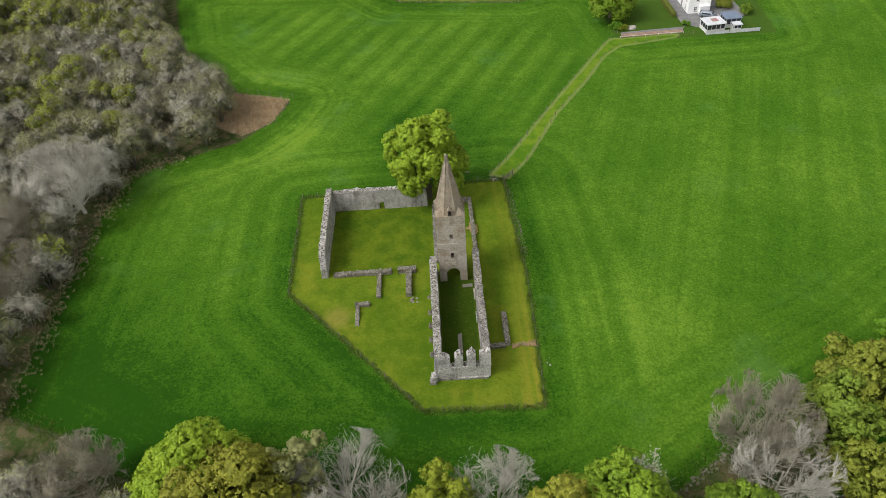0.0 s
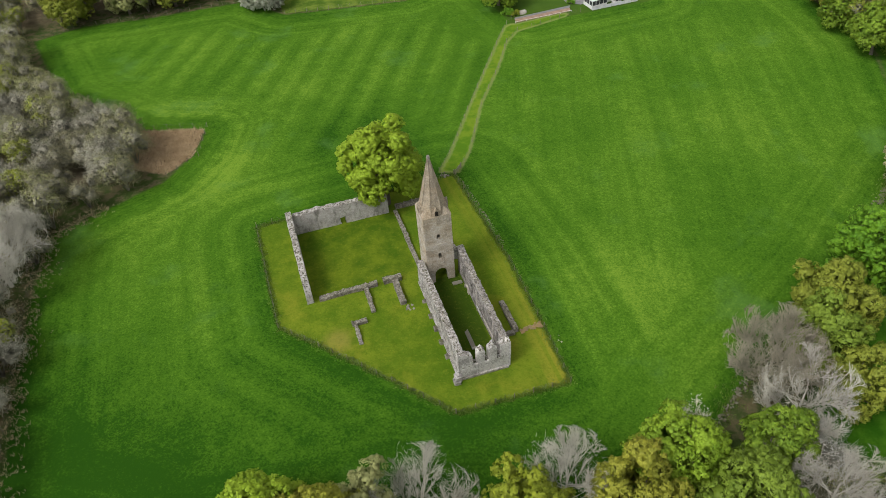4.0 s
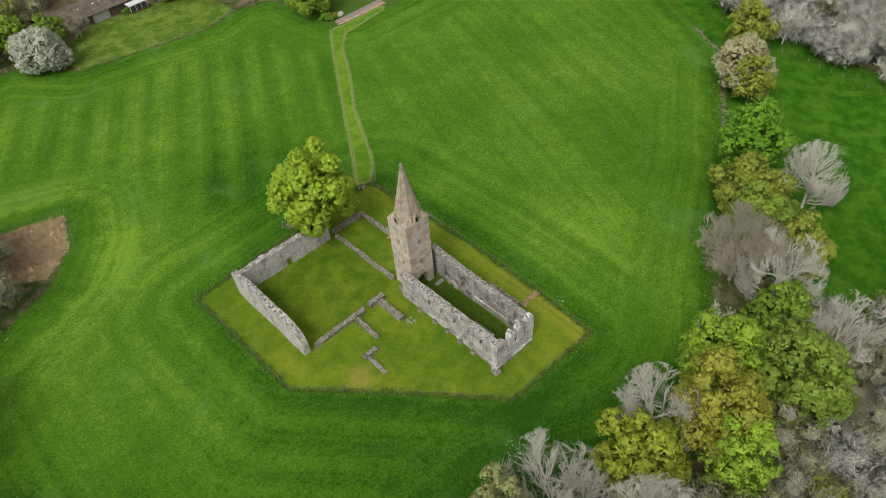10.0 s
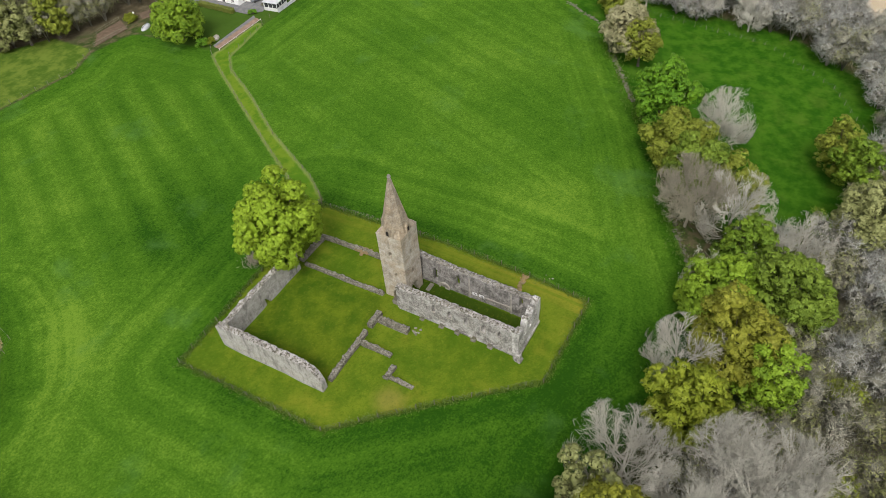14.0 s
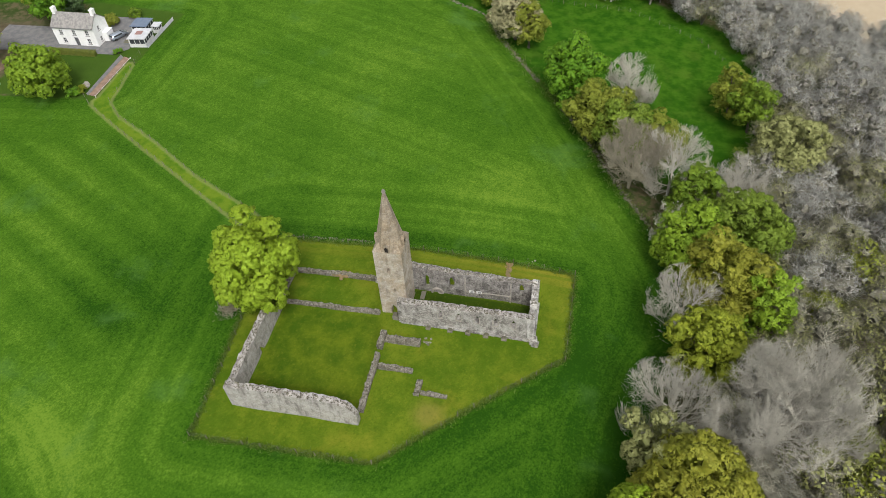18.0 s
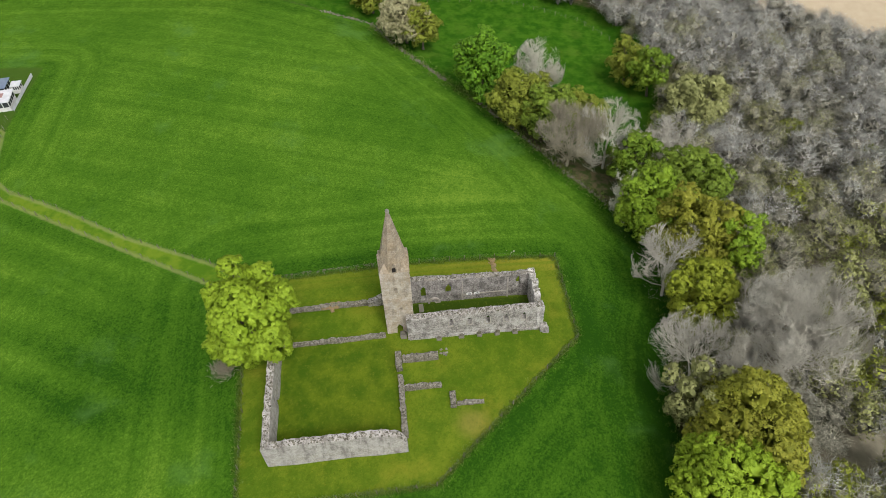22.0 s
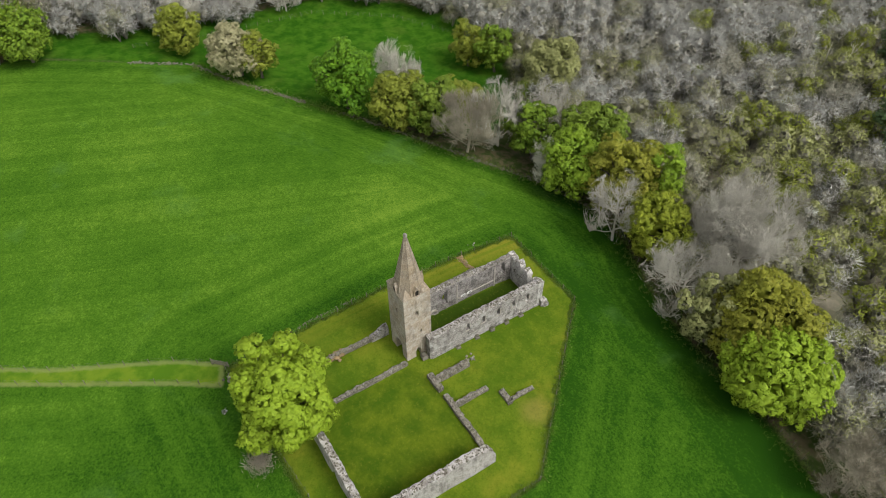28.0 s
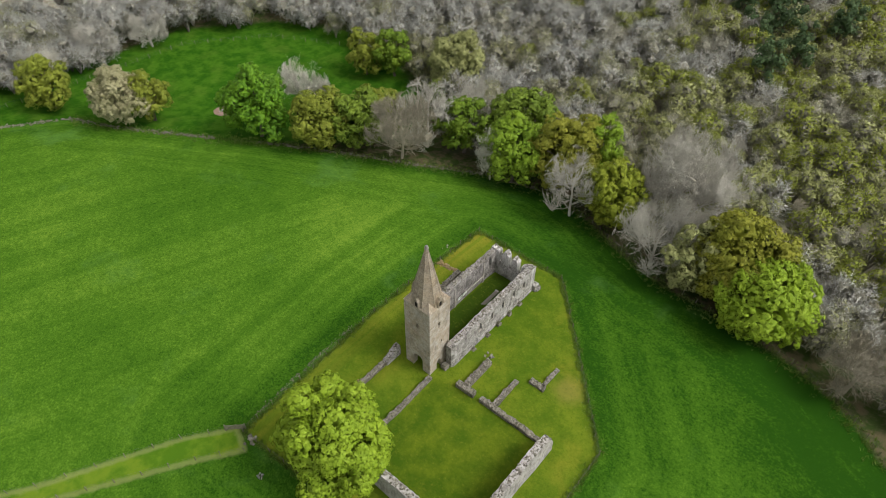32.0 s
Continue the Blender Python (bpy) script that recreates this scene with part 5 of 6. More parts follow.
place_tree("sycamore_tree", -2.5, 101.4, [("trunk", trunk_arrays(r0, 15, 0.55, cl[:-1:2, :3]), M_BARK, ""), ("crown", (V, F), L_LIME, "")], "great spreading tree in fresh lime-green leaf", "tree")

# ---- trees along the wood's edge and round the fields ----
E_TREES = [
    # name, x, y, rx, ry, height, leaves, clumps, label
    ("maple_tree", 64.8, 59.6, 6.2, 6.0, 15.0, L_DEEP, 18, "dense round tree in deep green leaf by the dyke"),
    ("field_tree", 105.4, 81.9, 5.4, 5.2, 11.8, L_OLIVE, 14, "round olive-green tree by the dyke"),
    ("field_tree", 113.5, 113.0, 6.0, 5.6, 12.0, L_GREEN, 16, "round green tree at the field corner"),
    ("wood_tree", -62.5, 210.0, 7.4, 6.8, 14.0, L_OLIVE, 18, "broad olive-green tree at the hillside wood's edge"),
    ("wood_tree", -48.5, 209.0, 6.8, 6.4, 13.5, L_HAZE, 18, "broad olive tree in opening leaf at the hillside wood's edge"),
    ("wood_tree", -36.0, 208.5, 6.6, 6.2, 13.0, L_OLIVE, 16, "broad olive-green tree at the hillside wood's edge"),
    ("garden_tree", -15.0, 211.0, 4.8, 4.6, 9.5, L_BRIGHT, 12, "bright green tree behind the hawthorn"),
    ("garden_tree", -7.2, 206.2, 4.4, 4.0, 8.0, L_GREEN, 12, "round green tree before the bungalow"),
    ("belt_tree", 126.0, 153.0, 5.0, 4.6, 9.0, L_OLIVE, 12, "round olive-green tree in the shelter belt"),
    ("belt_tree", 121.5, 144.5, 4.6, 4.4, 8.0, L_GREEN, 12, "round green tree in the shelter belt"),
    ("belt_tree", 118.4, 135.5, 5.6, 5.2, 9.0, L_OLIVE, 12, "round olive-green tree in the shelter belt"),
    ("belt_tree", 114.6, 126.5, 5.4, 5.0, 9.0, L_GREEN, 12, "round green tree in the shelter belt"),
    ("field_tree", 53.2, 53.4, 6.0, 5.6, 11.5, L_OLIVE, 18, "broad olive-green tree at the field edge"),
    ("field_tree", 47.6, 48.6, 5.6, 5.4, 12.0, L_FRESH, 16, "fresh green tree at the field edge"),
    ("field_tree", 47.5, 41.5, 4.5, 4.5, 10.5, L_OLIVE, 12, "small olive tree in the wood margin"),
    ("paddock_tree", 67.5, 26.5, 4.6, 4.4, 11.5, L_OLIVE, 12, "round olive tree at the paddock edge"),
    ("paddock_tree", 62.0, 23.0, 4.2, 4.2, 12.0, L_GREEN, 12, "round green tree at the paddock edge"),
    ("wood_tree", 46.5, 19.0, 6.6, 6.2, 14.0, L_HAZE, 16, "tall yellow-olive tree in opening leaf"),
    ("wood_tree", 30.5, 36.5, 5.0, 4.8, 12.5, L_GREEN, 14, "round green tree in the wood margin"),
    ("wood_tree", 17.2, 38.2, 6.0, 5.6, 14.0, L_BRIGHT, 16, "bright green tree at the wood's edge"),
    ("wood_tree", 22.0, 29.4, 6.2, 6.0, 16.0, L_FRESH, 18, "tall yellow-green tree in the wood margin"),
    ("wood_tree", 9.4, 33.8, 6.2, 5.8, 17.0, L_RUST, 20, "bronze-green tree coming into leaf"),
    ("wood_tree", 4.4, 28.6, 3.8, 3.8, 17.5, L_BRIGHT, 12, "slim bright green tree in the wood"),
    ("wood_tree", -2.3, 37.0, 5.4, 5.0, 14.0, L_YELLOW, 15, "yellow-green tree at the wood's edge"),
    ("wood_tree", -26.0, 40.6, 7.2, 6.8, 16.5, L_RUST, 24, "broad bronze-green tree at the wood's edge"),
    ("wood_tree", -32.0, 44.6, 6.9, 6.4, 13.0, L_LIME, 22, "broad bright green tree at the field edge"),
    ("wood_tree", -20.5, 43.2, 4.8, 4.6, 13.5, L_HAZE, 14, "olive tree in opening leaf at the wood's edge"),
    ("garden_tree", 46.6, 171.8, 6.2, 6.0, 10.5, L_BRIGHT, 18, "round bright green tree beside the house garden"),
    ("hawthorn_tree", -12.8, 196.5, 6.2, 5.2, 9.0, L_BLOSSOM, 30, "spreading hawthorn white with blossom"),
    ("willow_tree", 89.0, 74.2, 5.8, 5.4, 12.0, L_CATKIN, 26, "cream-flowering willow beside the dyke"),
    ("willow_tree", 86.2, 70.6, 4.8, 4.6, 11.5, L_OLIVE, 12, "olive-leaved willow beside the dyke"),
]
for i, (nm, x, y, rx, ry, H, m, n, lab) in enumerate(E_TREES):
    leaf_tree(nm, x, y, 100 + i, rx * 0.9, ry * 0.9, H * 0.97, m, lab, n=int(n * 1.7), size=0.25 if y < 100 else 0.30, density=15, spin=i * 37.0, cr=0.31, tuft=0.48, per=25 if y < 100 else 15, lumpy=0.10)
bare_tree("blossom_tree", 20.6, 40.8, 390, 3.6, 13.0, M_TWIG_GREY, "slender tree white with blossom at the wood's edge", haze=(L_BLOSSOM, 2600, 0.24), limbs=11, b1=9, b2=8, b3=4, girth=0.14, rise=0.9)
B_TREES = [
    ("bare_tree", 116.5, 78.0, 5.0, 10.0, M_TWIG_PALE, "leafless pale tree behind the paddock fence", 9, 9, 8),
    ("bare_tree", 119.0, 64.0, 5.5, 10.0, M_TWIG_PALE, "leafless pale tree behind the paddock fence", 9, 9, 8),
    ("bare_tree", 116.0, 52.0, 5.0, 9.0, M_TWIG_PALE, "leafless pale tree behind the paddock fence", 9, 9, 8),
    ("bare_tree", -0.6, 206.4, 3.8, 7.5, M_TWIG_TAN, "leafless brown tree before the bungalow", 9, 9, 8),
    ("bare_tree", 64.5, 47.5, 6.0, 14.0, M_TWIG_PALE, "leafless pale-twigged tree in the paddock", 9, 9, 8),
    ("bare_tree", 37.5, 47.0, 7.2, 14.5, M_TWIG_TAN, "leafless brown-grey tree at the field edge", 10, 10, 9),
    ("bare_tree", 37.0, 40.0, 6.5, 16.5, M_TWIG_PALE, "leafless pale-twigged tree at the wood's edge", 8, 8, 8),
    ("bare_tree", 33.5, 29.0, 6.0, 14.5, M_TWIG_PALE, "leafless pale-twigged tree in the wood margin", 8, 8, 8),
    ("bare_tree", 3.6, 39.6, 6.0, 15.0, M_TWIG_PALE, "leafless pale tree with open branches at the wood's edge", 8, 8, 7),
    ("bare_tree", -12.8, 28.4, 9.4, 21.0, M_TWIG_PALE, "great leafless tree with a dense pale crown", 14, 12, 10),
    ("bare_tree", -8.0, 25.0, 7.0, 19.0, M_TWIG_PALE, "leafless pale tree in the wood", 9, 9, 8),
    ("bare_tree", -13.5, 42.0, 7.2, 14.5, M_TWIG_PALE, "leafless pale tree spreading over the field edge", 9, 9, 8),
    ("bare_tree", -66.5, 103.5, 9.6, 14.5, M_TWIG_PALE, "great leafless pale tree at the wood's edge", 13, 10, 9),
    ("bare_tree", -75.0, 91.0, 8.0, 13.0, M_TWIG_TAN, "leafless grey tree in the wood", 10, 10, 8),
    ("bare_tree", -46.5, 46.5, 6.0, 11.0, M_TWIG_TAN, "leafless grey tree at the field corner", 9, 9, 8),
    ("bare_tree", -70.0, 82.0, 6.5, 11.0, M_TWIG_TAN, "leafless grey tree at the wood's edge", 9, 9, 8),
]
for i, (nm, x, y, R, H, m, lab, l1, l2, l3) in enumerate(B_TREES):
    bare_tree(nm, x, y, 300 + i, R, H, m, lab, limbs=l1 + 3, b1=l2 + 4, b2=l3 + 3, b3=6, girth=0.024 * R + 0.08, width=0.05, spin=i * 51.0, fill_in=13 if m == M_TWIG_PALE else 34)


for i, (x, y, H) in enumerate(((-5.7, -19.5, 16.0), (9.5, -45.0, 17.0), (-1.5, -41.0, 16.0), (-9.0, -30.0, 15.0), (4.0, -52.0, 16.0), (-13.0, -47.0, 16.0), (1.0, -33.0, 13.0))):
    leaf_tree("pine_tree", x, y, 850 + i, H * 0.2, H * 0.19, H, L_PINE, "dark green pine standing in the wet wood", n=16, size=0.26, density=13, crown_low=0.3, cr=0.34, lumpy=0.22, tuft=0.42)
for i, (x, y, H) in enumerate(((16.1, -31.4, 13.0), (20.6, -31.0, 14.0), (27.5, -36.0, 13.0), (14.0, -36.0, 12.0), (18.5, -27.0, 11.0))):
    w, t = bare_arrays(880 + i, 2.2, H * 1.5, limbs=4, b1=4, b2=4, b3=2, girth=0.2, rise=0.8, low=0.35)
    place_tree("dead_birch", x, y, [("trunk", w, M_TWIG_PALE, ""), ("twig_crown", t, M_TWIG_PALE, "")], "pale dead birch standing in the wet wood", "tree", "dead birches", i * 60.0)


# ---- the woods ----
def scrub(seed, R, H, haze=0, n=5, leafm=0.24, per=120, wide=0.06):
    """A rounded shrub: short stems and twiggy clumps, with opening leaves where haze is given."""
    r = np.random.default_rng(seed)
    cl = ellipsoid_clumps(r, n, R, R, H * 0.42, H * 0.54, 0.56, 0.12)[:-1]
    V, F = twig_puff(r, cl, per, 0.72, wide)
    stems = [tube([np.array([0, 0, -0.2]), c[:3] * np.array([0.35, 0.35, 0.5]), c[:3]], [0.12, 0.08, 0.04], 3) for c in cl]
    V[:, 2] = np.maximum(V[:, 2], 0)
    # solid cores join the stems; their darker colour gives the gaps their shade
    stems = join([outward(v, f, unit(v - v.mean(0))) for v, f in stems] + [ragged_body(r, c[:3], c[3] * 0.5, 0.16, 0.8) for c in cl])
    lv = None
    if haze:
        k = r.integers(0, len(cl), haze)
        d = unit(r.normal(size=(haze, 3)) + np.array([0, 0, 0.6]))
        V2, F2 = leaves(r, cl[k, :3] + d * cl[k, 3:4] * r.uniform(0.75, 1.12, (haze, 1)), d, leafm)
        lv = outward(V2, F2, np.repeat(unit(d + r.normal(size=d.shape) * 0.3), 4, 0))
    return (V, F), lv, stems


SCRUB = [scrub(500 + i, 2.7 + 0.3 * (i % 3), 5.6 + 0.5 * (i % 4)) for i in range(5)]
HAZY = [scrub(540 + i, 3.0 + 0.2 * (i % 3), 7.0 + 0.8 * (i % 3), 650, leafm=0.2, per=80) for i in range(4)]
GREENER = [scrub(570 + i, 2.8, 8.6 + (i % 3), 700, 6, 0.30, per=30, wide=0.10) for i in range(4)]

EAST_WOOD = [(-66, 56), (-47, 46), (-29, 42), (-8, 36), (2, 32), (11, 31), (22, 33), (33, 40), (40, 34), (50, 27), (66, 22), (82, 19), (98, 27), (113, 45), (116, 70), (114, 95), (130, 112), (175, 95), (140, 52), (130, 30), (117, 12), (100, -3), (78, -26), (66, -45), (28, -84), (-18, -86), (-32, -40), (-44, 0), (-60, 45)]
SOUTH_WOOD = [(-62.8, 58), (-62.4, 97), (-61, 114), (-51, 118.5), (-41, 124.5), (-45.5, 131), (-47, 142), (-66, 168), (-76, 203), (-72, 206), (-80, 228), (-150, 228), (-78, 55)]
NW_WOOD = [(-72, 208), (-44, 206), (-20, 205), (-8, 215), (0, 232), (40, 258), (-70, 258), (-78, 225)]
N_TREES = [(126, 215), (124, 167), (117, 133), (114, 118), (122, 108), (150, 112), (155, 215)]
HOUSE_WOOD = [(30, 198), (40, 197), (50, 195.5), (60, 190), (61.5, 201), (50, 235), (20, 240), (24, 214)]
TAKEN = [(t[1], t[2], 0.75 * t[3]) for t in E_TREES] + [(t[1], t[2], 0.5 * t[3]) for t in B_TREES] + [(50.4, 192.2, 4.0), (44, 192, 5), (14, 209, 9), (5, 212, 9)]


def spread(poly, gap, r):
    xs, ys = [p[0] for p in poly], [p[1] for p in poly]
    gx, gy = np.meshgrid(np.arange(min(xs), max(xs), gap), np.arange(min(ys), max(ys), gap))
    x, y = gx.ravel() + r.uniform(-0.45, 0.45, gx.size) * gap, gy.ravel() + r.uniform(-0.45, 0.45, gx.size) * gap
    ok = inside_by(poly, x, y) > 0.5
    for tx, ty, tr in TAKEN:
        ok &= np.hypot(x - tx, y - ty) > tr
    return x[ok], y[ok]


def moved(arr, x, y, a, s, h, z):
    V, F = arr
    c, sn = math.cos(a) * s, math.sin(a) * s
    out = [c * V[:, 0] - sn * V[:, 1] + x, sn * V[:, 0] + c * V[:, 1] + y, V[:, 2] * h + z]
    if V.shape[1] == 6:
        out += [math.cos(a) * V[:, 3] - math.sin(a) * V[:, 4], math.sin(a) * V[:, 3] + math.cos(a) * V[:, 4], V[:, 5]]
    return np.stack(out, 1), F


SHRUB_LABELS = {M_TWIG_LILAC.name: "rounded leafless lilac-grey shrub at the wood's edge", M_TWIG_GREY.name: "rounded leafless grey shrub at the wood's edge", M_TWIG_BROWN.name: "rounded brown-twigged shrub at the wood's edge",
                L_HAZE.name: "rounded olive shrub in opening leaf at the wood's edge", L_OLIVE.name: "rounded olive-green shrub at the wood's edge"}


def wood(name, poly, gap, seed, mixof, label, near=9.0):
    """A wood of shrubs and thin trees, joined by material. mixof: rows of (weight function, variants, twig material, leaf material, size)."""
    r = np.random.default_rng(seed)
    x, y = spread(poly, gap, r)
    z = ground_z(x, y)
    bins, made = {}, {}
    edge = np.maximum(inside_by(FIELD, x, y), inside_by(PADDOCK, x, y)) > -near
    for i in range(len(x)):
        wts = np.array([max(0.0, w(x[i], y[i])) for w, *_ in mixof])
        if wts.sum() <= 0:
            continue
        pick = r.choice(len(mixof), p=wts / wts.sum())
        _, var, tm, lm, (s0, s1) = mixof[pick]
        which = r.integers(len(var))
        arr, lv, stems = var[which]
        a, s = r.uniform(0, 6.28), r.uniform(s0, s1)
        h = s * r.uniform(0.85, 1.05)
        if edge[i]:
            at = pose(x[i], y[i], z[i], 0, 0, math.degrees(a))
            if (pick, which) in made:
                o = copy_thing(made[pick, which], at)
            else:
                o = thing("shrub", at, SHRUB_LABELS[tm.name], "shrub", "shrubs at the wood's edge")
                link_mesh("trunk", *stems, M_THICKET, o)
                link_mesh("crown", *arr, tm, o)
                if lv and lm:
                    link_mesh("foliage", *lv, lm, o)
                made[pick, which] = o
            o.scale = (s, s, h)
            continue
        bins.setdefault("inner", (M_THICKET, []))[1].append(moved(stems, x[i], y[i], a, s, h, z[i]))
        bins.setdefault(tm.name, (tm, []))[1].append(moved(arr, x[i], y[i], a, s, h, z[i]))
        if lv and lm:
            bins.setdefault(lm.name, (lm, []))[1].append(moved(lv, x[i], y[i], a, s, h, z[i]))
    for tm, pieces in bins.values():
        V, F = join(pieces)
        tagged(link_mesh(name, V, F, tm), label, "woodland", kind="stuff")


def blotch(ax, ay, ph):
    return lambda x, y: 0.5 + 0.5 * math.sin(x * ax + ph) * math.sin(y * ay + 1.3 * ph)


far_green = lambda x, y: 1.6 / (1 + math.exp((x - 12 + 0.15 * y) / 6.0)) / (1 + math.exp((y - 22) / 5.0))
wood("carr_woodland", EAST_WOOD, 5.2, 21, [
    (lambda x, y: 1.5 / (1 + math.exp(-(x - 14) / 8.0)) + 0.25, SCRUB, M_TWIG_LILAC, None, (1.25, 1.7)),
    (lambda x, y: 0.35, SCRUB, M_TWIG_GREY, None, (1.05, 1.5)),
    (lambda x, y: 0.5 * blotch(0.11, 0.13, 2.0)(x, y), HAZY, M_TWIG_GREY, L_HAZE, (0.9, 1.35)),
    (lambda x, y: 2.4 if y > 22 and 8 < x < 62 else 0.0, GREENER, L_OLIVE, L_GREEN, (0.65, 1.0)),
    (lambda x, y: 2.0 if y > 6 and -4 < x < 62 else 0.0, HAZY, M_TWIG_BROWN, L_HAZE, (0.9, 1.3)),
    (lambda x, y: 1.3 * far_green(x, y), GREENER, L_HAZE, L_OLIVE, (0.9, 1.3)),
    (lambda x, y: 0.7 * far_green(x, y), GREENER, L_HAZE, L_HAZE, (0.9, 1.4)),
], "grey-twigged willow carr, partly in leaf")
wood("scrub_woodland", SOUTH_WOOD, 4.8, 22, [
    (lambda x, y: 0.75, SCRUB, M_TWIG_GREY, None, (0.95, 1.4)),
    (lambda x, y: 0.7, SCRUB, M_TWIG_BROWN, None, (0.95, 1.4)),
    (lambda x, y: 2.0 * blotch(0.10, 0.12, 1.0)(x, y), HAZY, M_TWIG_BROWN, L_HAZE, (0.9, 1.4)),
    (lambda x, y: 0.6 * blotch(0.07, 0.09, 4.0)(x, y) + (1.2 if y > 165 else 0.0), GREENER, L_HAZE, L_OLIVE, (0.8, 1.25)),
], "grey-brown leafless scrub mixed with budding bushes")
wood("hillside_wood", NW_WOOD, 6.5, 23, [
    (lambda x, y: 1.0, GREENER, L_HAZE, L_OLIVE, (1.1, 1.6)), (lambda x, y: 0.8, GREENER, L_OLIVE, L_GREEN, (1.1, 1.6)), (lambda x, y: 0.5, HAZY, M_TWIG_BROWN, L_HAZE, (1.2, 1.6))], "tall mixed wood in opening leaf")
wood("shelter_belt", N_TREES, 6.5, 24, [
    (lambda x, y: 1.0, GREENER, L_OLIVE, L_GREEN, (1.1, 1.5)), (lambda x, y: 0.6, GREENER, L_HAZE, L_OLIVE, (1.1, 1.5))], "shelter belt of green trees")
wood("garden_wood", HOUSE_WOOD, 6.0, 25, [
    (lambda x, y: 1.0, HAZY, M_TWIG_BROWN, L_HAZE, (1.1, 1.6)), (lambda x, y: 0.7, GREENER, L_HAZE, L_OLIVE, (1.0, 1.4))], "birches and bushes in opening leaf behind the gardens")

# ---- the white house and its garden ----
M_HARL = plain("white_harled_wall", (0.88, 0.88, 0.87), (0.81, 0.81, 0.80), 1.2, 0.8, 0.3, 0.01)
M_SLATE = plain("grey_lichened_slate", (0.20, 0.195, 0.19), (0.34, 0.32, 0.30), 1.6, 0.75, 0.6, 0.03)
M_GLASS = plain("dark_window_glass", (0.04, 0.045, 0.05), (0.06, 0.065, 0.07), 1.0, 0.12, 0.0)
M_FRAME = plain("white_window_frame", (0.66, 0.66, 0.65), (0.58, 0.58, 0.57), 2.0, 0.5)
M_DOOR = plain("grey_painted_door", (0.10, 0.105, 0.11), (0.14, 0.145, 0.15), 2.0, 0.5)
M_TARMAC = plain("grey_gravel_drive", (0.15, 0.15, 0.155), (0.22, 0.215, 0.21), 0.8, 0.95, 0.5, 0.03)
M_SOIL = plain("pinkish_bare_soil", (0.32, 0.22, 0.17), (0.21, 0.145, 0.105), 0.9, 0.95, 0.8, 0.06)
M_EARTH = plain("dark_dug_earth", (0.17, 0.12, 0.085), (0.11, 0.08, 0.055), 0.9, 0.95, 0.8, 0.06)
M_SILVER = plain("silver_car_paint", (0.36, 0.40, 0.46), (0.33, 0.37, 0.43), 1.0, 0.3, 0.0, metal=0.5)
M_TYRE = plain("black_tyre", (0.02, 0.02, 0.02), (0.03, 0.03, 0.03), 3.0, 0.8)
M_BLUE = plain("blue_grey_roof_panel", (0.12, 0.16, 0.23), (0.16, 0.20, 0.27), 1.0, 0.35)
M_ROOFWHITE = plain("weathered_white_roof_sheet", (0.60, 0.61, 0.63), (0.48, 0.49, 0.52), 0.9, 0.6)
M_PINKSHEET = plain("faded_red_sheet", (0.34, 0.19, 0.17), (0.28, 0.17, 0.16), 1.2, 0.7)
M_BROWNROOF = plain("dark_mossy_roof", (0.075, 0.062, 0.05), (0.13, 0.11, 0.085), 0.7, 0.9, 0.6, 0.04)
M_TIMBER = plain("dark_stained_timber", (0.07, 0.05, 0.04), (0.11, 0.08, 0.06), 2.0, 0.8)
L_HEDGE = leaf("clipped_hedge_leaves", (0.10, 0.13, 0.02), (0.20, 0.22, 0.04))
M_CONCRETE = plain("pale_concrete", (0.36, 0.35, 0.33), (0.27, 0.26, 0.25), 1.0, 0.9)


def prism_roof(bm, x0, x1, y0, y1, ze, zr, t=0.16, over=0.25):
    """Two roof slopes with their ridge along y."""
    xm = (x0 + x1) / 2
    for xe in (x0 - over, x1 + over):
        k = (zr - ze) / (xm - x0)
        drop = over * k
        vs = [bm.verts.new(p) for p in ((xe, y0 - 0.08, ze - drop), (xe, y1 + 0.08, ze - drop), (xm, y1 + 0.08, zr), (xm, y0 - 0.08, zr),
                                        (xe, y0 - 0.08, ze - drop + t), (xe, y1 + 0.08, ze - drop + t), (xm, y1 + 0.08, zr + t), (xm, y0 - 0.08, zr + t))]
        for f in ((0, 1, 2, 3), (4, 5, 6, 7), (0, 1, 5, 4), (1, 2, 6, 5), (2, 3, 7, 6), (3, 0, 4, 7)):
            bm.faces.new([vs[i] for i in f])


HX0, HX1, HY0, HY1 = 66.2, 71.8, 170.4, 181.2
hg = gz(66, 176)
house = thing("white_house", (HX0, HY0, hg), "two-storey white harled house with a grey slate roof", "house")
W_, D_ = HY1 - HY0, HX1 - HX0
win = [(2.0, 2.75, 0.95, 1.2), (5.4, 2.75, 0.95, 1.2), (8.8, 2.75, 0.95, 1.2), (2.2, 0.6, 0.95, 1.3), (8.6, 0.6, 0.95, 1.3)]
rect = lambda s, z, w, h: [(s - w / 2, z), (s + w / 2, z), (s + w / 2, z + h), (s - w / 2, z + h)]


def slab_wall(name, outline, holes, m, thick, material, parent):
    bm = fill(outline, holes)
    out = bmesh.ops.extrude_face_region(bm, geom=bm.faces[:])
    bmesh.ops.translate(bm, vec=(0, thick, 0), verts=[v for v in out["geom"] if isinstance(v, bmesh.types.BMVert)])
    bmesh.ops.transform(bm, matrix=m, verts=bm.verts)
    return part(name, bm, material, parent)


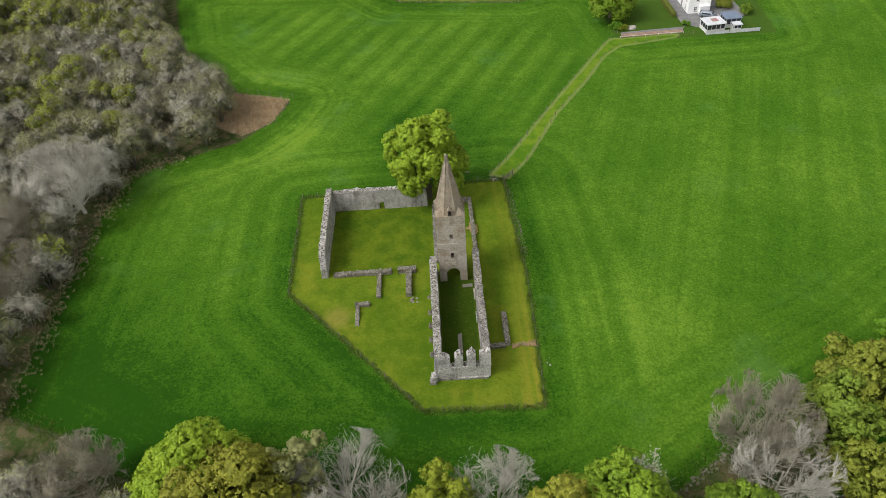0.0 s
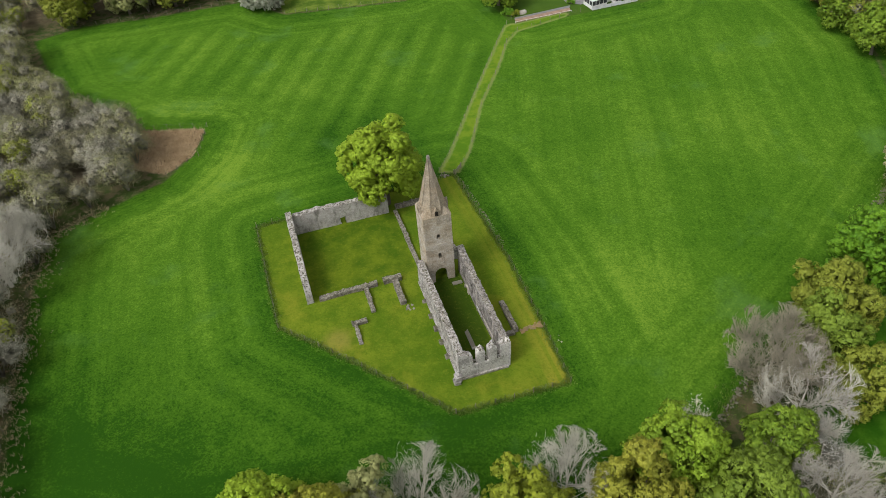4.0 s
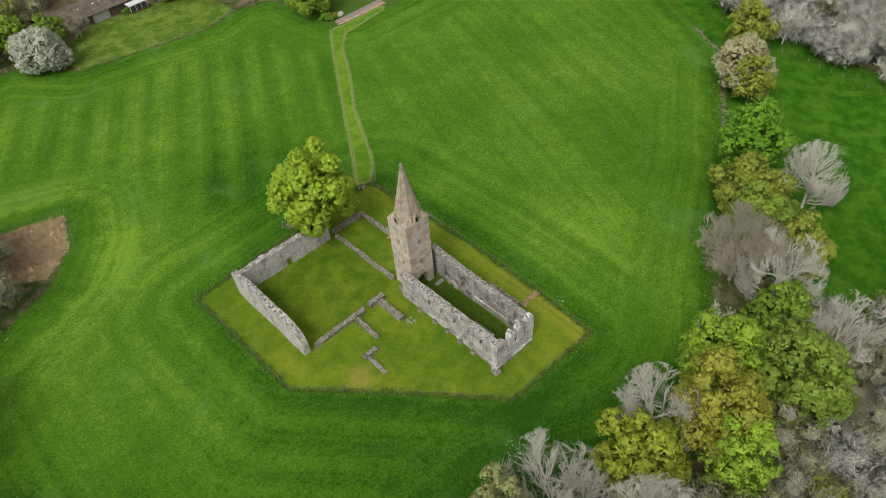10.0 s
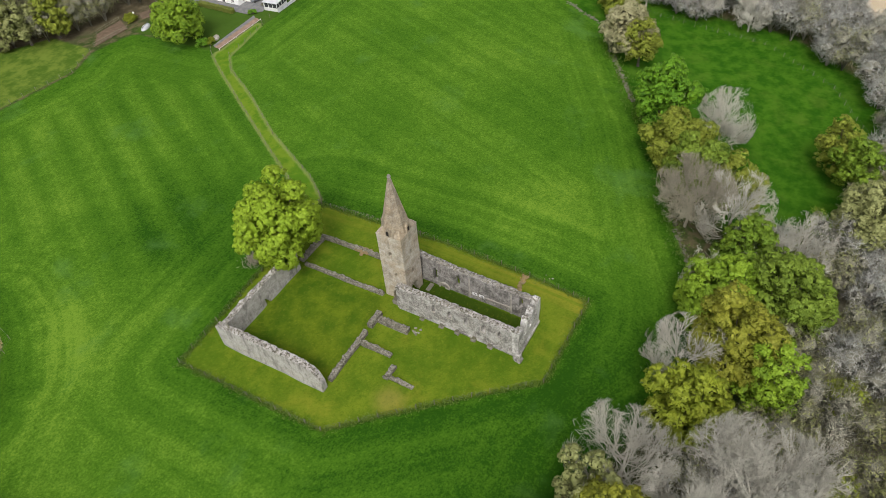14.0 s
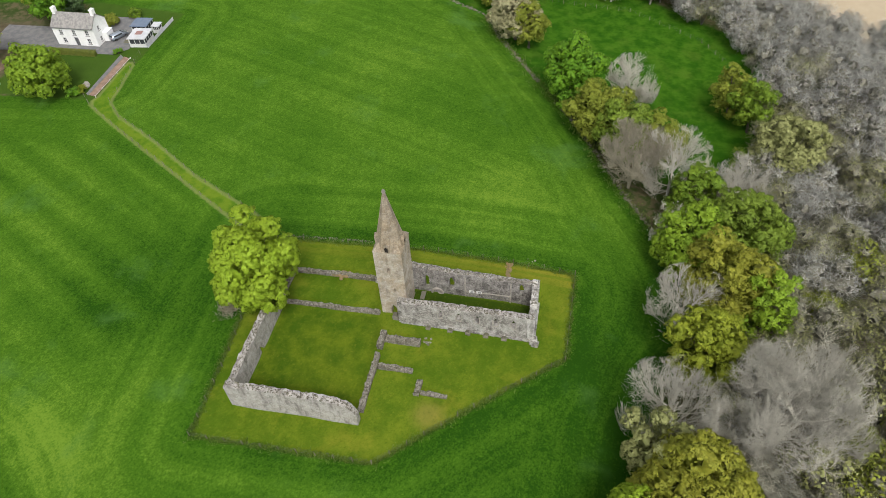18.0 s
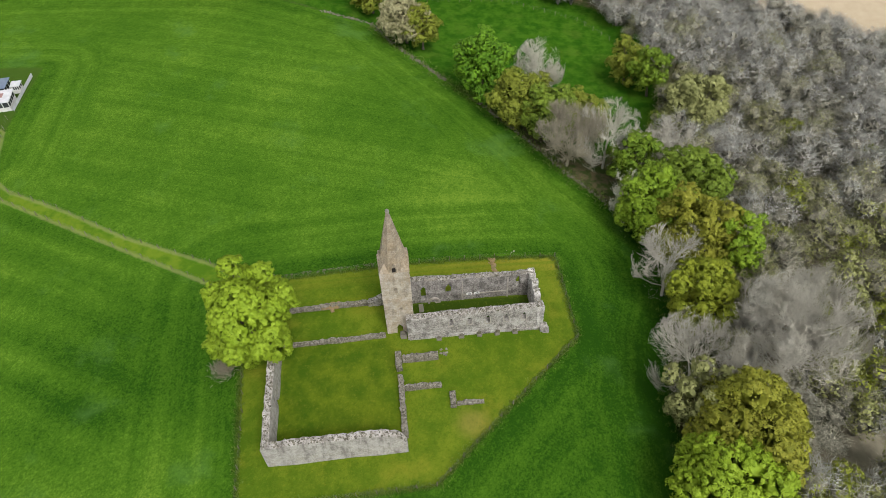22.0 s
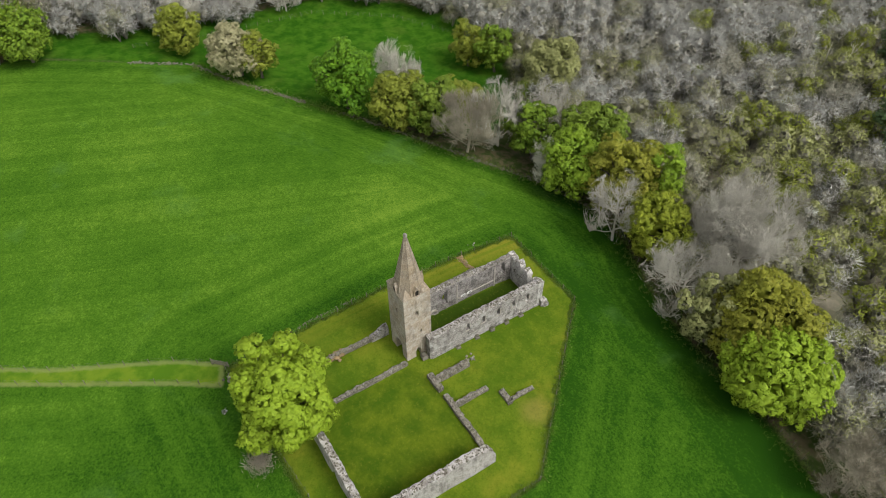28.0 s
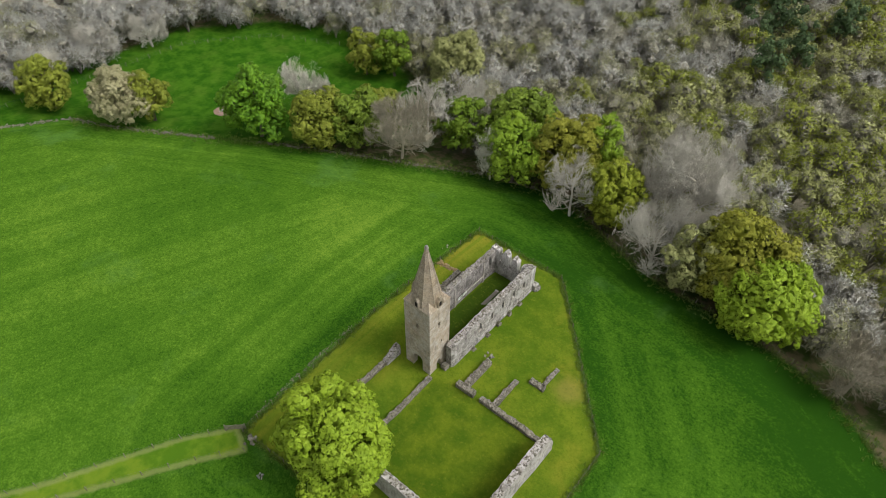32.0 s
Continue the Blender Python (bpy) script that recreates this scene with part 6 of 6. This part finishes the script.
EV, RG = 4.7, 6.9
front = slab_wall("front_wall", [(0, -0.3), (W_, -0.3), (W_, EV), (0, EV)], [rect(*w) for w in win] + [rect(5.4, 0.05, 1.1, 2.1)], Matrix.Rotation(radians(90), 4, "Z") @ Matrix.Scale(-1, 4, (0, 1, 0)), 0.4, M_HARL, house)
slab_wall("back_wall", [(0, -0.3), (W_, -0.3), (W_, EV), (0, EV)], [], Matrix.Translation((D_, 0, 0)) @ Matrix.Rotation(radians(90), 4, "Z"), 0.4, M_HARL, house)
gw = [(1.9, 0.7, 0.8, 1.1), (2.2, 3.2, 0.8, 1.1)]
for y in (0.0, W_ - 0.4):
    slab_wall("gable_wall", [(0.4, -0.3), (D_ - 0.4, -0.3), (D_ - 0.4, EV + 0.25), (D_ / 2, RG), (0.4, EV + 0.25)], [rect(*w) for w in gw] if y == 0 else [], Matrix.Translation((0, y, 0)), 0.4, M_HARL, house)
bm = bmesh.new()
prism_roof(bm, 0, D_, 0, W_, EV, RG)
roof = part("roof", bm, M_SLATE, house, "grey slate roof blotched with lichen")
for y in (0.0, W_ - 0.75):
    boxes("chimney", [(D_ / 2 - 0.55, D_ / 2 + 0.55, y, y + 0.75, RG - 0.5, RG + 1.1), (D_ / 2 - 0.62, D_ / 2 + 0.62, y - 0.06, y + 0.81, RG + 1.1, RG + 1.25)], M_HARL, roof, "white chimney stack", 0.02)


def window_(parent, s, z, w, h, m):
    fr = new("window", None)
    bm = bmesh.new()
    for a in ((-w / 2, w / 2, z, z + 0.08), (-w / 2, w / 2, z + h - 0.08, z + h), (-w / 2, -w / 2 + 0.08, z + 0.08, z + h - 0.08), (w / 2 - 0.08, w / 2, z + 0.08, z + h - 0.08), (-w / 2 + 0.08, w / 2 - 0.08, z + h / 2 - 0.04, z + h / 2 + 0.04), (-0.03, 0.03, z + 0.08, z + h - 0.08)):
        box(bm, s + a[0], s + a[1], 0.10, 0.17, a[2], a[3])
    bmesh.ops.transform(bm, matrix=m, verts=bm.verts)
    bpy.data.objects.remove(fr)
    f = part("window", bm, M_FRAME, parent, "white sash window with dark glass")
    bm = bmesh.new()
    box(bm, s - w / 2 + 0.01, s + w / 2 - 0.01, 0.19, 0.23, z + 0.01, z + h - 0.01)
    bmesh.ops.transform(bm, matrix=m, verts=bm.verts)
    part("pane", bm, M_GLASS, f)
    bm = bmesh.new()
    box(bm, s - w / 2 - 0.1, s + w / 2 + 0.1, -0.08, 0.12, z - 0.12, z - 0.01)
    bmesh.ops.transform(bm, matrix=m, verts=bm.verts)
    part("sill", bm, M_CONCRETE, f)


mf = Matrix.Rotation(radians(90), 4, "Z") @ Matrix.Scale(-1, 4, (0, 1, 0))
for wv in win:
    window_(house, *wv, mf)
for wv in gw:
    window_(house, *wv, Matrix.Identity(4))
boxes("door", [(0.14, 0.2, 4.86, 5.94, 0.05, 2.14)], M_DOOR, house, "grey panelled front door")
boxes("doorstep", [(-0.7, 0.0, 4.6, 6.2, -0.2, 0.05)], M_CONCRETE, house, bevel=0.02)
boxes("gutter", [(-0.36, -0.24, 0, W_, EV - 0.24, EV - 0.14)], M_DOOR, house)
boxes("porch", [(D_ - 3.0, D_ - 0.6, -1.3, -0.02, -0.3, 2.3), (D_ - 3.1, D_ - 0.5, -1.4, 0.0, 2.3, 2.42)], M_HARL, house, bevel=0.02)


def pad(name, poly, z, material, label, cat, thick=0.14):
    """A flat patch of ground cover, a few centimetres proud."""
    bm = bmesh.new()
    top = [bm.verts.new((x, y, gz(x, y) + z)) for x, y in poly]
    low = [bm.verts.new((x, y, gz(x, y) + z - thick)) for x, y in poly]
    bm.faces.new(top)
    for i in range(len(poly)):
        j = (i + 1) % len(poly)
        bm.faces.new((top[i], low[i], low[j], top[j]))
    return tagged(part(name, bm, material, None), label, cat, kind="structure")


pad("drive", [(63.2, 183.0), (63.2, 165.4), (66.0, 162.6), (72.5, 163.8), (80.5, 167.5), (80.0, 177.5), (74.0, 179.0), (73.5, 200.0), (62.0, 199.0)], 0.06, M_TARMAC, "grey gravel drive round the house", "drive")
pad("soil_bed", [(46.8, 160.2), (62.0, 160.2), (62.6, 162.0), (47.2, 162.0)], 0.10, M_SOIL, "long bed of bare pinkish soil", "soil")
pad("path", [(47.0, 162.1), (62.4, 162.1), (63.4, 163.3), (47.6, 162.9)], 0.07, M_TARMAC, "narrow grey path beside the soil bed", "path")
pad("vegetable_plot", [(35.5, 190.2), (45.2, 189.4), (47.8, 194.6), (40.0, 194.6)], 0.08, M_EARTH, "brown dug vegetable plot", "soil")
pad("turned_earth", [(50.5, 189.5), (55.5, 187.8), (57.0, 191.0), (52.5, 193.0)], 0.08, M_EARTH, "patch of bare brown earth in the garden", "soil")
bh = thing("brushwood_heap", (-4.3, 106.9, gz(-4.3, 106.9)), "heap of cut brown brushwood under the great tree", "brushwood")
rb = np.random.default_rng(17)
n = 900
P = rb.normal(size=(n, 3)) * np.array([0.9, 0.8, 0.14]) + np.array([0, 0, 0.2])
P[:, 2] = np.abs(P[:, 2])
link_mesh("brush", *sprays(rb, P, np.tile([0.0, 0.0, 0.2], (n, 1)), 0.8, 0.07), M_TWIG_FINE, bh)
pad("feeding_patch", [(79.5 + 2.2 * math.cos(k * 0.7), 58.5 + 2.0 * math.sin(k * 0.7)) for k in range(9)], 0.03, M_SOIL, "trampled bare patch in the paddock", "soil")
ft = thing("feed_heap", (79.5, 58.5, gz(79.5, 58.5)), "pale heap of ash and stones on a bare patch", "stones")
local(ft, line_stones("stone_row", [(78.9, 58.2), (80.1, 58.8)], rs, 18, 0.3, M_ASHLAR, ft, 0.12, 0.3))
rail = thing("garden_rail", (46.5, 160.0, gz(46.5, 160)), "low white rail along the soil bed", "rail")
boxes("rail", [(0, 15.6, -0.025, 0.025, 0.34, 0.40)], M_FRAME, rail)
for k in range(6):
    boxes("post", [(k * 3.1, k * 3.1 + 0.1, -0.05, 0.05, -0.2, 0.5)], M_FRAME, rail)
hd = thing("garden_hedge", (62.3, 169.0, gz(62.3, 169)), "clipped yellow-green garden hedge", "hedge")
rh = np.random.default_rng(61)
n = 2600
P = np.stack([rh.uniform(-0.55, 0.55, n), rh.uniform(0, 11.6, n), rh.uniform(0.05, 1.15, n)], 1)
sidey = rh.integers(0, 3, n)
P[sidey == 0, 0], P[sidey == 1, 0], P[sidey == 2, 2] = -0.55, 0.55, 1.15
N = np.stack([np.where(sidey == 0, -1, np.where(sidey == 1, 1, 0)), np.zeros(n), np.where(sidey == 2, 1, 0.2)], 1).astype(float)
link_mesh("foliage", *leaves(rh, P + rh.normal(size=P.shape) * 0.06, N, 0.22), L_HEDGE, hd)
boxes("core", [(-0.5, 0.5, 0.05, 11.55, 0, 1.1)], L_HEDGE, hd, bevel=0.1)


def car(x, y, heading):
    e = thing("estate_car", pose(x, y, gz(x, y) + 0.07, 0, 0, heading), "silver-blue estate car parked on the drive", "car")
    bm = bmesh.new()
    prof = [(-2.2, 0.35), (2.15, 0.35), (2.25, 0.75), (1.3, 0.95), (0.65, 1.45), (-1.75, 1.5), (-2.2, 0.95)]
    for s in (-0.85, 0.85):
        bm.faces.new([bm.verts.new((px, s * (1.0 if pz < 1.2 else 0.82), pz)) for px, pz in prof])
    vs = bm.verts[:]
    bm.verts.ensure_lookup_table()
    k = len(prof)
    for i in range(k):
        j = (i + 1) % k
        bm.faces.new((bm.verts[i], bm.verts[j], bm.verts[k + j], bm.verts[k + i]))
    bmesh.ops.bevel(bm, geom=bm.edges[:], offset=0.06, segments=2, affect="EDGES")
    part("body", bm, M_SILVER, e, smooth=True)
    boxes("windscreen", [(0.75, 1.15, -0.68, 0.68, 1.02, 1.36)], M_GLASS, e, bevel=0.05)
    for s in (-0.86, 0.84):
        boxes("side_window", [(-1.6, 0.55, s, s + 0.02, 1.0, 1.36)], M_GLASS, e)
    boxes("rear_window", [(-2.1, -1.85, -0.65, 0.65, 1.0, 1.38)], M_GLASS, e, bevel=0.04)
    for wx in (-1.35, 1.4):
        for s in (-0.78, 0.78):
            bm = bmesh.new()
            bmesh.ops.create_cone(bm, cap_ends=True, segments=14, radius1=0.32, radius2=0.32, depth=0.22, matrix=Matrix.Translation((wx, s, 0.32)) @ Matrix.Rotation(radians(90), 4, "X"))
            wh = part("wheel", bm, M_TYRE, e)
            bm = bmesh.new()
            bmesh.ops.create_cone(bm, cap_ends=True, segments=10, radius1=0.19, radius2=0.19, depth=0.24, matrix=Matrix.Translation((wx, s, 0.32)) @ Matrix.Rotation(radians(90), 4, "X"))
            part("rim", bm, M_WIRE, wh)
    for s in (-0.6, 0.6):
        boxes("headlight", [(2.1, 2.27, s - 0.15, s + 0.15, 0.66, 0.8)], M_FRAME, e, bevel=0.02)
        boxes("tail_light", [(-2.24, -2.12, s - 0.12, s + 0.12, 0.75, 1.0)], M_PINKSHEET, e)


car(70.6, 167.6, -28)


def shed(name, x, y, w, d, h, rot, roof_m, label, windows=3, roof_extra=None):
    e = thing(name, pose(x, y, gz(x, y), 0, 0, rot), label, "shed")
    boxes("wall", [(0, w, 0, 0.12, -0.2, 0.9), (0, w, d - 0.12, d, -0.2, h - 0.05), (0, 0.12, 0.12, d - 0.12, -0.2, 0.9), (w - 0.12, w, 0.12, d - 0.12, -0.2, h - 0.05)], M_FRAME, e)
    for k in range(windows + 1):
        boxes("mullion", [(k * (w - 0.12) / windows, k * (w - 0.12) / windows + 0.12, 0, 0.12, 0.9, h - 0.05)], M_FRAME, e)
    for k in range(windows):
        boxes("pane", [(0.12 + k * (w - 0.12) / windows, (k + 1) * (w - 0.12) / windows, 0.05, 0.07, 0.9, h - 0.05)], M_GLASS, e)
    for k in range(3):
        boxes("pane", [(0.05, 0.07, 0.15 + k * (d - 0.3) / 3, (k + 1) * (d - 0.3) / 3, 0.9, h - 0.05)], M_GLASS, e)
        boxes("mullion", [(0.0, 0.12, (k + 1) * (d - 0.3) / 3, (k + 1) * (d - 0.3) / 3 + 0.12, 0.9, h - 0.05)], M_FRAME, e)
    bm = bmesh.new()
    box(bm, -0.2, w + 0.2, -0.25, d + 0.2, h - 0.05, h + 0.1, 0.02)
    rf = part("roof", bm, roof_m, e)
    if roof_extra:
        boxes("panel", [(w * 0.4, w * 0.75, d * 0.35, d * 0.75, h + 0.1, h + 0.14)], roof_extra, rf)
    return e


shed("garden_shed", 67.2, 158.6, 4.6, 4.0, 2.2, 6, M_ROOFWHITE, "white glazed garden shed with a pale flat roof", 4, M_PINKSHEET)
shed("summer_house", 72.6, 161.0, 3.8, 3.8, 2.3, 4, M_BLUE, "glazed summer house with a blue-grey roof", 3)
shed("greenhouse", 73.8, 158.6, 1.9, 1.6, 1.8, 4, M_ROOFWHITE, "small white shed with a flat roof", 2)
bl = thing("woodpile", (68.4, 164.4, gz(68, 164)), "untidy stack of boards beside the shed", "woodpile")
for k in range(7):
    boxes("board", [(k * 0.5, k * 0.5 + 0.4, -0.6 + 0.1 * (k % 3), 0.9, 0.1 + 0.12 * (k % 3), 0.2 + 0.12 * (k % 3))], M_POST, bl)
pl = thing("glass_fence", (67.0, 158.2, gz(67, 158)), "pale low panel fence below the sheds", "fence")
for k in range(7):
    boxes("panel", [(k * 1.9, k * 1.9 + 1.8, -0.04, 0.04, 0.0, 0.85)], M_ROOFWHITE, pl)
# garden oddments
orn = thing("garden_ornament", (50.4, 192.2, gz(50.4, 192.2)), "small white garden ornament", "ornament")
bm = bmesh.new()
bmesh.ops.create_cone(bm, cap_ends=True, segments=10, radius1=0.35, radius2=0.2, depth=1.2, matrix=Matrix.Translation((0, 0, 0.6)))
bmesh.ops.create_icosphere(bm, subdivisions=2, radius=0.28, matrix=Matrix.Translation((0.1, 0, 1.35)))
part("body", bm, M_WHITE, orn, smooth=True)
dome = thing("covered_dinghy", pose(47.6, 185.4, gz(47.6, 185.4), 0, 0, 20), "upturned silver-grey dinghy by the garden tree", "boat")
bm = bmesh.new()
bmesh.ops.create_uvsphere(bm, u_segments=16, v_segments=8, radius=1.0)
bmesh.ops.scale(bm, vec=(1.9, 0.85, 0.75), verts=bm.verts)
part("hull", bm, M_ROOFWHITE, dome, smooth=True)
boxes("keel", [(-1.6, 1.6, -0.04, 0.04, 0.6, 0.8)], M_DOOR, dome)
rk = thing("boulder", (50.3, 164.6, gz(50.3, 164.6)), "large pale boulder at the garden corner", "boulder")
V, F = ICO2
link_mesh("stone", wiggle(V, 0.6, 0.25, 3) * np.array([1.3, 0.9, 0.8]), F, M_ASHLAR, rk)
for x, y, R, H, m, lab in ((48.4, 191.4, 1.6, 1.6, L_YELLOW, "rounded yellow-green garden bush"), (48.2, 164.2, 1.2, 1.3, L_YELLOW, "small yellow garden bush"), (46.4, 165.0, 1.6, 1.5, L_DEEP, "dark green garden bush"),
                           (76.5, 173.0, 2.0, 2.2, L_OLIVE, "rounded bush behind the house"), (80.5, 168.6, 1.5, 2.0, L_GREEN, "clipped green bush by the sheds"), (64.0, 164.2, 1.0, 1.1, L_DEEP, "low dark bush by the drive"),
                           (4.95, 108.2, 0.42, 0.4, L_BLOSSOM, "small bush in white blossom near the track"), (9.5, 214.0, 1.6, 1.4, L_RUST, "brown-green shrub by the bungalow"), (14.0, 211.0, 1.2, 1.1, L_DEEP, "low dark shrub by the bungalow")):
    leaf_tree("bush", x, y, int(x * 10), R, R, H, m, lab, "bush", n=8, size=0.16 * min(1.2, R), density=45, crown_low=0.02, tuft=0.16 * R)
for k, (x, y, H, m, lab) in enumerate(((74.8, 186.0, 12.0, L_DEEP, "dark green tree behind the white house"), (79.5, 192.0, 12.0, L_OLIVE, "olive tree behind the white house"), 
                                       (77.5, 183.5, 7.5, L_PINE, "small dark conifer behind the house"), (24.0, 211.5, 12.0, L_HAZE, "birch in pale opening leaf by the bungalow"), (29.5, 206.0, 12.5, L_HAZE, "birch in pale opening leaf by the bungalow"), (35.0, 202.0, 11.0, L_OLIVE, "olive tree at the garden edge"))):
    leaf_tree("garden_tree", x, y, 700 + k, H * 0.38, H * 0.36, H, m, lab, n=20, size=0.29, density=13, cr=0.32)
for pts in ([(35.2, 190.1), (45.1, 189.1)], [(40.0, 194.6), (47.7, 194.9)]):
    fence(pts, 1.6, "grey wooden paling round the vegetable plot", "garden fences", wires=(0.5, 1.0), name="wooden_fence", wire_m=M_POST, thick=0.05)

# ---- the bungalow beyond the garden ----
bung = thing("bungalow", pose(-7, 211.4, gz(8, 213), 0, 0, 3), "low brown bungalow with a dark mossy roof", "house")
boxes("front_wall", [(0, 22.5, 0, 0.3, -0.3, 2.6)], M_TIMBER, bung)
boxes("back_wall", [(0, 22.5, 9.7, 10, -0.3, 2.6)], M_TIMBER, bung)
boxes("gable_wall", [(0, 0.3, 0.3, 9.7, -0.3, 2.6)], M_TIMBER, bung)
boxes("gable_wall", [(22.2, 22.5, 0.3, 9.7, -0.3, 2.6)], M_TIMBER, bung)
boxes("rendered_bay", [(12.5, 17.0, -0.12, -0.02, -0.3, 2.5)], M_CONCRETE, bung, "pale rendered wall panel")
bm = bmesh.new()
prism_roof(bm, 0, 10, 0, 22.5, 2.6, 4.6, 0.15, 0.6)
bmesh.ops.transform(bm, matrix=Matrix.Translation((0, 10, 0)) @ Matrix.Rotation(radians(-90), 4, "Z"), verts=bm.verts)
rf = part("roof", bm, M_BROWNROOF, bung)
for x, y in ((14.5, 2.6), (16.4, 2.9), (9.5, 2.7), (10.3, 2.5)):
    boxes("rooflight", [(x, x + 0.5, y, y + 0.45, 3.62, 3.95)], M_WHITE, rf)
for x in (8.0, 9.7):
    boxes("window", [(x, x + 1.3, -0.05, 0.0, 0.4, 2.1)], M_GLASS, bung)
cons = thing("glazed_porch", pose(14.6, 209.3, gz(15, 210), 0, 0, 3), "small glazed porch with a white ribbed roof", "porch")
for k in range(4):
    boxes("mullion", [(k * 1.6, k * 1.6 + 0.1, 0, 0.1, 0, 2.1)], M_FRAME, cons)
for k in range(3):
    boxes("pane", [(0.1 + k * 1.6, k * 1.6 + 1.6, 0.03, 0.06, 0.5, 2.1)], M_GLASS, cons)
boxes("plinth", [(0, 4.9, 0, 0.1, -0.2, 0.5)], M_TIMBER, cons)
bm = bmesh.new()
for k in range(13):
    box(bm, -0.2 + k * 0.4, 0.12 + k * 0.4, -0.35, 2.4, 2.15 + 0.02 * (k % 2), 2.28 + 0.04 * (k % 2))
part("roof", bm, M_ROOFWHITE, cons)
